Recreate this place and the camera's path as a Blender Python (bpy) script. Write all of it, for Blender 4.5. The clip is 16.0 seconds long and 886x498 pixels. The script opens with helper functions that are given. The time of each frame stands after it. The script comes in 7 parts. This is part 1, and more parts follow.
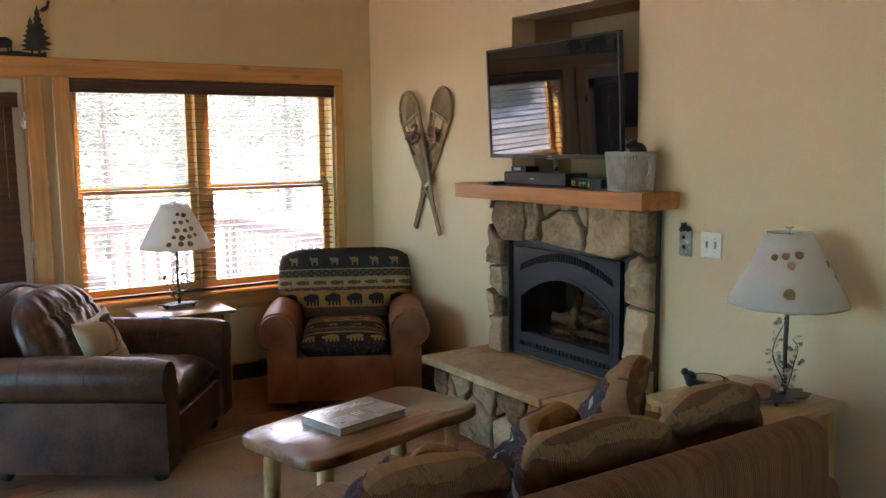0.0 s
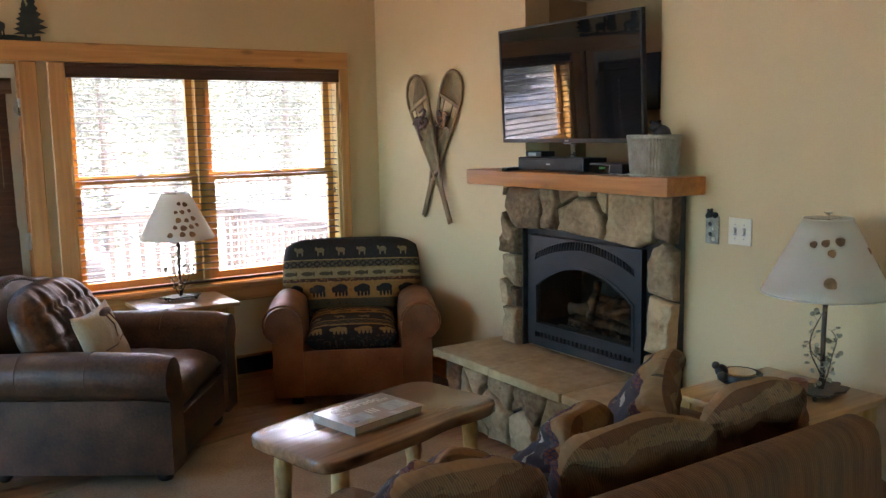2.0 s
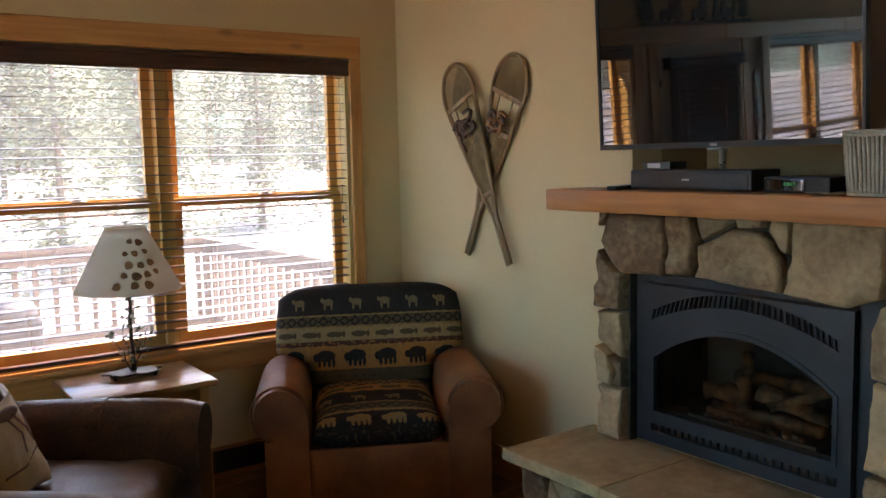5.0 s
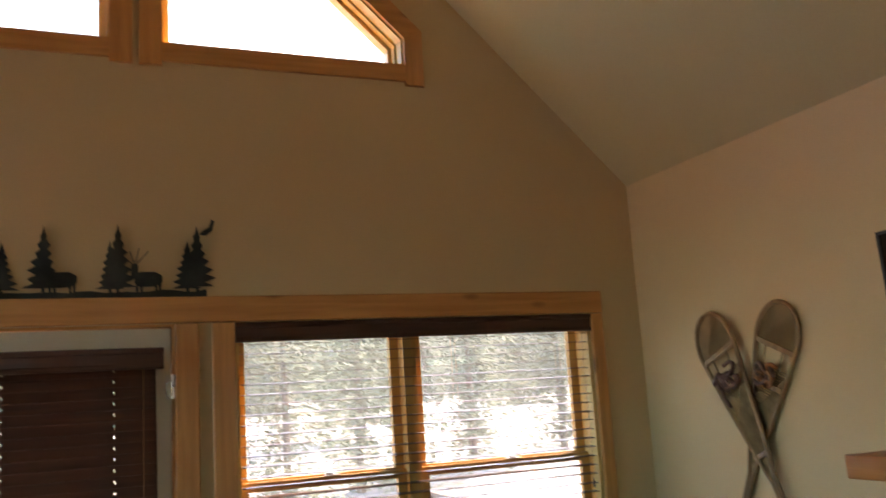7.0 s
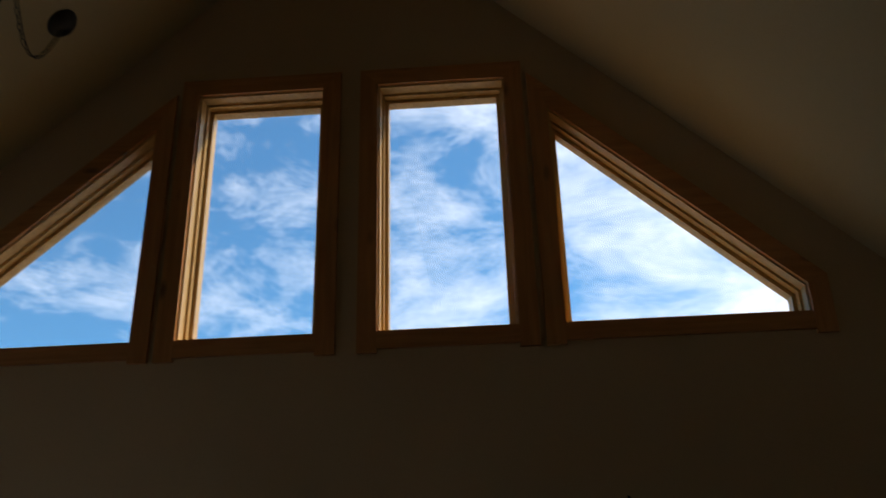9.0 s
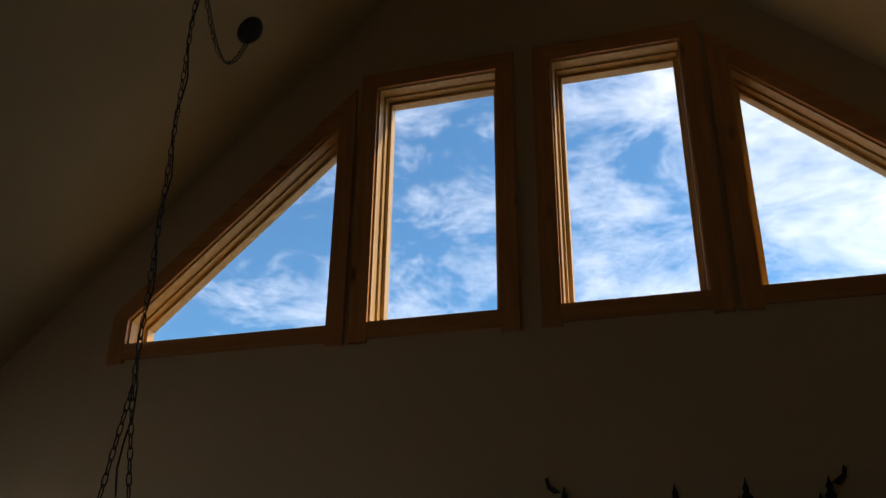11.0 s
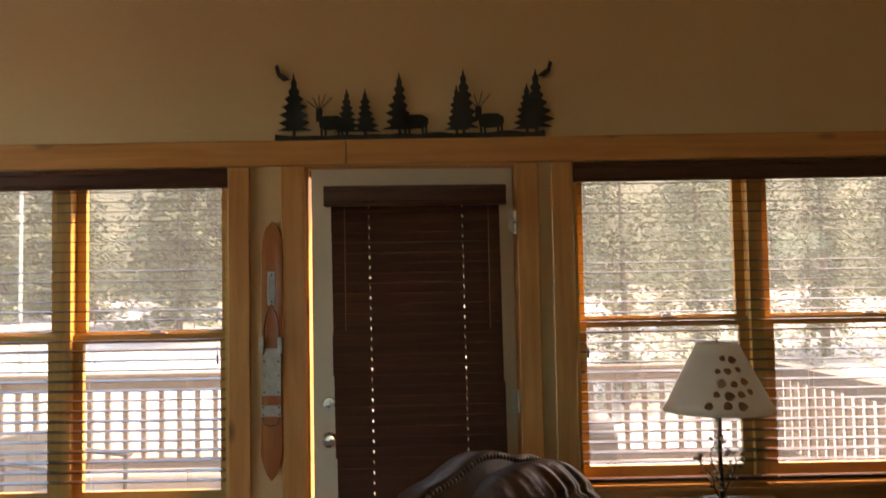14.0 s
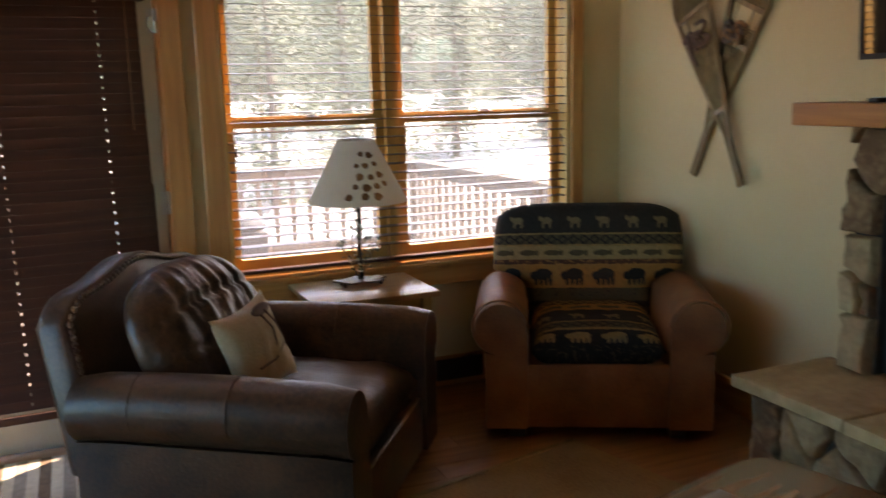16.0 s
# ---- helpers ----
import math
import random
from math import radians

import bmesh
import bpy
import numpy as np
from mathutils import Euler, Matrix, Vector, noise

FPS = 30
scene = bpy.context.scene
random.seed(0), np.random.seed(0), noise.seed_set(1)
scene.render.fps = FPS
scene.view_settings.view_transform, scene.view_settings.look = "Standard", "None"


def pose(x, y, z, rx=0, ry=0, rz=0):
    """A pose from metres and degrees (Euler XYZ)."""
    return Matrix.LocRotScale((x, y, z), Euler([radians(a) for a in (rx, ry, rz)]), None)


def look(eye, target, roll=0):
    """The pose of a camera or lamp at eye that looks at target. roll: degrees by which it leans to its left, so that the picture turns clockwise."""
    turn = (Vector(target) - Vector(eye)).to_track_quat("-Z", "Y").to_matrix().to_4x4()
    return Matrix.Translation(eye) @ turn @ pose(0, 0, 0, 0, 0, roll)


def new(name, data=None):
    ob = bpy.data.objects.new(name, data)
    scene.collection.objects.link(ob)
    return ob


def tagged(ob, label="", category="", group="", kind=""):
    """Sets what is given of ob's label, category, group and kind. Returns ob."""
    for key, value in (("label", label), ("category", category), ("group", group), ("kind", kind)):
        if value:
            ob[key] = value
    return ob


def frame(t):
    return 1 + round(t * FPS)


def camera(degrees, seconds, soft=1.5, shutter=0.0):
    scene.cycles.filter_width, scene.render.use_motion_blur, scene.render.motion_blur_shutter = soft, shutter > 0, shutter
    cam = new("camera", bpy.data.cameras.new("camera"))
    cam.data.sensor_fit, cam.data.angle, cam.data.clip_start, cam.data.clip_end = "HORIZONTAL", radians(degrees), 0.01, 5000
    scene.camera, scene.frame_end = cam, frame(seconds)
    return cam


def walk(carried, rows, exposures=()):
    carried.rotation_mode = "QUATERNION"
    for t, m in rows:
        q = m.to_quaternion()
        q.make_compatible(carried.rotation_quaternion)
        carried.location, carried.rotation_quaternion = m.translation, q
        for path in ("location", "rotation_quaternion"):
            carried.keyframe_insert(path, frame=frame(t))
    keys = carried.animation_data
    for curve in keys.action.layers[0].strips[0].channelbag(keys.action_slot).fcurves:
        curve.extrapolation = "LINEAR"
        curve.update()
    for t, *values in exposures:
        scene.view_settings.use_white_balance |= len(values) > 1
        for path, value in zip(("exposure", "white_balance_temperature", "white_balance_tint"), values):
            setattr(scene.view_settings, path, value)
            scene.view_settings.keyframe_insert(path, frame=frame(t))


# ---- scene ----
# ---------------------------------------------------------------- camera
PATH = [
    (0, (-3.109, -5.712, 1.644), (-2.024, -4.049, 1.401), -0.63),
    (0.5, (-3.116, -5.704, 1.637), (-2.036, -4.039, 1.391), -0.77),
    (1, (-3.103, -5.689, 1.631), (-2.030, -4.022, 1.367), -0.93),
    (1.5, (-3.100, -5.619, 1.625), (-2.027, -3.953, 1.358), -1.13),
    (2, (-3.075, -5.522, 1.625), (-1.989, -3.864, 1.356), -1.00),
    (2.5, (-2.918, -5.315, 1.552), (-1.845, -3.646, 1.300), -0.81),
    (3, (-2.765, -5.114, 1.551), (-1.730, -3.425, 1.276), -0.76),
    (3.2, (-2.738, -5.032, 1.553), (-1.701, -3.345, 1.273), -0.82),
    (5.3, (-2.561, -3.908, 1.541), (-1.367, -2.312, 1.378), -1.12),
    (5.5, (-2.565, -3.841, 1.549), (-1.336, -2.268, 1.428), -1.08),
    (6, (-2.617, -3.757, 1.613), (-1.360, -2.201, 1.624), -2.61),
    (6.5, (-2.713, -3.708, 1.704), (-1.657, -2.018, 1.873), -3.90),
    (7, (-2.677, -3.792, 1.691), (-1.913, -1.975, 2.025), -3.60),
    (7.5, (-2.662, -3.809, 1.710), (-2.112, -1.944, 2.179), -3.24),
    (8, (-2.639, -3.841, 1.841), (-2.317, -1.958, 2.431), -2.78),
    (8.5, (-2.744, -3.865, 1.927), (-2.603, -2.000, 2.635), -3.87),
    (9, (-2.704, -3.889, 1.950), (-2.810, -2.070, 2.776), -1.61),
    (9.5, (-2.732, -3.917, 1.964), (-2.994, -2.141, 2.846), -0.22),
    (9.7, (-2.737, -3.916, 1.961), (-3.047, -2.152, 2.851), 0.15),
    (11.8, (-2.690, -3.774, 1.736), (-3.246, -2.007, 2.490), 0.10),
    (12, (-2.694, -3.772, 1.720), (-3.200, -1.979, 2.448), 0.00),
    (12.5, (-2.705, -3.784, 1.686), (-3.040, -1.914, 2.312), -0.15),
    (13, (-2.715, -3.809, 1.630), (-2.886, -1.869, 2.088), -0.82),
    (13.5, (-2.667, -3.793, 1.508), (-2.739, -1.815, 1.794), -1.31),
    (14, (-2.670, -3.772, 1.494), (-2.657, -1.774, 1.598), -1.01),
    (14.5, (-2.678, -3.746, 1.495), (-2.547, -1.752, 1.417), -0.76),
    (15, (-2.640, -3.784, 1.487), (-2.374, -1.814, 1.272), -0.95),
    (15.5, (-2.622, -3.791, 1.453), (-2.174, -1.861, 1.182), -1.00),
    (16, (-2.695, -3.940, 1.477), (-1.932, -2.126, 1.122), -1.36),
]
EXPOSURES = [(0, 4.35, 7900, 25), (3, 4.3, 7900, 25), (5.5, 3.75, 8500, 26), (6, 3.8, 8700, 26), (6.5, 3.75, 8900, 25), (7, 3.45, 8900, 24), (7.5, 2.8, 8800, 22), (8, 2.0, 8200, 16),
             (8.5, 0.95, 7700, 11), (9, 0.45, 7200, 9), (9.7, 0.4, 7200, 9), (11.8, 0.7, 8000, 15), (12.5, 0.8, 8600, 16), (13, 1.0, 9400, 17), (13.5, 2.15, 12800, 30), (14, 3.0, 12000, 27),
             (14.5, 3.1, 10800, 24), (15.5, 3.35, 10000, 23), (16, 3.5, 8900, 24)]
cam = camera(54.0, 16.0, soft=1.4, shutter=0.3)
walk(cam, [(t, look(eye, aim, roll)) for t, eye, aim, roll in PATH], EXPOSURES)

# ---------------------------------------------------------------- daylight
SUN_ELEVATION, SUN_TURN = radians(48), radians(58)      # turn: from +y towards +x
world = bpy.data.worlds.new("sky")
scene.world = world
world.use_nodes = True


def build_sky(tree):
    nodes, links = tree.nodes, tree.links
    nodes.clear()
    out = nodes.new("ShaderNodeOutputWorld")
    back = nodes.new("ShaderNodeBackground")
    sky = nodes.new("ShaderNodeTexSky")
    sky.sky_type, sky.sun_disc = "NISHITA", False
    sky.sun_elevation, sky.sun_rotation = SUN_ELEVATION, SUN_TURN
    sky.altitude = 2400
    coord = nodes.new("ShaderNodeTexCoord")
    mapping = nodes.new("ShaderNodeMapping")
    mapping.inputs["Scale"].default_value = (1.0, 1.25, 2.0)
    clouds = nodes.new("ShaderNodeTexNoise")
    clouds.inputs["Scale"].default_value = 6.5
    clouds.inputs["Detail"].default_value = 9.0
    clouds.inputs["Roughness"].default_value = 0.70
    clouds.inputs["Distortion"].default_value = 0.35
    ramp = nodes.new("ShaderNodeMapRange")
    ramp.inputs["From Min"].default_value = 0.38
    ramp.inputs["From Max"].default_value = 0.80
    mix = nodes.new("ShaderNodeMix")
    mix.data_type = "RGBA"
    mix.inputs["B"].default_value = (7.1, 7.9, 9.5, 1)
    links.new(coord.outputs["Generated"], mapping.inputs["Vector"])
    links.new(mapping.outputs["Vector"], clouds.inputs["Vector"])
    side = nodes.new("ShaderNodeSeparateXYZ")
    lean = nodes.new("ShaderNodeMath")
    lean.operation = "MULTIPLY_ADD"
    lean.inputs[1].default_value = 0.32
    links.new(coord.outputs["Generated"], side.inputs["Vector"])
    links.new(side.outputs["X"], lean.inputs[0])
    links.new(clouds.outputs["Fac"], lean.inputs[2])
    links.new(lean.outputs["Value"], ramp.inputs["Value"])
    links.new(ramp.outputs["Result"], mix.inputs["Factor"])
    clear_air = nodes.new("ShaderNodeMix")
    clear_air.data_type, clear_air.blend_type = "RGBA", "MULTIPLY"
    clear_air.inputs["Factor"].default_value = 1.0
    clear_air.inputs["B"].default_value = (0.50, 0.97, 1.18, 1)
    links.new(sky.outputs["Color"], clear_air.inputs["A"])
    links.new(clear_air.outputs["Result"], mix.inputs["A"])
    links.new(mix.outputs["Result"], back.inputs["Color"])
    back.inputs["Strength"].default_value = 0.15
    links.new(back.outputs["Background"], out.inputs["Surface"])


build_sky(world.node_tree)
sun_data = bpy.data.lights.new("sun", "SUN")
sun_data.energy, sun_data.angle, sun_data.color = 2.4, radians(0.6), (1.0, 0.93, 0.82)
sun = new("sun", sun_data)
to_sun = Vector((math.sin(SUN_TURN) * math.cos(SUN_ELEVATION), math.cos(SUN_TURN) * math.cos(SUN_ELEVATION), math.sin(SUN_ELEVATION)))
sun.matrix_world = look(to_sun * 30, (0, 0, 0))

# ---------------------------------------------------------------- materials


def material(name, dark, light, scale=6.0, rough=0.6, bump=0.0, bump_scale=60.0, stretch=(1, 1, 1), metallic=0.0,
             spread=(0.35, 0.65), coat=0.0, fine=0.25, vary=0.0, sheen=0.0, rough_vary=0.08, relief_size=0.004, spec=0.5):
    """A surface with broad and fine variation between two colours, and fine relief."""
    m = bpy.data.materials.new(name)
    m.use_nodes = True
    nodes, links = m.node_tree.nodes, m.node_tree.links
    shader = nodes["Principled BSDF"]
    coord = nodes.new("ShaderNodeTexCoord")
    mapping = nodes.new("ShaderNodeMapping")
    mapping.inputs["Scale"].default_value = stretch
    links.new(coord.outputs["Object"], mapping.inputs["Vector"])
    broad = nodes.new("ShaderNodeTexNoise")
    broad.inputs["Scale"].default_value, broad.inputs["Detail"].default_value = scale, 4.0
    grain = nodes.new("ShaderNodeTexNoise")
    grain.inputs["Scale"].default_value, grain.inputs["Detail"].default_value = bump_scale, 3.0
    for node in (broad, grain):
        links.new(mapping.outputs["Vector"], node.inputs["Vector"])
    blend = nodes.new("ShaderNodeMix")
    blend.inputs["Factor"].default_value = fine
    links.new(broad.outputs["Fac"], blend.inputs["A"])
    links.new(grain.outputs["Fac"], blend.inputs["B"])
    value = blend.outputs["Result"]
    if vary:
        info = nodes.new("ShaderNodeObjectInfo")
        shift = nodes.new("ShaderNodeMath")
        shift.operation = "MULTIPLY_ADD"
        shift.inputs[1].default_value, shift.inputs[2].default_value = vary, -vary / 2
        add = nodes.new("ShaderNodeMath")
        links.new(info.outputs["Random"], shift.inputs[0])
        links.new(shift.outputs["Value"], add.inputs[0])
        links.new(value, add.inputs[1])
        value = add.outputs["Value"]
    ramp = nodes.new("ShaderNodeValToRGB")
    ramp.color_ramp.elements[0].position, ramp.color_ramp.elements[1].position = spread
    ramp.color_ramp.elements[0].color, ramp.color_ramp.elements[1].color = (*dark, 1), (*light, 1)
    links.new(value, ramp.inputs["Fac"])
    links.new(ramp.outputs["Color"], shader.inputs["Base Color"])
    gloss = nodes.new("ShaderNodeMapRange")
    gloss.inputs["To Min"].default_value, gloss.inputs["To Max"].default_value = rough - rough_vary, min(1.0, rough + rough_vary)
    links.new(broad.outputs["Fac"], gloss.inputs["Value"])
    links.new(gloss.outputs["Result"], shader.inputs["Roughness"])
    shader.inputs["Metallic"].default_value = metallic
    shader.inputs["Specular IOR Level"].default_value = spec
    shader.inputs["Coat Weight"].default_value = coat
    shader.inputs["Coat Roughness"].default_value = 0.15
    shader.inputs["Sheen Weight"].default_value = sheen
    if bump:
        relief = nodes.new("ShaderNodeBump")
        relief.inputs["Strength"].default_value, relief.inputs["Distance"].default_value = min(1.0, bump), relief_size * max(1.0, bump)
        links.new(grain.outputs["Fac"], relief.inputs["Height"])
        links.new(relief.outputs["Normal"], shader.inputs["Normal"])
    return m


def wood(name, dark, light, knot, axis, rough=0.45, coat=0.0, scale=1.0, knots=True):
    """Sawn wood with grain along one axis and dark knots."""
    m = bpy.data.materials.new(name)
    m.use_nodes = True
    nodes, links = m.node_tree.nodes, m.node_tree.links
    shader = nodes["Principled BSDF"]
    coord = nodes.new("ShaderNodeTexCoord")
    info = nodes.new("ShaderNodeObjectInfo")
    shift = nodes.new("ShaderNodeVectorMath")
    shift.operation = "MULTIPLY_ADD"
    combine = nodes.new("ShaderNodeCombineXYZ")
    for key in "XYZ":
        links.new(info.outputs["Random"], combine.inputs[key])
    links.new(combine.outputs["Vector"], shift.inputs[0])
    shift.inputs[1].default_value = (7.0, 5.0, 3.0)
    links.new(coord.outputs["Object"], shift.inputs[2])
    mapping = nodes.new("ShaderNodeMapping")
    mapping.inputs["Scale"].default_value = [scale * (0.9 if k == axis else 14.0) for k in range(3)]
    links.new(shift.outputs["Vector"], mapping.inputs["Vector"])
    grain = nodes.new("ShaderNodeTexNoise")
    grain.inputs["Scale"].default_value, grain.inputs["Detail"].default_value, grain.inputs["Distortion"].default_value = 2.2, 5.0, 0.6
    links.new(mapping.outputs["Vector"], grain.inputs["Vector"])
    ramp = nodes.new("ShaderNodeValToRGB")
    ramp.color_ramp.elements[0].position, ramp.color_ramp.elements[1].position = 0.32, 0.68
    ramp.color_ramp.elements[0].color, ramp.color_ramp.elements[1].color = (*dark, 1), (*light, 1)
    links.new(grain.outputs["Fac"], ramp.inputs["Fac"])
    colour = ramp.outputs["Color"]
    if knots:
        spots = nodes.new("ShaderNodeMapping")
        spots.inputs["Scale"].default_value = [2.6 if k == axis else 6.5 for k in range(3)]
        links.new(shift.outputs["Vector"], spots.inputs["Vector"])
        cells = nodes.new("ShaderNodeTexVoronoi")
        cells.inputs["Scale"].default_value = 1.0
        links.new(spots.outputs["Vector"], cells.inputs["Vector"])
        rim = nodes.new("ShaderNodeMapRange")
        rim.inputs["From Min"].default_value, rim.inputs["From Max"].default_value = 0.05, 0.17
        rim.inputs["To Min"].default_value, rim.inputs["To Max"].default_value = 0.85, 0.0
        links.new(cells.outputs["Distance"], rim.inputs["Value"])
        mix = nodes.new("ShaderNodeMix")
        mix.data_type = "RGBA"
        links.new(rim.outputs["Result"], mix.inputs["Factor"])
        links.new(colour, mix.inputs["A"])
        mix.inputs["B"].default_value = (*knot, 1)
        colour = mix.outputs["Result"]
    links.new(colour, shader.inputs["Base Color"])
    shader.inputs["Roughness"].default_value = rough
    shader.inputs["Coat Weight"].default_value, shader.inputs["Coat Roughness"].default_value = coat, 0.12
    relief = nodes.new("ShaderNodeBump")
    relief.inputs["Strength"].default_value, relief.inputs["Distance"].default_value = 0.25, 0.002
    links.new(grain.outputs["Fac"], relief.inputs["Height"])
    links.new(relief.outputs["Normal"], shader.inputs["Normal"])
    return m


def glass_material(name, tint=(1, 1, 1), gloss=0.08):
    m = bpy.data.materials.new(name)
    m.use_nodes = True
    nodes, links = m.node_tree.nodes, m.node_tree.links
    nodes.remove(nodes["Principled BSDF"])
    clear, shine, mix = nodes.new("ShaderNodeBsdfTransparent"), nodes.new("ShaderNodeBsdfGlossy"), nodes.new("ShaderNodeMixShader")
    clear.inputs["Color"].default_value = (*tint, 1)
    shine.inputs["Roughness"].default_value = 0.02
    mix.inputs["Fac"].default_value = gloss
    links.new(clear.outputs["BSDF"], mix.inputs[1])
    links.new(shine.outputs["BSDF"], mix.inputs[2])
    links.new(mix.outputs["Shader"], nodes["Material Output"].inputs["Surface"])
    return m


WALL = material("wall_paint", (0.575, 0.415, 0.228), (0.625, 0.46, 0.262), 1.2, 0.75, 0.2, 140, fine=0.35)
CEILING = material("ceiling_paint", (0.53, 0.435, 0.245), (0.58, 0.48, 0.28), 1.0, 0.85, 0.4, 120)
# a darker brown than the wall colour, for the recess
NICHE = material("niche_brown", (0.31, 0.205, 0.105), (0.36, 0.24, 0.13), 2, 0.8, 0.2, 120)
TRIM_X = wood("alder_trim_level", (0.49, 0.205, 0.058), (0.64, 0.30, 0.098), (0.10, 0.035, 0.012), 0, 0.42, 0.15)
TRIM_Z = wood("alder_trim_upright", (0.49, 0.205, 0.058), (0.64, 0.30, 0.098), (0.10, 0.035, 0.012), 2, 0.42, 0.15)
JAMB = wood("pine_jamb", (0.56, 0.33, 0.105), (0.70, 0.45, 0.17), (0.3, 0.15, 0.05), 2, 0.45, 0.1, knots=False)
TRIM_Y = wood("alder_trim_deep", (0.49, 0.205, 0.058), (0.64, 0.30, 0.098), (0.10, 0.035, 0.012), 1, 0.42, 0.15)
SASH_X = wood("sash_level", (0.46, 0.235, 0.058), (0.60, 0.33, 0.10), (0.1, 0.03, 0.01), 0, 0.4, 0.2, knots=False)
SASH_Z = wood("sash_upright", (0.46, 0.235, 0.058), (0.60, 0.33, 0.10), (0.1, 0.03, 0.01), 2, 0.4, 0.2, knots=False)
BLIND = wood("blind_wood", (0.050, 0.016, 0.009), (0.085, 0.028, 0.014), (0.03, 0.01, 0.006), 0, 0.38, 0.15, knots=False)
DOOR_PAINT = material("door_paint", (0.56, 0.50, 0.38), (0.62, 0.55, 0.43), 2, 0.5, 0.1, 90)
FLOOR_WOOD = wood("floor_wood", (0.24, 0.094, 0.036), (0.40, 0.18, 0.075), (0.05, 0.018, 0.008), 0, 0.32, 0.25)
GLASS = glass_material("window_glass")
STEEL = material("brushed_steel", (0.52, 0.50, 0.46), (0.64, 0.62, 0.58), 8, 0.28, 0.05, 90, metallic=1.0)
BLACK_IRON = material("black_iron", (0.012, 0.012, 0.013), (0.03, 0.028, 0.027), 9, 0.5, 0.3, 70, metallic=0.3)
DECK_WOOD = wood("deck_wood", (0.10, 0.068, 0.050), (0.175, 0.125, 0.095), (0.05, 0.03, 0.02), 0, 0.75)
CORD = material("blind_cord", (0.30, 0.17, 0.09), (0.36, 0.22, 0.12), 20, 0.8)


# ---------------------------------------------------------------- mesh tools


def box(bm, x0, x1, y0, y1, z0, z1, bevel=0.0, segments=2):
    m = Matrix.Translation(((x0 + x1) / 2, (y0 + y1) / 2, (z0 + z1) / 2)) @ Matrix.Diagonal((abs(x1 - x0), abs(y1 - y0), abs(z1 - z0), 1))
    made = bmesh.ops.create_cube(bm, size=1, matrix=m)["verts"]
    if bevel:
        edges = list({e for v in made for e in v.link_edges})
        bmesh.ops.bevel(bm, geom=edges, offset=bevel, segments=segments, profile=0.5, affect="EDGES")
    return bm


def rod(bm, a, b, r0, r1=None, seg=10, cap=True):
    """A round bar from a to b."""
    a, b = Vector(a), Vector(b)
    r1 = r0 if r1 is None else r1
    turn = (b - a).to_track_quat("Z", "Y").to_matrix()
    rings = []
    for p, r in ((a, r0), (b, r1)):
        rings.append([bm.verts.new(p + turn @ Vector((r * math.cos(2 * math.pi * k / seg), r * math.sin(2 * math.pi * k / seg), 0))) for k in range(seg)])
    for k in range(seg):
        bm.faces.new((rings[0][k], rings[0][(k + 1) % seg], rings[1][(k + 1) % seg], rings[1][k]))
    if cap:
        bm.faces.new(list(reversed(rings[0])))
        bm.faces.new(rings[1])
    return bm


def tube(bm, points, radius, seg=8, closed=False):
    """A pipe along points; radius is a number or a function of 0..1."""
    pts = [Vector(p) for p in points]
    n, rings, side = len(pts), [], None
    for k, p in enumerate(pts):
        a = pts[k - 1] if k or closed else pts[0]
        b = pts[(k + 1) % n] if k < n - 1 or closed else pts[-1]
        d = (b - a).normalized()
        if side is None:
            side = d.orthogonal().normalized()
        side = (side - d * side.dot(d)).normalized()
        up = d.cross(side)
        r = radius(k / max(1, n - 1)) if callable(radius) else radius
        rings.append([bm.verts.new(p + side * (r * math.cos(2 * math.pi * j / seg)) + up * (r * math.sin(2 * math.pi * j / seg))) for j in range(seg)])
    for k in range(n if closed else n - 1):
        one, two = rings[k], rings[(k + 1) % n]
        for j in range(seg):
            bm.faces.new((one[j], one[(j + 1) % seg], two[(j + 1) % seg], two[j]))
    if not closed:
        bm.faces.new(list(reversed(rings[0])))
        bm.faces.new(rings[-1])
    return bm


def lathe(bm, profile, seg=24, centre=(0, 0)):
    """A turned shape: profile is (radius, height) from bottom to top."""
    rings = []
    for r, z in profile:
        rings.append([bm.verts.new((centre[0] + r * math.cos(2 * math.pi * k / seg), centre[1] + r * math.sin(2 * math.pi * k / seg), z)) for k in range(seg)])
    for one, two in zip(rings, rings[1:]):
        for k in range(seg):
            bm.faces.new((one[k], one[(k + 1) % seg], two[(k + 1) % seg], two[k]))
    if profile[0][0] > 0.0005:
        bm.faces.new(list(reversed(rings[0])))
    if profile[-1][0] > 0.0005:
        bm.faces.new(rings[-1])
    return bm


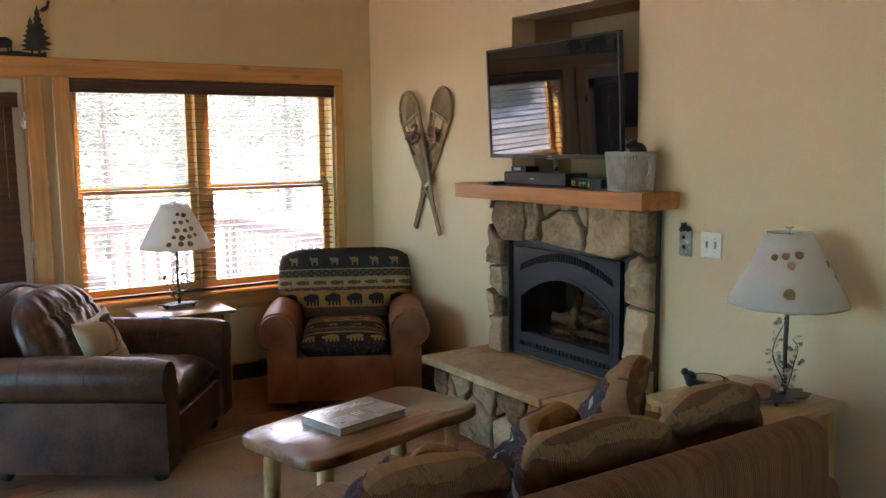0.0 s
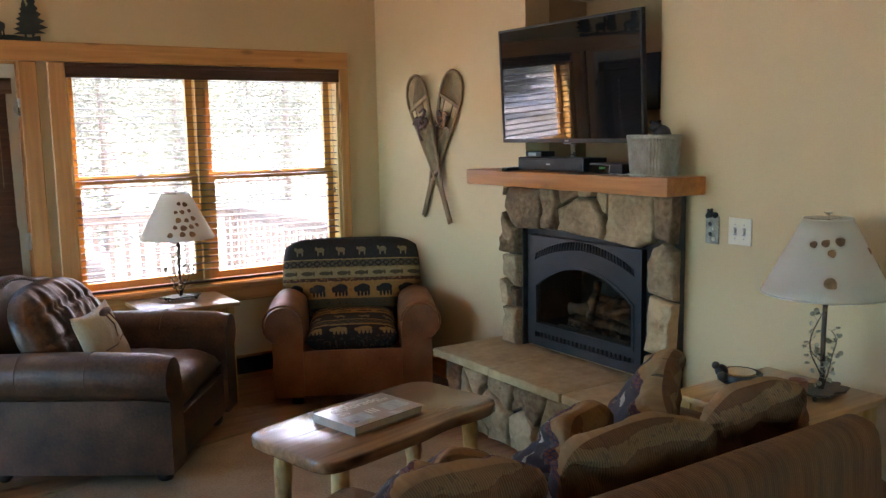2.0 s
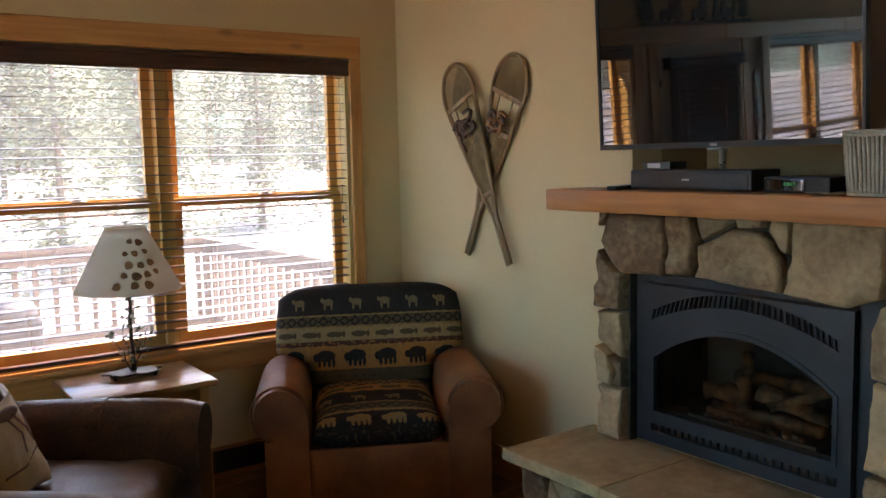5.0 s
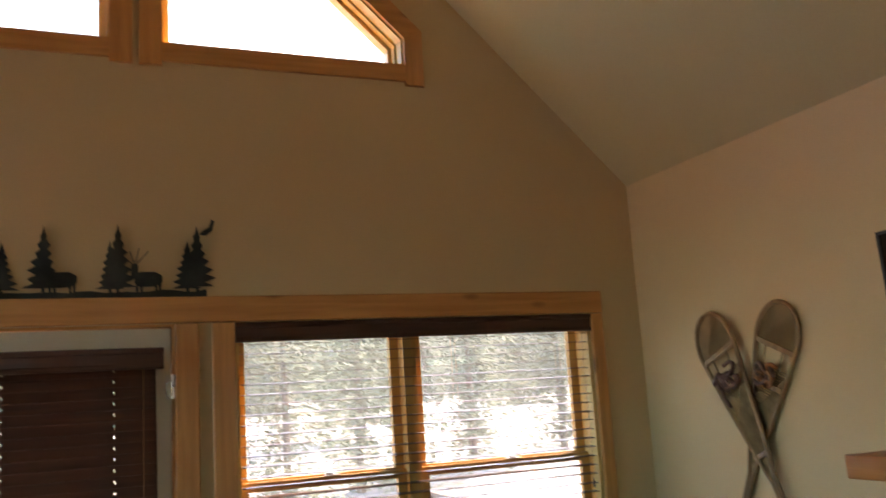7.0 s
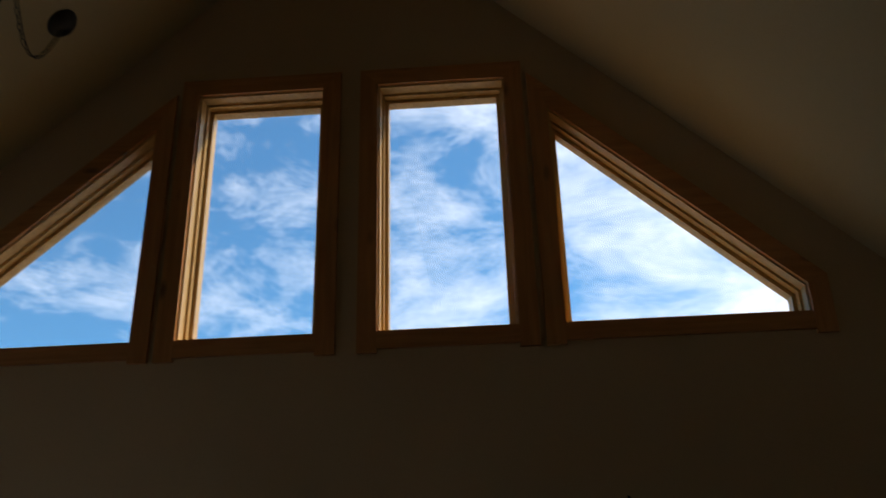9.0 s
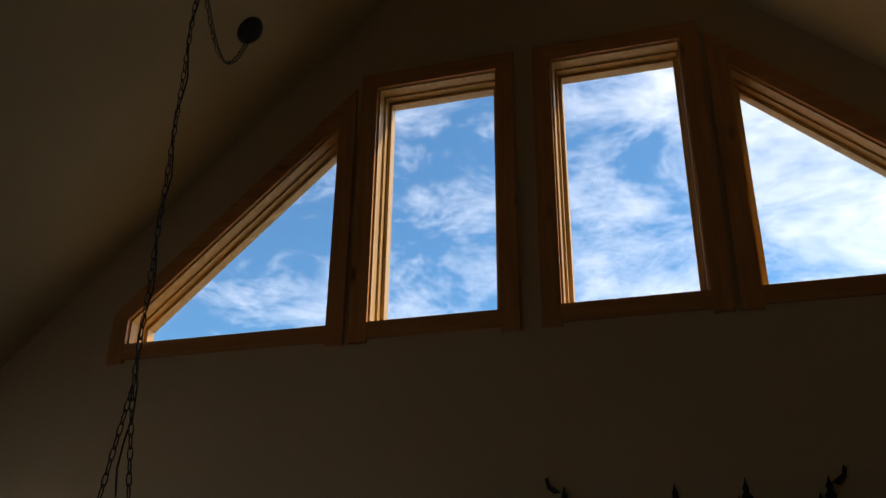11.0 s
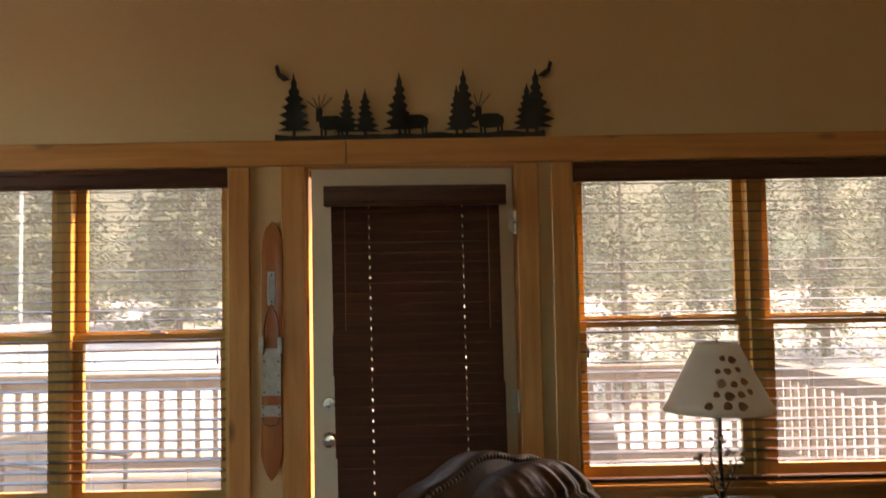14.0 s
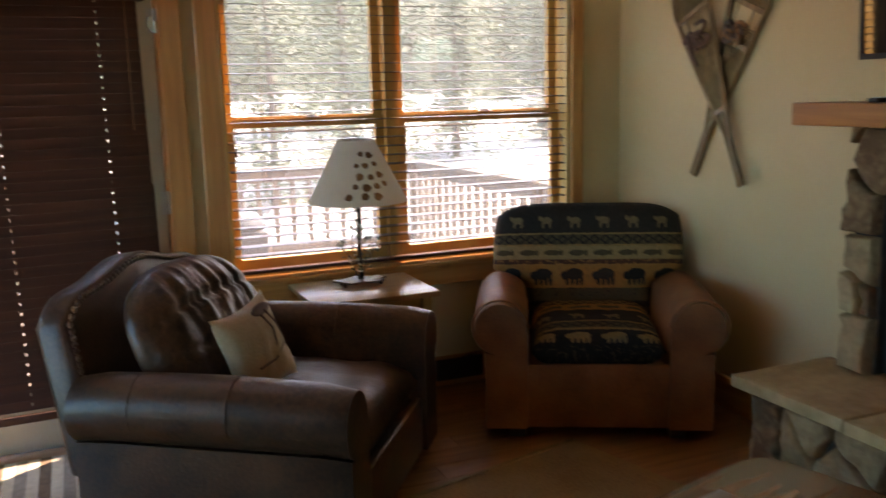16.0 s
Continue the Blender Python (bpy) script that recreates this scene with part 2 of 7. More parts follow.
def prism(bm, outline, d0, d1, axis="y", holes=(), bevel=0.0):
    """A plate with a given outline and holes. axis y: outline is (x, z); x: (y, z); z: (x, y)."""
    put = {"y": lambda u, v, d: (u, d, v), "x": lambda u, v, d: (d, u, v), "z": lambda u, v, d: (u, v, d)}[axis]
    if not holes:
        lower = [bm.verts.new(put(u, v, d0)) for u, v in outline]
        upper = [bm.verts.new(put(u, v, d1)) for u, v in outline]
        n = len(outline)
        made = [bm.faces.new(lower), bm.faces.new(list(reversed(upper)))]
        for k in range(n):
            made.append(bm.faces.new((lower[k], upper[k], upper[(k + 1) % n], lower[(k + 1) % n])))
        bmesh.ops.recalc_face_normals(bm, faces=made)
        if bevel:
            edges = [e for e in made[0].edges] + [e for e in made[1].edges]
            bmesh.ops.bevel(bm, geom=edges, offset=bevel, segments=2, profile=0.5, affect="EDGES")
        return bm
    edges, loops = [], []
    for loop in (outline, *holes):
        vs = [bm.verts.new(put(u, v, d0)) for u, v in loop]
        loops.append(vs)
        edges += [bm.edges.new((vs[k], vs[(k + 1) % len(vs)])) for k in range(len(vs))]
    faces = [g for g in bmesh.ops.triangle_fill(bm, use_beauty=True, edges=edges)["geom"] if isinstance(g, bmesh.types.BMFace)]
    twin = {}
    for vs, loop in zip(loops, (outline, *holes)):
        for v, (a, b) in zip(vs, loop):
            twin[v] = bm.verts.new(put(a, b, d1))
    made = list(faces)
    for f in faces:
        made.append(bm.faces.new([twin[v] for v in reversed(f.verts)]))
    for vs in loops:
        for k in range(len(vs)):
            a, b = vs[k], vs[(k + 1) % len(vs)]
            made.append(bm.faces.new((a, b, twin[b], twin[a])))
    bmesh.ops.recalc_face_normals(bm, faces=made)
    return bm


def cushion(bm, w, d, h, nu=20, nv=14, pinch=0.35, power=2.6, seed=0, wrinkle=0.0, m=None):
    """A stuffed cushion lying flat: w by d, h thick, with corners drawn out and creased."""
    m = m or Matrix()
    top, low = {}, {}
    for i in range(nu + 1):
        for j in range(nv + 1):
            u, v = 2 * i / nu - 1, 2 * j / nv - 1
            edge = max(0.0, (1 - abs(u) ** power)) ** 0.5 * max(0.0, (1 - abs(v) ** power)) ** 0.5
            x = u * w / 2 * (1 - pinch * 0.16 * (1 - v * v))
            y = v * d / 2 * (1 - pinch * 0.16 * (1 - u * u))
            ripple = wrinkle * edge * (noise.noise((u * 2.5 + seed, v * 2.5, seed * 1.7)) + 0.6 * noise.noise((u * 6 + seed, v * 3, seed)))
            z = h / 2 * edge + ripple
            rim = i in (0, nu) or j in (0, nv)
            top[i, j] = bm.verts.new(m @ Vector((x, y, 0 if rim else z)))
            low[i, j] = top[i, j] if rim else bm.verts.new(m @ Vector((x, y, -h / 2 * edge + 0.5 * ripple)))
    for i in range(nu):
        for j in range(nv):
            bm.faces.new((top[i, j], top[i + 1, j], top[i + 1, j + 1], top[i, j + 1]))
            bm.faces.new((low[i, j], low[i, j + 1], low[i + 1, j + 1], low[i + 1, j]))
    return bm


def sweep(bm, section, x0, x1, steps=1):
    """A closed (y, z) section drawn along x."""
    rings = []
    for k in range(steps + 1):
        rings.append([bm.verts.new((x0 + (x1 - x0) * k / steps, y, z)) for y, z in section])
    n = len(section)
    for one, two in zip(rings, rings[1:]):
        for j in range(n):
            bm.faces.new((one[j], two[j], two[(j + 1) % n], one[(j + 1) % n]))
    a, b = bm.faces.new(rings[0]), bm.faces.new(list(reversed(rings[-1])))
    bmesh.ops.recalc_face_normals(bm, faces=bm.faces[:])
    return bm


def part(name, bm, mat, parent=None, label="", smooth=False, m=None):
    """Links a bmesh as one mesh object, under a thing or a part."""
    mesh = bpy.data.meshes.new(name)
    bm.to_mesh(mesh)
    bm.free()
    for one in (mat if isinstance(mat, (list, tuple)) else [mat]):
        mesh.materials.append(one)
    if smooth:
        mesh.polygons.foreach_set("use_smooth", [True] * len(mesh.polygons))
        if smooth != "all":
            mesh.set_sharp_from_angle(angle=radians(40 if smooth is True else smooth))
    ob = new(name, mesh)
    if parent is not None:
        ob.parent = parent
    if m is not None:
        ob.matrix_basis = m
    if label:
        ob["label"] = label
    return ob


def again(name, ob, parent, m):
    """Another object on the same mesh."""
    twin = new(name, ob.data)
    twin.parent = parent
    twin.matrix_basis = m
    return twin


def thing(name, m, label, category, group="", kind=""):
    ob = new(name)
    ob.matrix_basis = m
    ob.empty_display_size = 0.1
    return tagged(ob, label, category, group, kind)


def B():
    return bmesh.new()


def soft(ob, width=0.02, levels=2):
    """Rounds a blocky upholstered part."""
    mod = ob.modifiers.new("round", "BEVEL")
    mod.width, mod.segments, mod.limit_method = width, 3, "ANGLE"
    return ob

# ---------------------------------------------------------------- the room
ROOM_W, ROOM_D = 6.94, 9.2           # from the fireplace wall, and from the window wall
EAVE, PITCH = 2.735, 0.955
RIDGE_X, RIDGE_Z = -ROOM_W / 2, EAVE + PITCH * ROOM_W / 2
THICK = 0.17

# openings in the window wall, as (x0, x1, z0, z1)
W1 = (-2.077, -0.305, 0.645, 2.06)
W2 = (-5.06, -3.574, 0.575, 2.06)
DOOR = (-3.24, -2.322, 0.0, 2.06)
UPPER = {
    "window_3": [(-5.62, 3.30), (-4.45, 3.30), (-4.45, 4.50), (-5.62, 3.44)],
    "window_4": [(-4.23, 3.30), (-3.55, 3.30), (-3.55, 4.70), (-4.23, 4.70)],
    "window_5": [(-3.255, 3.30), (-2.582, 3.30), (-2.582, 4.70), (-3.255, 4.70)],
    "window_6": [(-2.365, 3.30), (-1.23, 3.30), (-1.23, 3.44), (-2.365, 4.50)],
}


def rect(x0, x1, z0, z1):
    return [(x0, z0), (x1, z0), (x1, z1), (x0, z1)]


gable = [(-ROOM_W - THICK, 0), (DOOR[0], 0), (DOOR[0], DOOR[3]), (DOOR[1], DOOR[3]), (DOOR[1], 0), (THICK, 0), (THICK, EAVE + 0.2), (0, EAVE + 0.2),
         (RIDGE_X, RIDGE_Z + 0.2), (-ROOM_W - THICK, EAVE + 0.1)]
ob = part("wall_north", prism(B(), gable, 0.0, THICK, "y", [rect(*W1), rect(*W2), *UPPER.values()]), WALL)
tagged(ob, "tan painted gable wall with tall windows and a door", "wall", kind="structure")
NICHE_Y, FIRE_Y = (-2.68, -1.69), (-2.70, -1.735)
ob = part("wall_east", prism(B(), rect(-ROOM_D, 0, 0, EAVE + 0.1), 0.0, THICK, "x",
                             [rect(*NICHE_Y, 1.41, 2.345), rect(*FIRE_Y, 0.44, 1.09)]), WALL)
tagged(ob, "warm tan painted wall behind the stone fireplace", "wall", kind="structure")
bm = B()
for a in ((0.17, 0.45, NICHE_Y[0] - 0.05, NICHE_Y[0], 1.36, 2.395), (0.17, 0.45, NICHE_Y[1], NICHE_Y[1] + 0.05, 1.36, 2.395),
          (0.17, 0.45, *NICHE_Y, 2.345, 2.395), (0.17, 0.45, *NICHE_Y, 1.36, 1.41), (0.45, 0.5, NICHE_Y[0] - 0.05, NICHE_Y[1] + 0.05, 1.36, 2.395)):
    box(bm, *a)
# Unseen box added behind the fireplace openings to keep outside light from leaking in.
blocker = B()
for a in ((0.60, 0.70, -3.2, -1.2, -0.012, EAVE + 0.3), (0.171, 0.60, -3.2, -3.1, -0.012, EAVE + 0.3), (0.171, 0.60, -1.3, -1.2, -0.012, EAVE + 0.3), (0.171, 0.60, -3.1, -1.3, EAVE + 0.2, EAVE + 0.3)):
    box(blocker, *a)
tagged(part("wall_light_block", blocker, WALL), "unseen box behind the fireplace wall that stops light leaks", "wall", kind="structure")
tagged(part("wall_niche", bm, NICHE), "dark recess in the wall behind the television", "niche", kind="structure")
# Unseen opening, added so that daylight fills the fireplace wall.
WEST_FILL = [(-2.9, -0.35, 0.35, 2.6)]
ob = part("wall_west", prism(B(), rect(-ROOM_D, 0, 0, EAVE + 0.1), -ROOM_W - THICK, -ROOM_W, "x", [rect(*w) for w in WEST_FILL]), WALL)
tagged(ob, "plain tan painted side wall", "wall", kind="structure")
back = [(-ROOM_W - THICK, 0), (THICK, 0), (THICK, EAVE + 0.1), (0, EAVE + 0.1), (RIDGE_X, RIDGE_Z + 0.1), (-ROOM_W - THICK, EAVE + 0.1)]
# Unseen opening, added to brighten the gable wall and the seats.
SOUTH_FILL = (-4.5, -2.7, 0.95, 2.1)
ob = part("wall_south", prism(B(), back, -ROOM_D - THICK, -ROOM_D, "y", [rect(*SOUTH_FILL)]), WALL)
tagged(ob, "plain tan painted end wall", "wall", kind="structure")
roof = [(THICK, EAVE - PITCH * THICK), (RIDGE_X, RIDGE_Z), (-ROOM_W - THICK, EAVE - PITCH * THICK), (-ROOM_W - THICK, EAVE + 0.25),
        (RIDGE_X, RIDGE_Z + 0.35), (THICK, EAVE + 0.25)]
ob = part("ceiling", prism(B(), roof, -ROOM_D - THICK, -0.001, "y"), CEILING)
tagged(ob, "vaulted tan ceiling that slopes up to a ridge", "ceiling", kind="structure")

# base under the floor boards
floor = part("floor", box(B(), -ROOM_W - THICK, THICK, -ROOM_D - THICK, THICK, -0.12, -0.012), FLOOR_WOOD)
tagged(floor, "dark reddish-brown wooden plank floor", "floor", kind="structure")


def trim_board(name, x0, x1, z0, z1, mat, y0=-0.022, y1=0.0, bevel=0.004, parent=None):
    return part(name, box(B(), x0, x1, y0, y1, z0, z1, bevel, 1), mat, parent)


# the long header board, in three lengths, over door and windows
header_trim = thing("trim_header", pose(0, 0, 0), "long knotty alder header board over door and windows", "trim", kind="structure")
for a, b in ((-5.46, -4.62), (-4.618, -3.06), (-3.058, -0.237)):
    trim_board("board", a, b, 2.062, 2.172, TRIM_X, -0.026, parent=header_trim)
casings = thing("trim_casing", pose(0, 0, 0), "knotty alder casing boards round door and windows", "trim", kind="structure")
for x0, x1, z0 in ((-2.171, W1[0], 0.53), (W1[1], -0.237, 0.53), (DOOR[0] - 0.104, DOOR[0], 0.0), (DOOR[1], DOOR[1] + 0.095, 0.0),
                   (W2[1], W2[1] + 0.094, 0.455), (W2[0] - 0.094, W2[0], 0.455)):
    trim_board("board", x0, x1, z0, 2.06, TRIM_Z, parent=casings)
trim_board("board", W1[0] + 0.002, W1[1] - 0.002, 0.53, 0.628, TRIM_X, -0.018, parent=casings)
trim_board("board", W2[0] + 0.002, W2[1] - 0.002, 0.455, 0.568, TRIM_X, -0.018, parent=casings)
for w in (W1, W2):
    part("stool", box(B(), w[0] - 0.0, w[1] + 0.0, -0.035, 0.075, w[2] - 0.017, w[2] + 0.006, 0.005), TRIM_X, casings)

base = thing("baseboard", pose(0, 0, 0), "honey-coloured wooden baseboard along the walls", "baseboard", kind="structure")
for x0, x1 in ((-ROOM_W + 0.02, DOOR[0] - 0.106), (DOOR[1] + 0.097, -0.02)):
    part("board", box(B(), x0, x1, -0.018, 0, 0.001, 0.155, 0.004, 1), TRIM_X, base)
for y0, y1 in ((-1.5, -0.001), (-ROOM_D + 0.02, -3.05)):
    part("board", box(B(), -0.018, 0, y0, y1, 0.001, 0.155, 0.004, 1), TRIM_Y, base)
part("board", box(B(), -ROOM_W, -ROOM_W + 0.018, -ROOM_D + 0.02, -0.02, 0.001, 0.155, 0.004, 1), TRIM_Y, base)
vent = thing("floor_vent", pose(-0.99, -0.019, 0.085), "dark brown register set in the baseboard", "vent")
part("frame", box(B(), -0.15, 0.15, -0.008, 0.0, -0.055, 0.055, 0.003), BLIND, vent)
for k in range(9):
    part("slat", box(B(), -0.13, 0.13, -0.012, -0.008, -0.045 + k * 0.011, -0.040 + k * 0.011), BLACK_IRON, vent)


def veil_material():
    """Added veil that imitates glare and haze outside: mostly clear, the rest scatters grey."""
    m = bpy.data.materials.new("haze_veil")
    m.use_nodes = True
    nodes, links = m.node_tree.nodes, m.node_tree.links
    nodes.remove(nodes["Principled BSDF"])
    clear, scatter, mix = nodes.new("ShaderNodeBsdfTransparent"), nodes.new("ShaderNodeBsdfTranslucent"), nodes.new("ShaderNodeMixShader")
    scatter.inputs["Color"].default_value = (0.55, 0.56, 0.58, 1)
    clear.inputs["Color"].default_value = (0.90, 0.90, 0.90, 1)
    mix.inputs["Fac"].default_value = 0.045
    links.new(clear.outputs["BSDF"], mix.inputs[1])
    links.new(scatter.outputs["BSDF"], mix.inputs[2])
    links.new(mix.outputs["Shader"], nodes["Material Output"].inputs["Surface"])
    return m


HAZE = veil_material()


def sash(parent, x0, x1, z0, z1, y, stile=0.042, low=0.045, top=0.04):
    frame_ob = part("sash_frame", prism(B(), rect(x0, x1, z0, z1), y, y + 0.03, "y", [rect(x0 + stile, x1 - stile, z0 + low, z1 - top)]), SASH_X, parent)
    pane = part("pane", box(B(), x0 + stile - 0.004, x1 - stile + 0.004, y + 0.013, y + 0.017, z0 + low - 0.004, z1 - top + 0.004), GLASS, frame_ob)
    pane.visible_shadow = False
    return frame_ob


def double_hung(name, w, meet, label):
    """Two double-hung units side by side in one opening."""
    win = tagged(new(name), label, "window", kind="structure")
    x0, x1, z0, z1 = w
    mid = (x0 + x1) / 2 - 0.07 if name == "window_1" else (x0 + x1) / 2 + 0.0
    liner = B()
    for a in ((x0, x0 + 0.018, 0.001, THICK, z0 + 0.02, z1 - 0.018), (x1 - 0.018, x1, 0.001, THICK, z0 + 0.02, z1 - 0.018)):
        box(liner, *a)
    part("jamb", liner, JAMB, win)
    # added sheet that pales the view through the panes
    screen = part("haze_veil", box(B(), x0 + 0.02, x1 - 0.02, THICK - 0.006, THICK - 0.004, z0 + 0.022, z1 - 0.02), HAZE, win, "thin pale veil added to haze the view outside")
    screen.visible_shadow = False
    part("head_jamb", box(B(), x0, x1, 0.001, THICK, z1 - 0.018, z1), SASH_X, win)
    part("window_sill", box(B(), x0, x1, 0.076, THICK + 0.03, z0, z0 + 0.02), SASH_X, win)
    part("mullion", box(B(), mid - 0.034, mid + 0.034, 0.06, THICK, z0 + 0.02, z1 - 0.018, 0.004), SASH_Z, win)
    for a, b in ((x0 + 0.019, mid - 0.035), (mid + 0.035, x1 - 0.019)):
        sash(win, a, b, meet - 0.018, z1 - 0.02, 0.122)
        lower = sash(win, a, b, z0 + 0.022, meet + 0.018, 0.088, low=0.06)
        lock = B()
        c = (a + b) / 2 + 0.03
        box(lock, c - 0.035, c + 0.035, 0.085, 0.112, meet + 0.018, meet + 0.024, 0.002)
        lathe(lock, [(0.012, meet + 0.024), (0.012, meet + 0.034)], 12, (c, 0.098))
        box(lock, c - 0.03, c + 0.01, 0.086, 0.094, meet + 0.026, meet + 0.034, 0.002)
        part("sash_lock", lock, STEEL, lower)
    return win


double_hung("window_1", W1, 1.357, "double-hung wooden window with two sashes side by side")
double_hung("window_2", W2, 1.325, "double-hung wooden window beside the patio door")


def inset(points, d):
    """An outline drawn inward by d."""
    n, out = len(points), []
    for k in range(n):
        a, b, c = Vector(points[k - 1]), Vector(points[k]), Vector(points[(k + 1) % n])
        e, f = (b - a).normalized(), (c - b).normalized()
        ne, nf = Vector((-e.y, e.x)), Vector((-f.y, f.x))
        s = (ne + nf)
        s = s / s.dot(ne)
        out.append(tuple(b + s * d))
    return out


# frame and pane of the added side window, out of view
for k, w in enumerate(WEST_FILL):
    win = tagged(new("window_%d" % (7 + k)), "unseen wooden side window added to light the fireplace wall", "window", kind="structure")
    part("window_frame", prism(B(), rect(*w), -ROOM_W - 0.13, -ROOM_W - 0.05, "x", [rect(w[0] + 0.06, (w[0] + w[1]) / 2 - 0.03, w[2] + 0.06, w[3] - 0.06), rect((w[0] + w[1]) / 2 + 0.03, w[1] - 0.06, w[2] + 0.06, w[3] - 0.06)]), SASH_Z, win)
    pane = part("pane", box(B(), -ROOM_W - 0.10, -ROOM_W - 0.094, w[0] + 0.055, w[1] - 0.055, w[2] + 0.055, w[3] - 0.055), GLASS, win)
    pane.visible_shadow = False

# frame and pane of the added end window, behind every view
win = tagged(new("window_8"), "wide unseen window added in the end wall as fill light", "window", kind="structure")
part("window_frame", prism(B(), rect(*SOUTH_FILL), -ROOM_D - 0.13, -ROOM_D - 0.05, "y",
                           [rect(SOUTH_FILL[0] + 0.06 + k * 0.87, SOUTH_FILL[0] + 0.87 + k * 0.87, SOUTH_FILL[2] + 0.06, SOUTH_FILL[3] - 0.06) for k in range(2)]), SASH_Z, win)
pane = part("pane", box(B(), SOUTH_FILL[0] + 0.055, SOUTH_FILL[1] - 0.055, -ROOM_D - 0.10, -ROOM_D - 0.094, SOUTH_FILL[2] + 0.055, SOUTH_FILL[3] - 0.055), GLASS, win)
pane.visible_shadow = False

for name, shape in UPPER.items():
    win = tagged(new(name), "high gable window with stepped wooden jambs", "window", kind="structure")
    part("jamb", prism(B(), shape, 0.001, THICK, "y", [inset(shape, 0.010)]), JAMB, win)
    part("stop", prism(B(), inset(shape, 0.0101), 0.07, THICK, "y", [inset(shape, 0.022)]), JAMB, win)
    frame_ob = part("sash_frame", prism(B(), inset(shape, 0.0221), 0.11, THICK, "y", [inset(shape, 0.042)]), JAMB, win)
    pane = part("pane", prism(B(), inset(shape, 0.041), 0.138, 0.142, "y"), GLASS, frame_ob)
    pane.visible_shadow = False
    n = len(shape)
    outer = inset(shape, -0.095)
    z_low = 3.205
    for k in range(n):
        a, b, c, d = shape[k], shape[(k + 1) % n], outer[(k + 1) % n], outer[k]
        upright = abs(a[0] - b[0]) < 0.01
        level = abs(a[1] - b[1]) < 0.01
        if upright:
            quad = [(a[0], min(a[1], b[1]) - (0.105 if min(a[1], b[1]) < 3.35 else 0)), (c[0], min(c[1], d[1]) - (0.01 if min(a[1], b[1]) < 3.35 else 0)),
                    (c[0], max(c[1], d[1])), (a[0], max(a[1], b[1]))]
        else:
            quad = [a, b, c, d]
            if level and a[1] < 3.35:
                quad = [a, b, (b[0], a[1] - 0.085), (a[0], a[1] - 0.085)]
        part("casing", prism(B(), quad, -0.02 - (0.002 if upright else 0), 0.0, "y"), TRIM_Z if upright else TRIM_X, win)


# ---------------------------------------------------------------- blinds


VALANCE = [(-0.030, 0.0), (-0.046, 0.0), (-0.051, 0.006), (-0.049, 0.016), (-0.045, 0.022), (-0.045, 0.060), (-0.053, 0.066), (-0.053, 0.082), (-0.045, 0.086), (-0.030, 0.086)]


def window_blind(w, label, z_low, wand_x):
    """A wooden blind with open slats, hung inside the opening."""
    x0, x1 = w[0] + 0.022, w[1] - 0.022
    blind = thing("window_blind", pose((x0 + x1) / 2, 0.03, 0), label, "blind", "wooden blinds in the windows")
    h = (x1 - x0) / 2
    part("valance", sweep(B(), VALANCE, -h - 0.018, h + 0.018), BLIND, blind, m=pose(0, 0, 1.972))
    part("head_rail", box(B(), -h, h, -0.028, 0.024, 2.0, 2.04, 0.002), BLIND, blind)
    first = None
    count = int((1.965 - z_low - 0.03) / 0.0432)
    for k in range(count):
        z = 1.965 - k * 0.0432
        m = pose(0, 0, z, 3.0 * math.sin(k * 1.7) * 0.5 + 4, 0.10 * math.sin(k * 2.3), 0)
        if first is None:
            bm = B()
            box(bm, -h, h, -0.0245, 0.0245, -0.0013, 0.0013)
            first = part("slat", bm, BLIND, blind, m=m)
        else:
            again("slat", first, blind, m)
    part("bottom_rail", box(B(), -h, h, -0.026, 0.026, z_low, z_low + 0.016, 0.003), BLIND, blind)
    for c in (-h + 0.16, -0.12, 0.14, h - 0.16):
        for y in (-0.0255, 0.0255):
            part("ladder_cord", rod(B(), (c, y, z_low + 0.01), (c, y, 2.0), 0.0009, seg=5), CORD, blind)
    for c in (-h + 0.03, h - 0.03):
        cord = part("pull_cord", rod(B(), (c, -0.028, 1.25), (c, -0.028, 2.0), 0.0012, seg=5), CORD, blind)
        part("tassel", lathe(B(), [(0.003, 1.21), (0.006, 1.215), (0.004, 1.25)], 8, (c, -0.028)), BLIND, cord)
    return blind


window_blind(W1, "reddish-brown wooden blind with open slats over a double window", 0.672, 1)
window_blind(W2, "reddish-brown wooden blind with open slats beside the door", 0.612, -1)

# ---------------------------------------------------------------- patio door, a little ajar
jambs = thing("trim_door_jamb", pose(0, 0, 0), "painted wooden door jamb with a metal threshold", "door jamb", kind="structure")
part("jamb", box(B(), DOOR[0], DOOR[0] + 0.012, 0.001, THICK, 0.0, DOOR[3] - 0.012), TRIM_Z, jambs)
part("jamb", box(B(), DOOR[1] - 0.012, DOOR[1], 0.001, THICK, 0.0, DOOR[3] - 0.012), TRIM_Z, jambs)
part("jamb", box(B(), DOOR[0], DOOR[1], 0.001, THICK, DOOR[3] - 0.012, DOOR[3]), TRIM_X, jambs)
part("stop", box(B(), DOOR[1] - 0.030, DOOR[1] - 0.012, 0.052, 0.066, 0.01, DOOR[3] - 0.012), TRIM_Z, jambs)
part("stop", box(B(), DOOR[0] + 0.012, DOOR[1] - 0.012, 0.052, 0.066, DOOR[3] - 0.040, DOOR[3] - 0.012), TRIM_X, jambs)
part("threshold", box(B(), DOOR[0] + 0.012, DOOR[1] - 0.012, 0.0, THICK, -0.012, 0.008, 0.003), STEEL, jambs)
door = tagged(new("door_1"), "cream painted glazed door standing slightly ajar, covered by a dark blind", "door", kind="structure")
door.matrix_basis = pose(DOOR[1] - 0.016, 0.004, 0, 0, 0, 2.3)
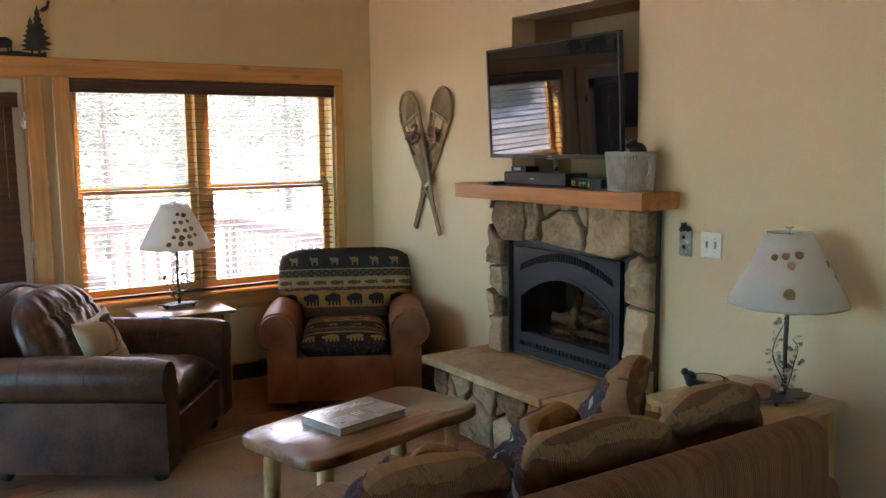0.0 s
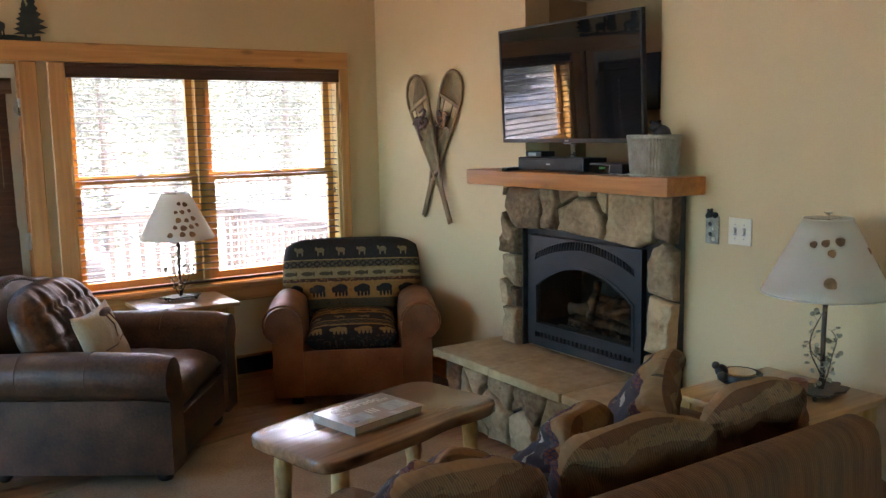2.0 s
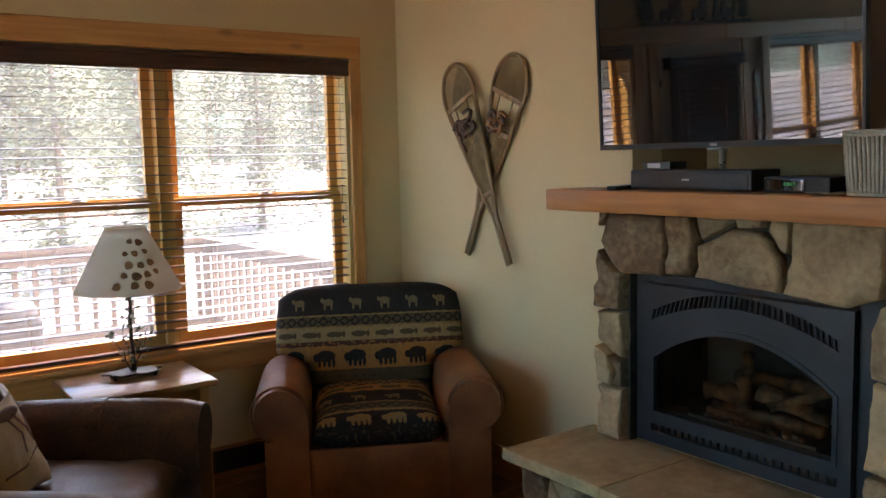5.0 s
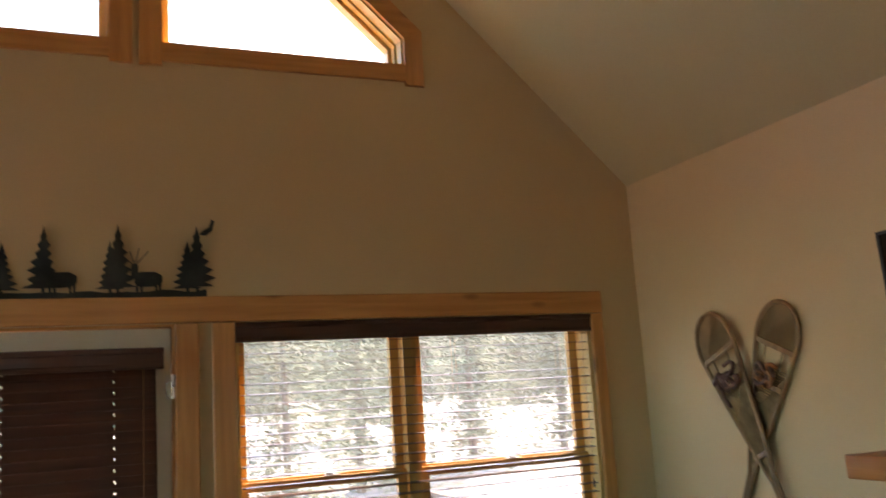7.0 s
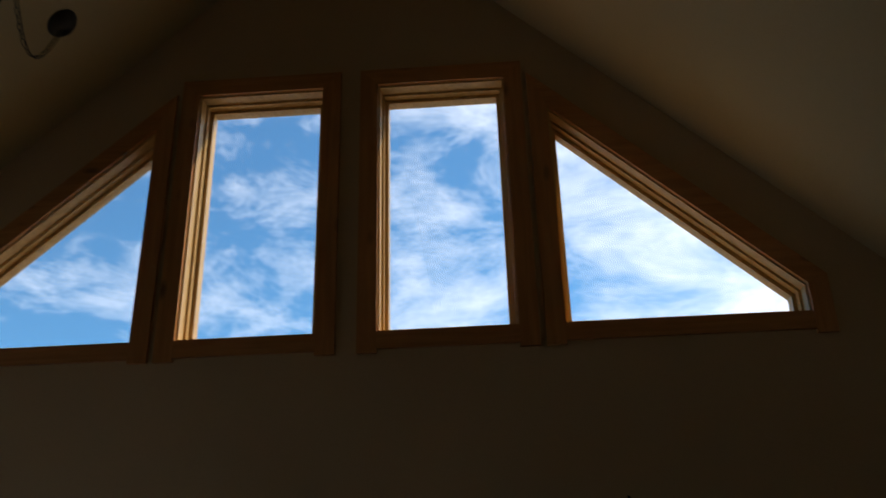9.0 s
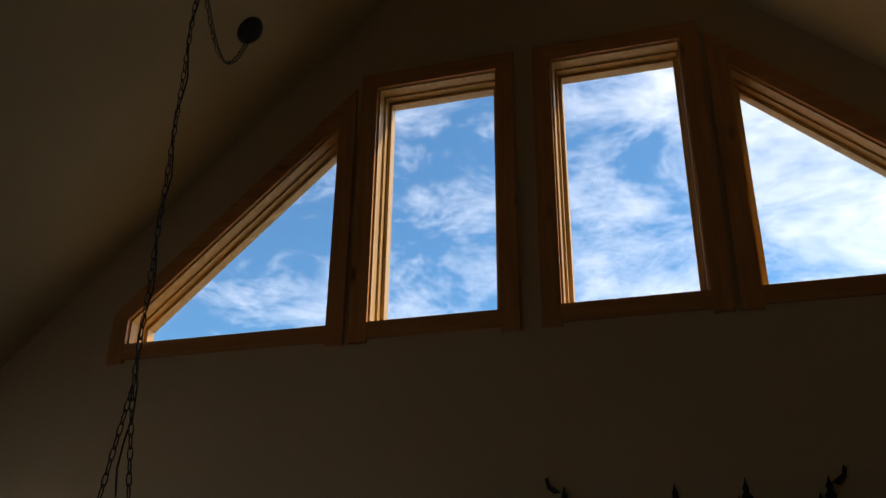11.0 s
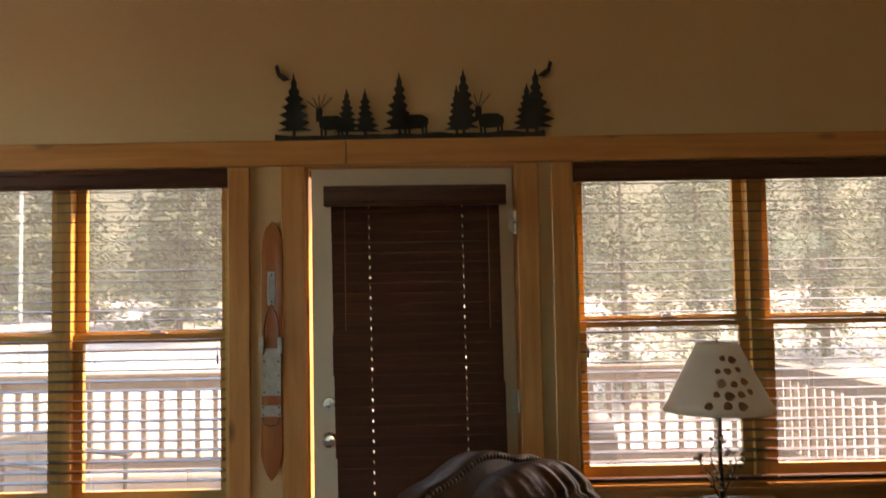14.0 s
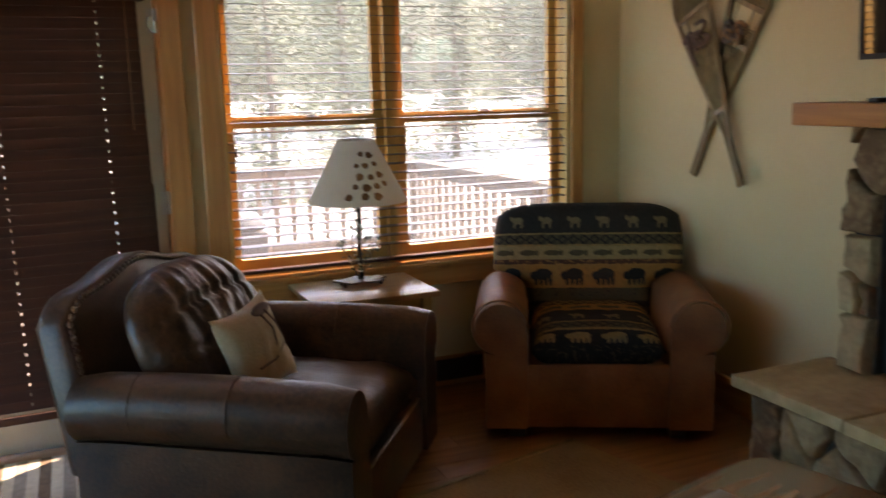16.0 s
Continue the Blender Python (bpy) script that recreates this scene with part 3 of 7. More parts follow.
DW = DOOR[1] - DOOR[0] - 0.046
leaf = part("leaf", prism(B(), rect(-DW, 0, 0.014, 2.042), 0.0, 0.044, "y", [rect(-DW + 0.14, -0.14, 0.28, 1.86)]), DOOR_PAINT, door)
lite = part("pane", box(B(), -DW + 0.136, -0.136, 0.018, 0.024, 0.276, 1.864), GLASS, door)
lite.visible_shadow = False
part("glazing_bead", prism(B(), rect(-DW + 0.115, -0.115, 0.255, 1.885), -0.010, -0.0005, "y", [rect(-DW + 0.14, -0.14, 0.28, 1.86)]), DOOR_PAINT, door)
for z in (0.25, 1.03, 1.80):
    hinge = B()
    rod(hinge, (0.008, -0.008, z - 0.05), (0.008, -0.008, z + 0.05), 0.007, seg=10)
    box(hinge, -0.022, 0.008, -0.003, 0.0, z - 0.05, z + 0.05)
    part("hinge", hinge, STEEL, door)
bolt = B()
lathe(bolt, [(0.030, 0), (0.030, 0.008), (0.026, 0.014), (0.0, 0.015)], 20)
box(bolt, -0.006, 0.006, -0.018, 0.018, 0.012, 0.026, 0.003)
part("deadbolt", bolt, STEEL, door, "brushed nickel deadbolt", m=pose(-DW + 0.068, 0.0, 1.035, 90, 0, 0), smooth=True)
knob = B()
lathe(knob, [(0.032, 0), (0.032, 0.007), (0.014, 0.012), (0.012, 0.035), (0.024, 0.044), (0.027, 0.056), (0.022, 0.068), (0.0, 0.071)], 20)
part("door_knob", knob, STEEL, door, "round brushed nickel door knob", m=pose(-DW + 0.068, 0.0, 0.885, 90, 0, 0), smooth=True)

door_blind = thing("door_blind", door.matrix_basis @ pose(-DW / 2 + 0.01, -0.045, 0), "dark brown wooden blind with closed slats on the door", "blind")
bw = 0.372
part("valance", sweep(B(), VALANCE, -bw - 0.016, bw + 0.016), BLIND, door_blind, m=pose(0, 0.012, 1.874))
for s in (-1, 1):
    part("valance_return", box(B(), s * (bw + 0.010), s * (bw - 0.004), -0.017, 0.040, 1.876, 1.957), BLIND, door_blind)
variants = {}
for k in range(39):
    z = 1.872 - k * 0.0432
    # the slats' ends step in and out
    ends = (-0.004 if 12 < k < 17 else 0.006 if 24 < k < 30 else 0.0, 0.006 if 17 < k < 25 else 0.0)
    m = pose(0.0004 * k, 0.002, z, 68, 0, 0)
    if ends not in variants:
        bm = B()
        for a, b in ((-bw + 0.012 + ends[0], -0.203), (-0.197, 0.197), (0.203, bw - 0.012 + ends[1])):
            box(bm, a, b, -0.025, 0.025, -0.0013, 0.0013)
        for a, b in ((-0.203, -0.197), (0.197, 0.203)):
            box(bm, a, b, -0.025, -0.006, -0.0013, 0.0013)
            box(bm, a, b, 0.006, 0.025, -0.0013, 0.0013)
        variants[ends] = part("slat", bm, BLIND, door_blind, m=m)
    else:
        again("slat", variants[ends], door_blind, m)
part("bottom_rail", box(B(), -bw + 0.005, bw - 0.005, -0.012, 0.006, 0.155, 0.19, 0.003), BLIND, door_blind)
for c in (-0.30, 0.31):
    part("pull_cord", rod(B(), (c, -0.03, 1.35), (c, -0.03, 1.9), 0.0015, seg=5), CORD, door_blind)

# ---------------------------------------------------------------- outside
SNOW = material("snow_and_grass", (0.20, 0.16, 0.10), (0.50, 0.51, 0.53), 0.16, 0.9, 0.6, 6, spread=(0.36, 0.56), fine=0.25)
BARK = material("bark", (0.07, 0.05, 0.038), (0.16, 0.115, 0.085), 8, 0.9, 0.8, 30, stretch=(1, 1, 0.25))
NEEDLES = material("needles", (0.060, 0.090, 0.050), (0.145, 0.185, 0.11), 3, 0.7, 0.0, 30, vary=0.25)


def ground_height(x, y):
    far = max(0.0, y - 5.0)
    return -1.15 + 0.062 * far - 0.00022 * far * far * (1 if far < 140 else 140 / far) + 0.25 * noise.noise((x * 0.06, y * 0.06, 0)) * min(1.0, far / 8)


bm = B()
xs = sorted({-900, -400, -200, *range(-120, 121, 6), 200, 400, 900})
ys = sorted({-900, -300, -100, -40, *range(-10, 131, 5), 180, 300, 600, 1200})
grid = {(x, y): bm.verts.new((x, y, ground_height(x, y))) for x in xs for y in ys}
for a, b in zip(xs, xs[1:]):
    for c, d in zip(ys, ys[1:]):
        bm.faces.new((grid[a, c], grid[b, c], grid[b, d], grid[a, d]))
tagged(part("ground", bm, SNOW, smooth="all"), "dry grass with patches of melting snow", "ground", kind="structure")

HILL = material("wooded_hill", (0.050, 0.062, 0.042), (0.115, 0.120, 0.082), 0.35, 0.95, 1.0, 1.6, spread=(0.36, 0.68), fine=0.45, relief_size=0.6)
bm = B()
cols, lines = 60, 14
grid = {}
for i in range(cols + 1):
    for j in range(lines + 1):
        x = -160 + 320 * i / cols
        y = 66 + 70 * j / lines
        z = ground_height(x, y) - 0.5 + 24 * (j / lines) ** 0.8 + 2.2 * noise.noise((x * 0.05, y * 0.05, 3)) + 1.2 * noise.noise((x * 0.3, y * 0.2, 6)) * (j > 0)
        grid[i, j] = bm.verts.new((x, y, z))
for i in range(cols):
    for j in range(lines):
        bm.faces.new((grid[i, j], grid[i + 1, j], grid[i + 1, j + 1], grid[i, j + 1]))
tagged(part("backdrop_hill", bm, HILL, smooth="all"), "distant hillside of grey-green woods", "hillside", kind="structure")

deck = tagged(new("deck"), "weathered brown wooden deck outside the door", "deck", kind="structure")
for k in range(26):
    y = THICK + 0.03 + k * 0.146
    part("plank", box(B(), -9.0, 0.42, y, y + 0.14, -0.09, -0.055), DECK_WOOD, deck)
part("joist", box(B(), -9.0, 0.42, THICK + 0.02, 4.0, -0.28, -0.095), DECK_WOOD, deck)
for x in (-8.5, -5.5, -2.5, 0.3):
    for y in (0.4, 3.8):
        part("post", box(B(), x - 0.06, x + 0.06, y - 0.06, y + 0.06, -1.9, -0.281), DECK_WOOD, deck)


def railing(name, a, b, label):
    """A rail with a broad cap and square balusters from a to b."""
    a, b = Vector(a), Vector(b)
    run = (b - a).length
    turn = math.degrees(math.atan2(b.y - a.y, b.x - a.x))
    rail = thing(name, pose(a.x, a.y, -0.055, 0, 0, turn), label, "railing", "deck railings")
    part("cap", box(B(), -0.07, run + 0.07, -0.07, 0.07, 0.865, 0.905, 0.006), DECK_WOOD, rail)
    part("top_rail", box(B(), 0, run, -0.02, 0.02, 0.77, 0.864, 0.003), DECK_WOOD, rail)
    part("bottom_rail", box(B(), 0, run, -0.02, 0.02, 0.09, 0.18, 0.003), DECK_WOOD, rail)
    count = int(run / 0.155)
    first = None
    for k in range(count):
        x = (k + 0.5) * run / count
        if first is None:
            first = part("baluster", box(B(), -0.02, 0.02, -0.02, 0.02, 0.181, 0.769), DECK_WOOD, rail, m=pose(x, 0, 0))
        else:
            again("baluster", first, rail, pose(x, 0, 0))
    for k in range(int(run / 2.4) + 1):
        x = min(run, k * 2.4)
        part("post", box(B(), x - 0.045, x + 0.045, -0.068, -0.022, 0.0, 0.864, 0.003), DECK_WOOD, rail)
    return rail


railing("deck_railing", (-8.9, 3.86), (0.28, 3.86), "long brown wooden deck railing with square balusters")
railing("deck_railing", (0.30, 3.78), (0.30, 0.30), "brown wooden deck railing at the end of the deck")


def pine(x, y, height, spread, seed, density=1.0, bare=0.12):
    rng = random.Random(seed)
    z0 = ground_height(x, y)
    tree = thing("pine_tree", pose(x, y, z0 - 0.1), "tall green pine with drooping branches on snowy ground", "tree", "pines behind the house")
    part("trunk", tube(B(), [(0.03 * height * 0.1 * math.sin(k), 0, height * k / 6) for k in range(7)], lambda s: 0.014 * height * (1 - s) + 0.01, 7), BARK, tree)
    verts, faces = [], []
    levels = int(height * 2.6 * density)
    for level in range(levels):
        s = level / levels
        z = height * (bare + (1 - bare) * s)
        reach = spread * (1 - s) ** 0.75 * (0.75 + 0.5 * rng.random()) + 0.15
        for k in range(7):
            turn = rng.random() * 2 * math.pi
            length = reach * (0.6 + 0.5 * rng.random())
            drop = -0.25 - 0.2 * rng.random() + 0.35 * s
            steps = max(3, int(length / 0.28))
            for j in range(steps):
                f = (j + 0.6) / steps
                base_p = Vector((math.cos(turn) * length * f, math.sin(turn) * length * f, z + drop * length * f * f))
                for side in range(20 if density > 1 else 8):
                    ang = turn + rng.uniform(-1.3, 1.3)
                    size = (0.06 + 0.10 * rng.random()) * (1.25 - 0.5 * f) * (0.6 + height / 16) * (1 if density > 1 else 2.0)
                    base_p = base_p + Vector((rng.uniform(-0.11, 0.11), rng.uniform(-0.11, 0.11), rng.uniform(-0.11, 0.11)))
                    tip = base_p + Vector((math.cos(ang) * size, math.sin(ang) * size, rng.uniform(-0.6, 0.35) * size))
                    w = Vector((-math.sin(ang), math.cos(ang), rng.uniform(-0.8, 0.8))) * size * 0.22
                    n = len(verts)
                    mid = (base_p + tip) / 2
                    verts += [base_p, mid + w, tip, mid - w]
                    faces.append((n, n + 1, n + 2, n + 3))
    mesh = bpy.data.meshes.new("crown")
    mesh.from_pydata([tuple(v) for v in verts], [], faces)
    mesh.materials.append(NEEDLES)
    crown = new("crown", mesh)
    crown.parent = tree
    return tree


WILD = [(-11.5, 26), (-14, 33), (-17.5, 30), (-20, 38), (-24, 34), (-13, 42), (-18, 46), (-27, 44), (-8, 38), (-5, 34), (-1, 30), (3, 33), (7, 28)]
for k, (x, y) in enumerate(WILD):
    pine(x, y, 7.5 + 2.0 * ((k * 37) % 10) / 10, 3.2, 300 + k, 0.95, 0.12)
near = [(-1.6, 11.5, 5.6, 2.3), (0.9, 13.0, 6.2, 2.4), (3.4, 16.5, 7.2, 2.6), (7.0, 18.0, 7.6, 2.8), (-6.6, 24.0, 7.5, 3.0), (-10.2, 27.0, 8.0, 3.0),
        (-3.2, 21.0, 8.2, 2.7), (11.5, 21.0, 8.6, 3.0), (-3.55, 8.5, 2.4, 1.0)]
for k, (x, y, h, r) in enumerate(near):
    pine(x, y, h, r, 40 + k, 1.1, 0.3 if x < -5 else 0.06)
rng = random.Random(5)
for k in range(34):
    x, y = -46 + 110 * (k + rng.random()) / 34, rng.uniform(36, 62)
    pine(x, y, rng.uniform(8, 12), rng.uniform(2.4, 3.6), 100 + k, 0.9, 0.02)

# ---------------------------------------------------------------- fireplace
STONE = material("field_stone", (0.145, 0.078, 0.042), (0.49, 0.325, 0.18), 7, 0.85, 2.6, 34, vary=0.50, spread=(0.26, 0.78), fine=0.45, spec=0.25)
SLAB = material("hearth_stone", (0.36, 0.235, 0.11), (0.53, 0.38, 0.20), 5, 0.75, 1.6, 22, vary=0.12, fine=0.4, spec=0.3)
# Dark joints, darkened further to paint in the shade on the surround's side.
SHADED_GROUT = material("shaded_grout", (0.03, 0.025, 0.02), (0.065, 0.054, 0.042), 12, 0.95, 0.8, 60)
MANTEL_WOOD = wood("mantel_wood", (0.36, 0.115, 0.025), (0.50, 0.185, 0.045), (0.12, 0.03, 0.01), 1, 0.45, 0.08)
FIRE_METAL = material("fireplace_metal", (0.010, 0.011, 0.013), (0.018, 0.019, 0.022), 6, 0.42, 0.15, 120)
SOOT = material("firebox_soot", (0.03, 0.024, 0.018), (0.09, 0.068, 0.046), 9, 0.9, 0.5, 40)
LOG = material("ceramic_log", (0.022, 0.012, 0.007), (0.24, 0.105, 0.036), 15, 0.85, 1.0, 45, stretch=(1, 1, 1), spread=(0.38, 0.66))
FIRE_GLASS = glass_material("fire_glass", (0.88, 0.87, 0.85), 0.05)
BLACK_PLASTIC = material("black_plastic", (0.006, 0.006, 0.007), (0.011, 0.011, 0.012), 8, 0.45, 0.05, 120)
SCREEN = material("screen", (0.004, 0.004, 0.005), (0.005, 0.005, 0.006), 3, 0.025, rough_vary=0.005, spec=1.0)
GREY_PLASTIC = material("grey_plastic", (0.30, 0.30, 0.31), (0.38, 0.38, 0.39), 8, 0.35)
WHITE_PLASTIC = material("ivory_plastic", (0.66, 0.60, 0.46), (0.72, 0.66, 0.52), 6, 0.4)


def chaikin(points, rounds=2):
    for _ in range(rounds):
        out = []
        for k, p in enumerate(points):
            q = points[(k + 1) % len(points)]
            out += [(0.78 * p[0] + 0.22 * q[0], 0.78 * p[1] + 0.22 * q[1]), (0.22 * p[0] + 0.78 * q[0], 0.22 * p[1] + 0.78 * q[1])]
        points = out
    return points


def stone(bm, outline, out, base, seed, put):
    """A rough stone with a rounded face. put maps (u, v, depth) into the thing's space."""
    pts = []
    n0 = len(outline)
    for k in range(n0):
        a, b = Vector(outline[k]), Vector(outline[(k + 1) % n0])
        steps = max(1, int((b - a).length / 0.035))
        for j in range(steps):
            p = a.lerp(b, j / steps)
            pts.append((p.x + 0.006 * noise.noise((p.x * 30, p.y * 30, seed)), p.y + 0.006 * noise.noise((p.x * 30, p.y * 30, seed + 9))))
    c = sum((Vector(p) for p in pts), Vector((0, 0))) / len(pts)
    rings = []
    for shrink, depth in ((1.0, base), (1.0, out * 0.70 if out < 0.2 else out - 0.022), (0.97, out - 0.008), (0.91, out), (0.80, out + 0.003), (0.68, out + 0.004), (0.54, out + 0.005), (0.40, out + 0.006), (0.22, out + 0.006)):
        ring = []
        for p in pts:
            q = c + (Vector(p) - c) * shrink
            wob = 0.0 if depth == base else 0.020 * noise.noise((q.x * 11, q.y * 11, seed * 3.1)) + 0.012 * noise.noise((q.x * 30, q.y * 30, seed))
            ring.append(bm.verts.new(put(q.x, q.y, depth + wob)))
        rings.append(ring)
    n = len(pts)
    for one, two in zip(rings, rings[1:]):
        for k in range(n):
            bm.faces.new((one[k], one[(k + 1) % n], two[(k + 1) % n], two[k]))
    mid = bm.verts.new(put(c.x, c.y, out + 0.006))
    for k in range(n):
        bm.faces.new((rings[-1][k], rings[-1][(k + 1) % n], mid))
    bmesh.ops.recalc_face_normals(bm, faces=bm.faces[:])
    return bm


def on_east(u, v, d):
    return (-d, u, v)


hearth = thing("hearth", pose(0, 0, 0), "raised hearth of tan stone slabs on a rubble stone base", "hearth")
part("core", box(B(), -0.425, -0.002, -3.02, -1.545, 0.001, 0.364), SHADED_GROUT, hearth)
for k, (a, b) in enumerate(((-1.995, -1.475), (-2.555, -2.003), (-3.07, -2.563))):
    bm = box(B(), -0.50 - 0.006 * (k == 1), -0.002, a, b, 0.366, 0.412, 0.007, 2)
    bmesh.ops.subdivide_edges(bm, edges=[e for e in bm.edges if e.calc_length() > 0.2], cuts=9, use_grid_fill=True)
    for v in bm.verts:
        v.co.z += 0.004 * noise.noise((v.co.x * 9, v.co.y * 9, k)) if v.co.z > 0.4 else 0
        v.co.x += 0.006 * noise.noise((v.co.y * 14, v.co.z * 20, k + 3)) if v.co.x < -0.45 else 0
    part("slab", bm, SLAB, hearth, smooth=True)
front = [
    [(-1.56, 0.01), (-1.70, 0.01), (-1.68, 0.355), (-1.56, 0.355)],
    [(-1.71, 0.01), (-1.93, 0.01), (-1.83, 0.20), (-1.70, 0.355)],
    [(-1.72, 0.355), (-1.845, 0.21), (-1.90, 0.30), (-1.90, 0.355)],
    [(-1.95, 0.01), (-2.10, 0.01), (-2.11, 0.19), (-1.92, 0.29), (-1.86, 0.19)],
    [(-1.92, 0.355), (-1.93, 0.31), (-2.11, 0.20), (-2.15, 0.355)],
    [(-2.12, 0.01), (-2.30, 0.01), (-2.32, 0.16), (-2.22, 0.24), (-2.12, 0.18)],
    [(-2.17, 0.355), (-2.14, 0.21), (-2.22, 0.255), (-2.34, 0.18), (-2.40, 0.355)],
    [(-2.32, 0.01), (-2.55, 0.01), (-2.52, 0.22), (-2.35, 0.16)],
    [(-2.42, 0.355), (-2.37, 0.19), (-2.52, 0.24), (-2.68, 0.355)],
    [(-2.57, 0.01), (-2.80, 0.01), (-2.78, 0.26), (-2.68, 0.335), (-2.54, 0.23)],
    [(-2.82, 0.01), (-3.01, 0.01), (-3.01, 0.355), (-2.72, 0.355), (-2.80, 0.27)],
]
for k, s in enumerate(front):
    part("stone", stone(B(), s, 0.468, 0.42, 3 + k, on_east), STONE, hearth, smooth=50)
side = [[(-0.44, 0.01), (-0.30, 0.01), (-0.31, 0.20), (-0.44, 0.22)], [(-0.44, 0.235), (-0.31, 0.215), (-0.28, 0.355), (-0.44, 0.355)],
        [(-0.285, 0.01), (-0.12, 0.01), (-0.10, 0.355), (-0.27, 0.355)], [(-0.10, 0.01), (-0.01, 0.01), (-0.01, 0.355), (-0.085, 0.355)]]
for k, s in enumerate(side):
    part("stone", stone(B(), s, 0.022, -0.02, 20 + k, lambda u, v, d: (u, -1.545 + d, v)), STONE, hearth, smooth=50)

surround = thing("fireplace_surround", pose(0, 0, 0), "fireplace surround of rounded brown and grey field stones", "fireplace")
for a, b, c, d in ((-1.73, -1.605, 0.415, 1.325), (-2.845, -2.705, 0.415, 1.325), (-2.704, -1.731, 1.095, 1.325)):
    part("backing", box(B(), -0.055, -0.002, a, b, c, d), SHADED_GROUT, surround)
stones = [
    [(-1.60, 0.42), (-1.80, 0.42), (-1.81, 0.625), (-1.60, 0.625)],
    [(-1.60, 0.64), (-1.72, 0.635), (-1.715, 0.76), (-1.61, 0.79)],
    [(-1.735, 0.64), (-1.81, 0.635), (-1.80, 0.735), (-1.73, 0.75)],
    [(-1.595, 0.805), (-1.72, 0.765), (-1.81, 0.75), (-1.81, 0.925), (-1.60, 0.925)],
    [(-1.595, 0.94), (-1.805, 0.94), (-1.81, 1.085), (-1.70, 1.11), (-1.61, 1.17)],
    [(-1.60, 1.26), (-1.67, 1.32), (-1.60, 1.32)],
    [(-1.615, 1.20), (-1.70, 1.125), (-1.80, 1.085), (-1.985, 1.09), (-1.98, 1.31), (-1.70, 1.315)],
    [(-2.0, 1.10), (-2.075, 1.10), (-2.10, 1.22), (-2.075, 1.32), (-1.995, 1.32)],
    [(-2.09, 1.32), (-2.115, 1.235), (-2.22, 1.29), (-2.23, 1.32)],
    [(-2.09, 1.10), (-2.40, 1.08), (-2.40, 1.19), (-2.33, 1.275), (-2.22, 1.28), (-2.11, 1.215)],
    [(-2.245, 1.32), (-2.26, 1.29), (-2.34, 1.29), (-2.36, 1.32)],
    [(-2.37, 1.32), (-2.36, 1.285), (-2.40, 1.22), (-2.425, 1.21), (-2.43, 1.32)],
    [(-2.415, 1.08), (-2.62, 1.06), (-2.74, 1.10), (-2.775, 1.20), (-2.77, 1.32), (-2.445, 1.32), (-2.44, 1.19)],
    [(-2.79, 1.12), (-2.91, 1.10), (-2.925, 1.32), (-2.785, 1.32)],
    [(-2.705, 0.86), (-2.92, 0.84), (-2.925, 1.07), (-2.83, 1.105), (-2.72, 1.075)],
    [(-2.70, 0.58), (-2.90, 0.555), (-2.925, 0.825), (-2.715, 0.845)],
    [(-2.70, 0.42), (-2.92, 0.42), (-2.92, 0.54), (-2.71, 0.565)],
]


def narrowed(y):
    """The slim columns of the surround; the lintel takes up the difference."""
    return -1.595 + (y + 1.595) * 0.60 if y > -1.82 else -2.2 + (y + 2.2) * (0.47 / 0.38) if y > -2.2 else -2.70 + (y + 2.70) * 0.72 if y < -2.70 else y


stones = [[(narrowed(y), z) for y, z in s] for s in stones]
for k, s in enumerate(stones):
    part("stone", stone(B(), s, 0.105 + 0.012 * math.sin(k * 2.1), 0.05, 40 + k, on_east), STONE, surround, smooth=50)

bm = box(B(), -0.25, -0.002, -2.955, -1.462, 1.327, 1.408, 0.006, 2)
bmesh.ops.subdivide_edges(bm, edges=[e for e in bm.edges if e.calc_length() > 0.6], cuts=30, use_grid_fill=True)
for v in bm.verts:
    if v.co.x < -0.2:
        v.co.x += 0.003 * noise.noise((v.co.y * 6, v.co.z * 20, 1))
        v.co.z += 0.003 * noise.noise((v.co.y * 9, v.co.z * 3, 5))
tagged(part("mantel", bm, MANTEL_WOOD, smooth=30), "thick reddish stained wooden mantel shelf over the fireplace", "mantel")

insert = thing("fireplace_insert", pose(0, 0, 0), "black metal gas fireplace with an arched glass front and logs", "fireplace")
Y0, Y1, Z0, Z1 = -2.692, -1.742, 0.425, 1.085


def arch(half, z_low, z_side, z_top, c, n=18):
    pts = [(c - half, z_low), (c + half, z_low)]
    for k in range(n + 1):
        s = 1 - 2 * k / n
        pts.append((c + half * s, z_side + (z_top - z_side) * (1 - s * s)))
    return pts


CY = (Y0 + Y1) / 2
part("back_frame", prism(B(), rect(Y0, Y1, Z0, Z1), -0.03, -0.004, "x", [rect(Y0 + 0.06, Y1 - 0.06, Z0 + 0.03, Z1 - 0.03)]), FIRE_METAL, insert)
slot = [(CY + s * 0.375, 0.915 + 0.085 * (1 - s * s)) for s in [1 - 2 * k / 16 for k in range(17)]] + [(CY + s * 0.365, 0.955 + 0.09 * (1 - s * s)) for s in [-1 + 2 * k / 16 for k in range(17)]]
low_slot = rect(CY - 0.375, CY + 0.375, 0.485, 0.515)
part("front_plate", prism(B(), rect(Y0 + 0.055, Y1 - 0.055, Z0 + 0.02, Z1 - 0.035), -0.062, -0.046, "x", [arch(0.362, 0.56, 0.775, 0.905, CY), slot, low_slot]), FIRE_METAL, insert)
part("plate_edge", prism(B(), rect(Y0 + 0.055, Y1 - 0.055, Z0 + 0.02, Z1 - 0.035), -0.0458, -0.004, "x", [rect(Y0 + 0.068, Y1 - 0.068, Z0 + 0.03, Z1 - 0.045)]), FIRE_METAL, insert)
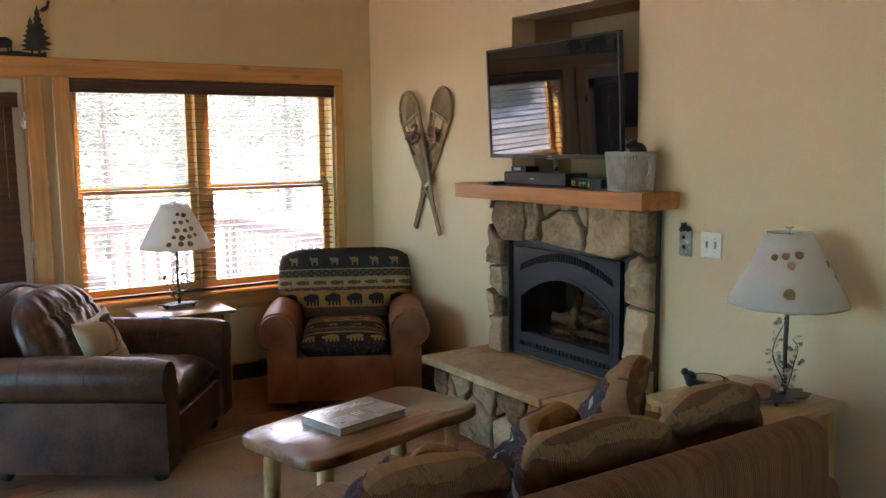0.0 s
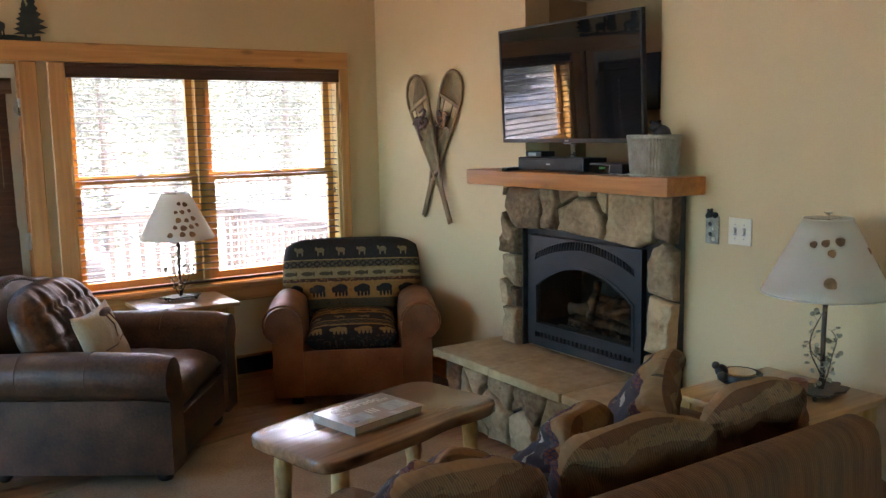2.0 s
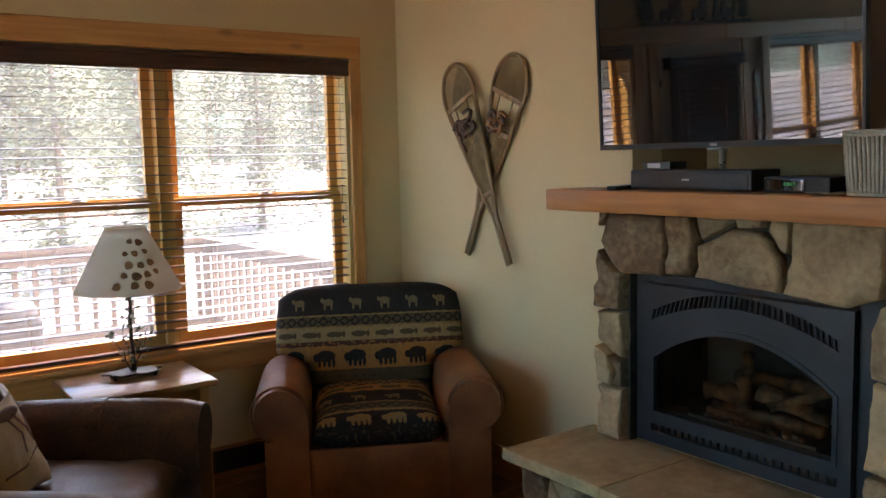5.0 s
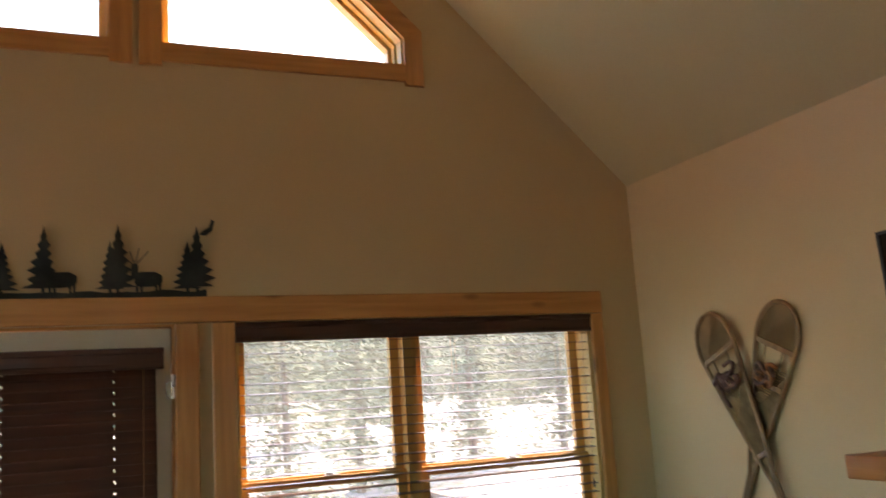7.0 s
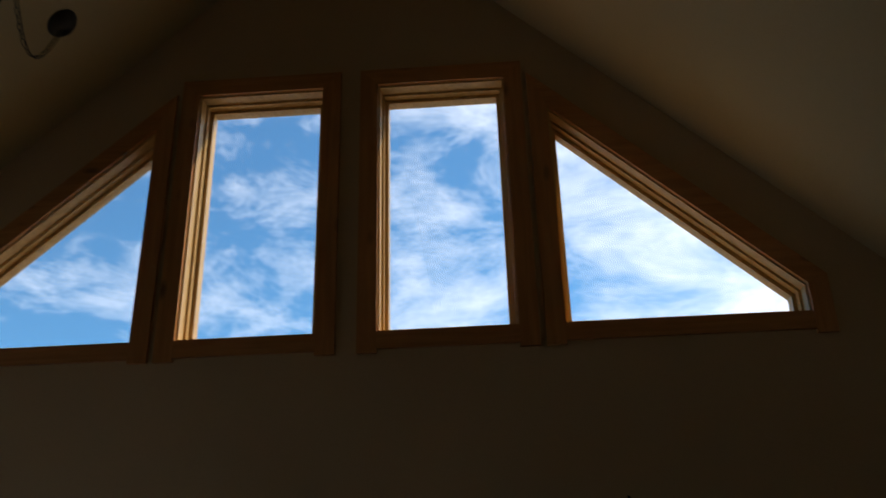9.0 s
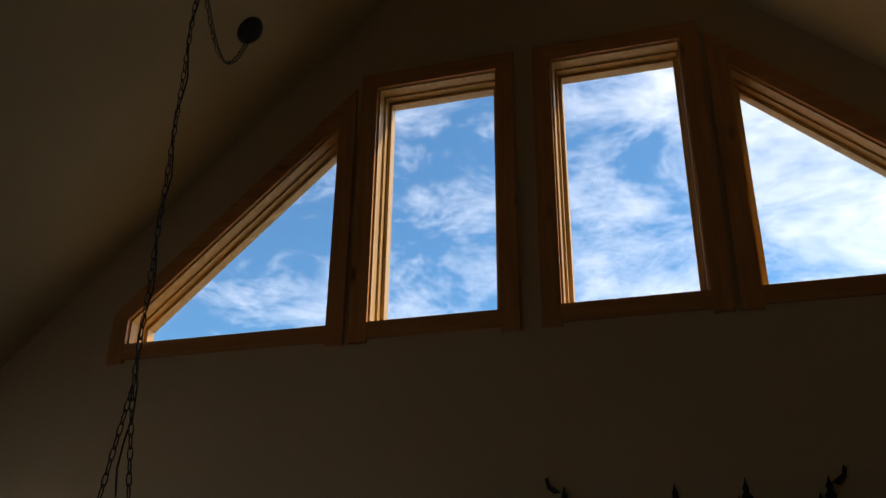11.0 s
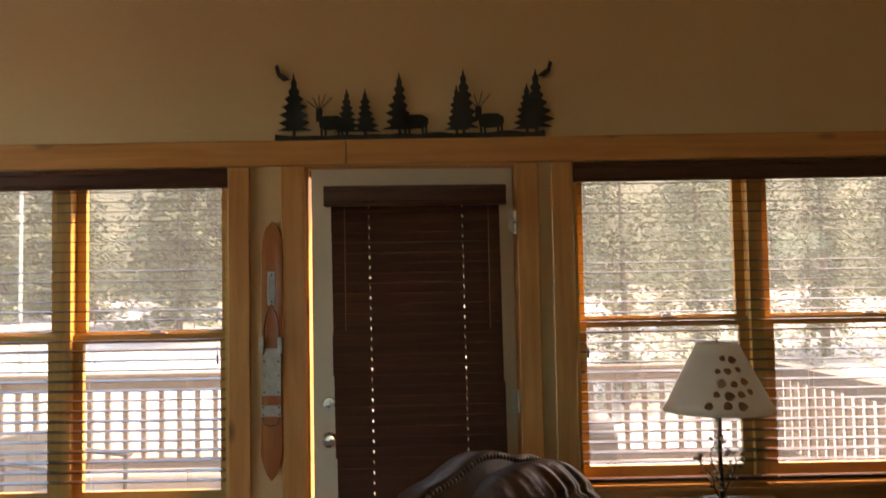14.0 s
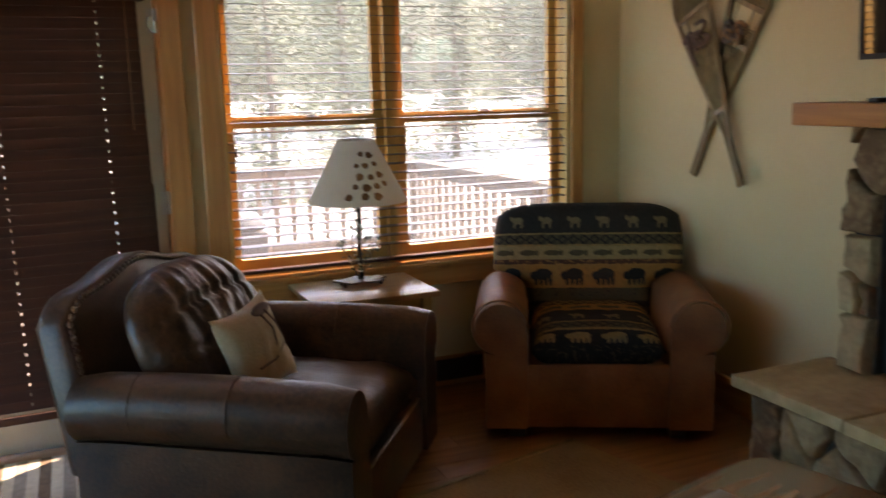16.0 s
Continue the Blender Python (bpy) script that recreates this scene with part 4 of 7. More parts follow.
part("arch_trim", prism(B(), arch(0.375, 0.552, 0.778, 0.920, CY), -0.068, -0.0622, "x", [arch(0.359, 0.566, 0.775, 0.902, CY)]), FIRE_METAL, insert)
fin = None
for k in range(34):
    s = -1 + 2 * (k + 0.5) / 34
    m = pose(-0.052, CY + s * 0.365, 0.935 + 0.0875 * (1 - s * s), 8 + 14 * s, 0, 0)
    if fin is None:
        fin = part("fin", box(B(), -0.006, 0.006, -0.003, 0.003, -0.024, 0.024), FIRE_METAL, insert, m=m)
    else:
        again("fin", fin, insert, m)
for k in range(24):
    again("fin", fin, insert, pose(-0.050, CY - 0.365 + 0.73 * k / 23, 0.50, 0, 0, 0))
bm = B()
for a in ((0.30, 0.32, Y0 + 0.06, Y1 - 0.06, 0.45, 1.05), (-0.004, 0.30, Y0 + 0.06, Y0 + 0.08, 0.45, 1.05), (-0.004, 0.30, Y1 - 0.08, Y1 - 0.06, 0.45, 1.05),
          (-0.004, 0.30, Y0 + 0.06, Y1 - 0.06, 0.45, 0.56), (-0.004, 0.30, Y0 + 0.06, Y1 - 0.06, 1.03, 1.05)):
    box(bm, *a)
part("firebox", bm, SOOT, insert)
pane = part("glass_front", prism(B(), arch(0.363, 0.558, 0.775, 0.907, CY), -0.045, -0.042, "x"), FIRE_GLASS, insert)
pane.visible_shadow = False


def gnarled(a, b, r, seed, rough=0.25):
    pts = [Vector(a).lerp(Vector(b), k / 7) for k in range(8)]
    pts = [p + Vector((noise.noise((k * 0.9, seed, 0)), noise.noise((k * 0.9, seed, 5)), noise.noise((k * 0.9, seed, 9)))) * r * rough for k, p in enumerate(pts)]
    return tube(B(), pts, lambda s: r * (1 + rough * noise.noise((s * 5, seed, 2))), 10)


for k, (a, b, r) in enumerate((((0.10, CY + 0.20, 0.60), (0.10, CY - 0.24, 0.59), 0.038), ((0.06, CY + 0.22, 0.655), (0.12, CY + 0.02, 0.66), 0.040),
                               ((0.03, CY + 0.03, 0.63), (0.14, CY + 0.09, 0.80), 0.028), ((0.05, CY - 0.02, 0.70), (0.10, CY - 0.25, 0.64), 0.040),
                               ((0.02, CY - 0.08, 0.66), (0.14, CY - 0.27, 0.74), 0.022), ((0.01, CY + 0.17, 0.60), (0.02, CY + 0.02, 0.59), 0.022),
                               ((0.16, CY + 0.15, 0.70), (0.16, CY - 0.2, 0.72), 0.035))):
    part("log", gnarled(a, b, r * 0.8, k * 3.3, 0.45), LOG, insert, smooth="all")
part("burner_tray", box(B(), -0.005, 0.20, CY - 0.27, CY + 0.25, 0.561, 0.575, 0.004), SOOT, insert)
rng = random.Random(8)
bm = B()
for k in range(26):
    c = Vector((rng.uniform(-0.01, 0.03), CY + rng.uniform(-0.22, 0.18), 0.585))
    bmesh.ops.create_icosphere(bm, subdivisions=1, radius=rng.uniform(0.010, 0.017), matrix=Matrix.Translation(c))
tagged(part("embers", bm, LOG, insert), kind="stuff")

# ---------------------------------------------------------------- television and what stands on the mantel
tv = thing("television", pose(-0.105, -2.148, 1.858, 2.8, 0, -90), "flat black television on an arm in front of the niche", "television")
part("cabinet", box(B(), -0.40, 0.40, 0.014, 0.05, -0.24, 0.20, 0.012), BLACK_PLASTIC, tv)
part("bezel", prism(B(), rect(-0.53, 0.53, -0.303, 0.303), -0.012, 0.014, "y", [rect(-0.519, 0.519, -0.283, 0.292)]), BLACK_PLASTIC, tv)
part("screen", box(B(), -0.5192, 0.5192, -0.007, 0.008, -0.2832, 0.2922), SCREEN, tv)
part("logo", box(B(), -0.014, 0.014, -0.0135, -0.012, -0.297, -0.289), GREY_PLASTIC, tv, "small grey maker's mark")
part("lip", box(B(), -0.03, 0.03, -0.010, 0.012, -0.311, -0.303, 0.002), GREY_PLASTIC, tv)
mount = thing("television_mount", pose(0, -2.148, 1.868), "black jointed metal arm fixed in the wall niche", "bracket")
part("arm", rod(B(), (-0.03, 0, 0.0), (0.2, 0.10, 0.0), 0.022), BLACK_IRON, mount)
part("arm", rod(B(), (0.2, 0.10, 0.0), (0.44, 0.0, 0.0), 0.024), BLACK_IRON, mount)
part("wall_plate", box(B(), 0.43, 0.449, -0.12, 0.12, -0.15, 0.15, 0.005), BLACK_IRON, mount)
stand = thing("chrome_post", pose(-0.07, -2.16, 1.409), "short chrome post behind the black sound bar", "bracket")
part("post", lathe(B(), [(0.035, 0), (0.035, 0.006), (0.012, 0.012), (0.012, 0.13), (0.02, 0.14)], 16), STEEL, stand, smooth=True)

bar = thing("sound_base", pose(-0.10, -2.09, 1.409, 0, 0, -90), "long black sound base on the mantel", "speaker")
part("body", box(B(), -0.255, 0.255, -0.07, 0.09, 0.004, 0.072, 0.006), BLACK_PLASTIC, bar)
part("grille", box(B(), -0.245, 0.245, -0.075, -0.071, 0.012, 0.062, 0.002), BLACK_IRON, bar)
part("badge", box(B(), -0.016, 0.016, -0.0768, -0.0752, 0.035, 0.042), GREY_PLASTIC, bar, "small silver badge")
for x in (-0.22, 0.22):
    part("foot", lathe(B(), [(0.012, 0), (0.012, 0.004)], 10, (x, 0.0)), BLACK_PLASTIC, bar)
small = thing("media_box", pose(-0.095, -1.93, 1.482, 0, 0, -86), "small black media player on the sound base", "media player")
part("body", box(B(), -0.06, 0.06, -0.05, 0.05, 0, 0.028, 0.004), BLACK_PLASTIC, small)
part("front", box(B(), -0.035, 0.02, -0.0525, -0.0502, 0.006, 0.022), GREY_PLASTIC, small)
cable = thing("cable_box", pose(-0.12, -2.475, 1.409, 0, 0, -92), "black cable box with a grey front panel", "cable box")
part("body", box(B(), -0.085, 0.14, -0.05, 0.10, 0, 0.05, 0.004), BLACK_PLASTIC, cable)
part("front", box(B(), -0.08, 0.06, -0.0545, -0.0505, 0.006, 0.042, 0.002), SCREEN, cable)
lit = material("green_digits", (0.02, 0.25, 0.06), (0.03, 0.35, 0.08), 3, 0.4)
for k in range(4):
    part("digit", box(B(), -0.01 + k * 0.011, -0.002 + k * 0.011, -0.0558, -0.0546, 0.024, 0.034), lit, cable)
remote = thing("remote_control", pose(-0.17, -1.80, 1.409, 0, 0, -80), "slim black remote control lying on the mantel", "remote")
part("body", box(B(), -0.02, 0.02, -0.08, 0.08, 0, 0.016, 0.005), BLACK_PLASTIC, remote)
for k in range(6):
    part("button", box(B(), -0.012, 0.012, -0.06 + k * 0.02, -0.05 + k * 0.02, 0.016, 0.018), GREY_PLASTIC, remote)
PAPER = material("paper", (0.60, 0.57, 0.52), (0.72, 0.69, 0.63), 9, 0.8)
paper = thing("paper_slip", pose(-0.17, -2.60, 1.4095, 0, 0, -70), "crumpled slip of white paper on the mantel", "paper")
bm = B()
bmesh.ops.create_grid(bm, x_segments=8, y_segments=6, size=0.5, matrix=Matrix.Diagonal((0.11, 0.07, 1, 1)))
for v in bm.verts:
    v.co.z = 0.004 + 0.006 * noise.noise((v.co.x * 30, v.co.y * 30, 2))
part("sheet", bm, PAPER, paper, smooth=True)
bpy.context.view_layer.update()

WICKER = material("wicker", (0.27, 0.23, 0.175), (0.46, 0.41, 0.33), 14, 0.8, 0.8, 90)
basket = thing("basket", pose(-0.125, -2.76, 1.409), "grey-beige woven basket on the mantel", "basket")
bm = B()


def basket_point(a, z):
    r = 0.090 + 0.014 * z / 0.17
    k = (abs(math.cos(a)) ** 4 + abs(math.sin(a)) ** 4) ** -0.25
    return Vector((0.86 * r * k * math.cos(a), r * k * math.sin(a), z))


part("lining", lathe(B(), [(0.068, 0.003), (0.074, 0.15)], 24), NICHE, basket)
strand = None
for k in range(50):
    a = 2 * math.pi * k / 50
    pts = [basket_point(a, z) * 1.0 for z in (0.002, 0.04, 0.085, 0.13, 0.172)]
    part("strand", tube(B(), pts, 0.0062, 6), WICKER, basket, smooth="all")
for z in (0.004, 0.17, 0.178):
    part("rim", tube(B(), [basket_point(2 * math.pi * k / 48, z) for k in range(48)], 0.007, 6, closed=True), WICKER, basket, smooth="all")
part("loop", tube(B(), [(0.0, -0.106 - 0.02 * math.sin(math.pi * k / 8), 0.16 - 0.09 * k / 8) for k in range(9)], 0.006, 6), WICKER, basket, smooth="all")
bm = B()
for c, r, s in (((0, 0, 0.19), 0.042, 1.0), ((-0.02, 0.015, 0.222), 0.027, 1.0), ((-0.028, 0.035, 0.241), 0.009, 1), ((-0.020, -0.004, 0.243), 0.009, 1), ((-0.045, 0.018, 0.215), 0.013, 1)):
    bmesh.ops.create_icosphere(bm, subdivisions=2, radius=r, matrix=Matrix.Translation(c))
fig = part("figurine", bm, BLACK_PLASTIC, smooth="all")
fig.matrix_basis = pose(-0.12, -2.80, 1.405)
tagged(fig, "small black rounded figurine peeping out of the basket", "figurine")

# ---------------------------------------------------------------- plates on the wall
plate = thing("switch_plate", pose(0, -3.142, 1.178, 0, 0, -90), "ivory plastic double switch plate on the wall", "switch")
part("cover", box(B(), -0.058, 0.058, -0.007, 0.0, -0.058, 0.058, 0.003), WHITE_PLASTIC, plate)
for x in (-0.023, 0.023):
    part("toggle", box(B(), x - 0.005, x + 0.005, -0.018, -0.007, -0.010, 0.012, 0.002), WHITE_PLASTIC, plate)
    part("slot", box(B(), x - 0.008, x + 0.008, -0.0078, -0.007, -0.017, 0.017), GREY_PLASTIC, plate)
    for z in (-0.03, 0.03):
        part("screw", lathe(B(), [(0.003, 0), (0.003, 0.001)], 8), GREY_PLASTIC, plate, m=pose(x, -0.007, z, 90))
PEWTER = material("pewter", (0.16, 0.15, 0.13), (0.42, 0.40, 0.34), 25, 0.55, 0.6, 80, metallic=0.4)
orn = thing("outlet_plate", pose(0, -2.998, 1.185, 0, 0, -90), "grey cast metal ornamental plate with a dark top", "wall plate")
part("cover", box(B(), -0.036, 0.036, -0.010, 0.0, -0.072, 0.05, 0.005), PEWTER, orn)
bm = B()
for c, r in (((-0.012, -0.008, 0.058), 0.017), ((0.016, -0.008, 0.055), 0.014), ((-0.022, -0.008, 0.075), 0.007), ((-0.004, -0.008, 0.077), 0.007), ((-0.024, -0.008, 0.05), 0.012)):
    bmesh.ops.create_icosphere(bm, subdivisions=2, radius=r, matrix=Matrix.Translation(c))
part("crest", bm, BLACK_IRON, orn, "black rounded crest", smooth="all")
for c in ((-0.01, 0.015), (0.012, -0.005), (-0.008, -0.03), (0.01, -0.05)):
    part("boss", lathe(B(), [(0.010, 0), (0.007, 0.004), (0, 0.005)], 10), BLACK_IRON if c[0] < 0 else WHITE_PLASTIC, orn, m=pose(c[0], -0.010, c[1], 90))

# ---------------------------------------------------------------- snowshoes
ASH = wood("bent_ash", (0.16, 0.085, 0.035), (0.33, 0.20, 0.09), (0.08, 0.04, 0.02), 2, 0.5, 0.1, knots=False)
GUT = material("rawhide", (0.17, 0.105, 0.045), (0.33, 0.225, 0.11), 20, 0.6, 0.4, 90)
LEATHER_OLD = material("old_leather", (0.07, 0.032, 0.022), (0.17, 0.085, 0.055), 16, 0.6, 0.5, 60)
TAN_LEATHER = material("tan_leather", (0.25, 0.10, 0.04), (0.36, 0.16, 0.06), 16, 0.6, 0.5, 60)


def snowshoe(top, bottom, depth, strap, label):
    """A teardrop snowshoe hung on the east wall from its toe (y, z) to its tail (y, z)."""
    a, b = Vector(top), Vector(bottom)
    length = (b - a).length
    lean = math.degrees(math.atan2(-(b.x - a.x), a.y - b.y))   # the tail swings to the right as seen from the room
    shoe = thing("snowshoe", pose(-depth, a.x, a.y, 0, 0, -90) @ pose(0, 0, 0, 0, -lean, 0), label, "snowshoe", "crossed snowshoes on the wall")
    W = 0.118
    s_tail = length * 0.76

    def half(s):
        """Half width at the distance s below the toe."""
        if s < 0.16:
            return W * math.sqrt(max(0.0, 1 - ((0.16 - s) / 0.16) ** 2)) ** 0.9
        if s < s_tail:
            f = (s - 0.16) / (s_tail - 0.16)
            return W * (1 - f) ** 0.85 + 0.012 * f
        return 0.011
    rows = [0.16 * (1 - math.cos(math.pi / 2 * k / 7)) for k in range(8)] + [0.16 + (length - 0.16) * k / 18 for k in range(1, 19)]
    for sign in (-1, 1):
        part("frame", tube(B(), [(sign * half(s), 0, -s) for s in rows], 0.0105, 8), ASH, shoe, smooth="all")
    for s in (0.19, 0.36, s_tail * 0.86):
        part("crossbar", box(B(), -half(s), half(s), -0.006, 0.006, -s - 0.012, -s + 0.012, 0.003), ASH, shoe)

    def web(s0, s1, pitch, r, skip=None):
        """Laced webbing in three directions between two heights."""
        bm = B()
        n = int((s1 - s0) / pitch)
        for k in range(n):
            s = s0 + (k + 0.5) * (s1 - s0) / n
            h = half(s)
            if not (skip and skip(s)):
                rod(bm, (-h, 0, -s), (h, 0, -s), r, seg=4, cap=False)
            for sign in (-1, 1):
                e = min(s1, s + 2 * h * 1.2)
                t = (e - s) / (2 * h * 1.2) if h > 0.01 else 0
                x1 = -sign * h + sign * 2 * h * t
                x1 = max(-half(e), min(half(e), x1))
                if skip and skip(s):
                    continue
                rod(bm, (-sign * h, 0.002 * sign, -s), (x1, 0.002 * sign, -e), r, seg=4, cap=False)
        return bm
    tagged(part("toe_webbing", web(0.015, 0.185, 0.0075, 0.0020), GUT, shoe), kind="stuff")
    tagged(part("webbing", web(0.275, s_tail * 0.86, 0.0115, 0.0033), GUT, shoe), kind="stuff")
    tagged(part("tail_webbing", web(s_tail * 0.86, s_tail * 0.99, 0.010, 0.0020), GUT, shoe), kind="stuff")
    for sign in (-1, 1):
        bm = B()
        for k in range(26):
            s = 0.22 + k * 0.012
            rod(bm, (sign * half(s), -0.014, -s), (sign * half(s), 0.012, -s - 0.004), 0.003, seg=5)
        tagged(part("edge_lashing", bm, GUT, shoe), kind="stuff")
        part("thong", rod(B(), (sign * 0.05, -0.004, -0.19), (sign * 0.045, -0.004, -0.30), 0.004, seg=6), GUT, shoe)
    rng = random.Random(int(depth * 1000))
    for k in range(8):
        c = Vector((rng.uniform(-0.05, 0.05), -0.022, -0.31 + rng.uniform(-0.04, 0.03)))
        pts = [c + Vector((0.035 * math.cos(j * 0.9 + k), -0.008 - 0.010 * math.sin(j * 1.3), 0.030 * math.sin(j * 0.9 + k))) for j in range(6)]
        part("strap", tube(B(), pts, 0.0095, 6), strap if k % 2 else LEATHER_OLD, shoe, smooth="all")
    part("strap", tube(B(), [(-0.05, -0.016, -0.33), (-0.06, -0.02, -0.38), (-0.045, -0.018, -0.43)], 0.008, 6), LEATHER_OLD, shoe, smooth="all")
    return shoe


snowshoe((-1.033, 1.985), (-0.632, 1.068), 0.018, TAN_LEATHER, "old bentwood snowshoe with rawhide lacing hung beneath another")
snowshoe((-0.562, 1.976), (-0.99, 1.047), 0.048, LEATHER_OLD, "old bentwood snowshoe with rawhide lacing crossed over another")

# ---------------------------------------------------------------- upholstered seats
LEATHER = material("brown_leather", (0.026, 0.0115, 0.006), (0.125, 0.053, 0.025), 5.5, 0.38, 0.35, 70, fine=0.3, spec=0.42, spread=(0.36, 0.68))
SUEDE = material("saddle_suede", (0.20, 0.068, 0.024), (0.37, 0.142, 0.054), 5, 0.5, 0.3, 90, spec=0.3)
CORDUROY = material("brown_corduroy", (0.15, 0.070, 0.029), (0.265, 0.132, 0.055), 5, 0.8, 1.0, 30, stretch=(6, 1, 0.4), spec=0.2)


def add_ribs(m, pitch, depth, groove_shade=0.35):
    """Corduroy wales along y, laid over the relief that the material has; shade is painted into the furrows."""
    nodes, links = m.node_tree.nodes, m.node_tree.links
    shader = next(n for n in nodes if n.type == "BSDF_PRINCIPLED")
    coord = nodes.new("ShaderNodeTexCoord")
    wave = nodes.new("ShaderNodeTexWave")
    wave.bands_direction = "X"
    wave.inputs["Scale"].default_value = 0.314 / pitch
    wave.inputs["Distortion"].default_value = 1.6
    wave.inputs["Detail"].default_value, wave.inputs["Detail Scale"].default_value = 3.0, 2.5
    links.new(coord.outputs["Object"], wave.inputs["Vector"])
    pile = nodes.new("ShaderNodeMapRange")
    pile.inputs["To Min"].default_value = 1.0 - groove_shade
    links.new(wave.outputs["Fac"], pile.inputs["Value"])
    # darkens the colour between the wales, as shade would
    rib_shade = nodes.new("ShaderNodeMix")
    rib_shade.data_type, rib_shade.blend_type = "RGBA", "MULTIPLY"
    rib_shade.inputs["Factor"].default_value = 1.0
    links.new(shader.inputs["Base Color"].links[0].from_socket, rib_shade.inputs["A"])
    links.new(pile.outputs["Result"], rib_shade.inputs["B"])
    links.new(rib_shade.outputs["Result"], shader.inputs["Base Color"])
    relief = nodes.new("ShaderNodeBump")
    relief.inputs["Strength"].default_value, relief.inputs["Distance"].default_value = 0.8, depth
    links.new(wave.outputs["Fac"], relief.inputs["Height"])
    old = shader.inputs["Normal"].links
    if old:
        links.new(old[0].from_socket, relief.inputs["Normal"])
    links.new(relief.outputs["Normal"], shader.inputs["Normal"])


add_ribs(CORDUROY, 0.008, 0.0012)
NAIL = material("nailhead", (0.10, 0.075, 0.055), (0.26, 0.21, 0.16), 20, 0.3, metallic=1.0)
DARK_FOOT = material("dark_foot", (0.016, 0.009, 0.006), (0.03, 0.017, 0.011), 10, 0.4)
HIDE = material("cream_hide", (0.36, 0.235, 0.125), (0.50, 0.35, 0.205), 4, 0.85, 0.6, 90, sheen=0.3)


def node_maths(nodes, links):
    """Small calculator on shader nodes."""
    def op(kind, *args):
        node = nodes.new("ShaderNodeMath")
        node.operation = kind
        for k, a in enumerate(args):
            if isinstance(a, (int, float)):
                node.inputs[k].default_value = a
            else:
                links.new(a, node.inputs[k])
        return node.outputs["Value"]
    return op


def lodge_fabric(name, bands, fade=1.0):
    """Woven fabric in bands across v (metres down the cloth); u runs across it. A band: (v0, v1, ground, figure, motif, pitch)."""
    m = bpy.data.materials.new(name)
    m.use_nodes = True
    nodes, links = m.node_tree.nodes, m.node_tree.links
    op = node_maths(nodes, links)
    uv = nodes.new("ShaderNodeUVMap")
    split = nodes.new("ShaderNodeSeparateXYZ")
    links.new(uv.outputs["UV"], split.inputs["Vector"])
    weave = nodes.new("ShaderNodeTexNoise")
    weave.inputs["Scale"].default_value, weave.inputs["Detail"].default_value = 55.0, 3.0
    links.new(uv.outputs["UV"], weave.inputs["Vector"])
    u = split.outputs["X"]
    v = op("ADD", split.outputs["Y"], op("MULTIPLY", op("SUBTRACT", weave.outputs["Fac"], 0.5), 0.012))
    colour = None

    def oval(x, y, cx, cy, rx, ry):
        a, b = op("DIVIDE", op("SUBTRACT", x, cx), rx), op("DIVIDE", op("SUBTRACT", y, cy), ry)
        return op("LESS_THAN", op("ADD", op("MULTIPLY", a, a), op("MULTIPLY", b, b)), 1.0)
    for v0, v1, ground, figure, motif, pitch in bands:
        inside = op("MULTIPLY", op("GREATER_THAN", v, v0), op("LESS_THAN", v, v1))
        x = op("SUBTRACT", op("FRACT", op("ADD", op("DIVIDE", u, pitch), 100.0)), 0.5)
        y = op("DIVIDE", op("SUBTRACT", v, (v0 + v1) / 2), v1 - v0)
        if motif == "beast":      # plain rounded blocks on four short legs
            mask = op("MAXIMUM", oval(x, y, 0.0, -0.08, 0.30, 0.24), oval(x, y, -0.31, -0.02, 0.11, 0.17))
            for cx in (-0.22, -0.06, 0.10, 0.24):
                mask = op("MAXIMUM", mask, oval(x, y, cx, 0.20, 0.055, 0.20))
        elif motif == "blob":
            mask = op("MAXIMUM", oval(x, y, 0.0, 0.06, 0.24, 0.13), oval(x, y, -0.20, -0.04, 0.07, 0.12))
        elif motif == "moose":
            mask = op("MAXIMUM", oval(x, y, 0.02, 0.04, 0.19, 0.13), oval(x, y, -0.19, -0.03, 0.06, 0.09))
            for cx in (-0.10, 0.14):
                mask = op("MAXIMUM", mask, oval(x, y, cx, 0.20, 0.04, 0.14))
        elif motif == "fish":
            mask = op("MAXIMUM", oval(x, y, 0.0, 0.0, 0.34, 0.22), oval(x, y, 0.36, 0.0, 0.07, 0.24))
        elif motif == "diamond":
            mask = op("LESS_THAN", op("ABSOLUTE", op("SUBTRACT", op("ADD", op("ABSOLUTE", x), op("ABSOLUTE", y)), 0.42)), 0.10)
        else:
            mask = op("MULTIPLY", op("GREATER_THAN", weave.outputs["Fac"], 0.58), 0.7)
        two = nodes.new("ShaderNodeMix")
        two.data_type = "RGBA"
        two.inputs["A"].default_value, two.inputs["B"].default_value = (*ground, 1), (*figure, 1)
        links.new(mask, two.inputs["Factor"])
        if colour is None:
            colour = two.outputs["Result"]
        else:
            pick = nodes.new("ShaderNodeMix")
            pick.data_type = "RGBA"
            links.new(inside, pick.inputs["Factor"])
            links.new(colour, pick.inputs["A"])
            links.new(two.outputs["Result"], pick.inputs["B"])
            colour = pick.outputs["Result"]
    shade = nodes.new("ShaderNodeMix")
    shade.data_type, shade.blend_type = "RGBA", "MULTIPLY"
    shade.inputs["Factor"].default_value = 0.5
    links.new(colour, shade.inputs["A"])
    links.new(weave.outputs["Fac"], shade.inputs["B"])
    shader = nodes["Principled BSDF"]
    links.new(shade.outputs["Result"], shader.inputs["Base Color"])
    shader.inputs["Roughness"].default_value = 0.85
    shader.inputs["Specular IOR Level"].default_value = 0.15
    relief = nodes.new("ShaderNodeBump")
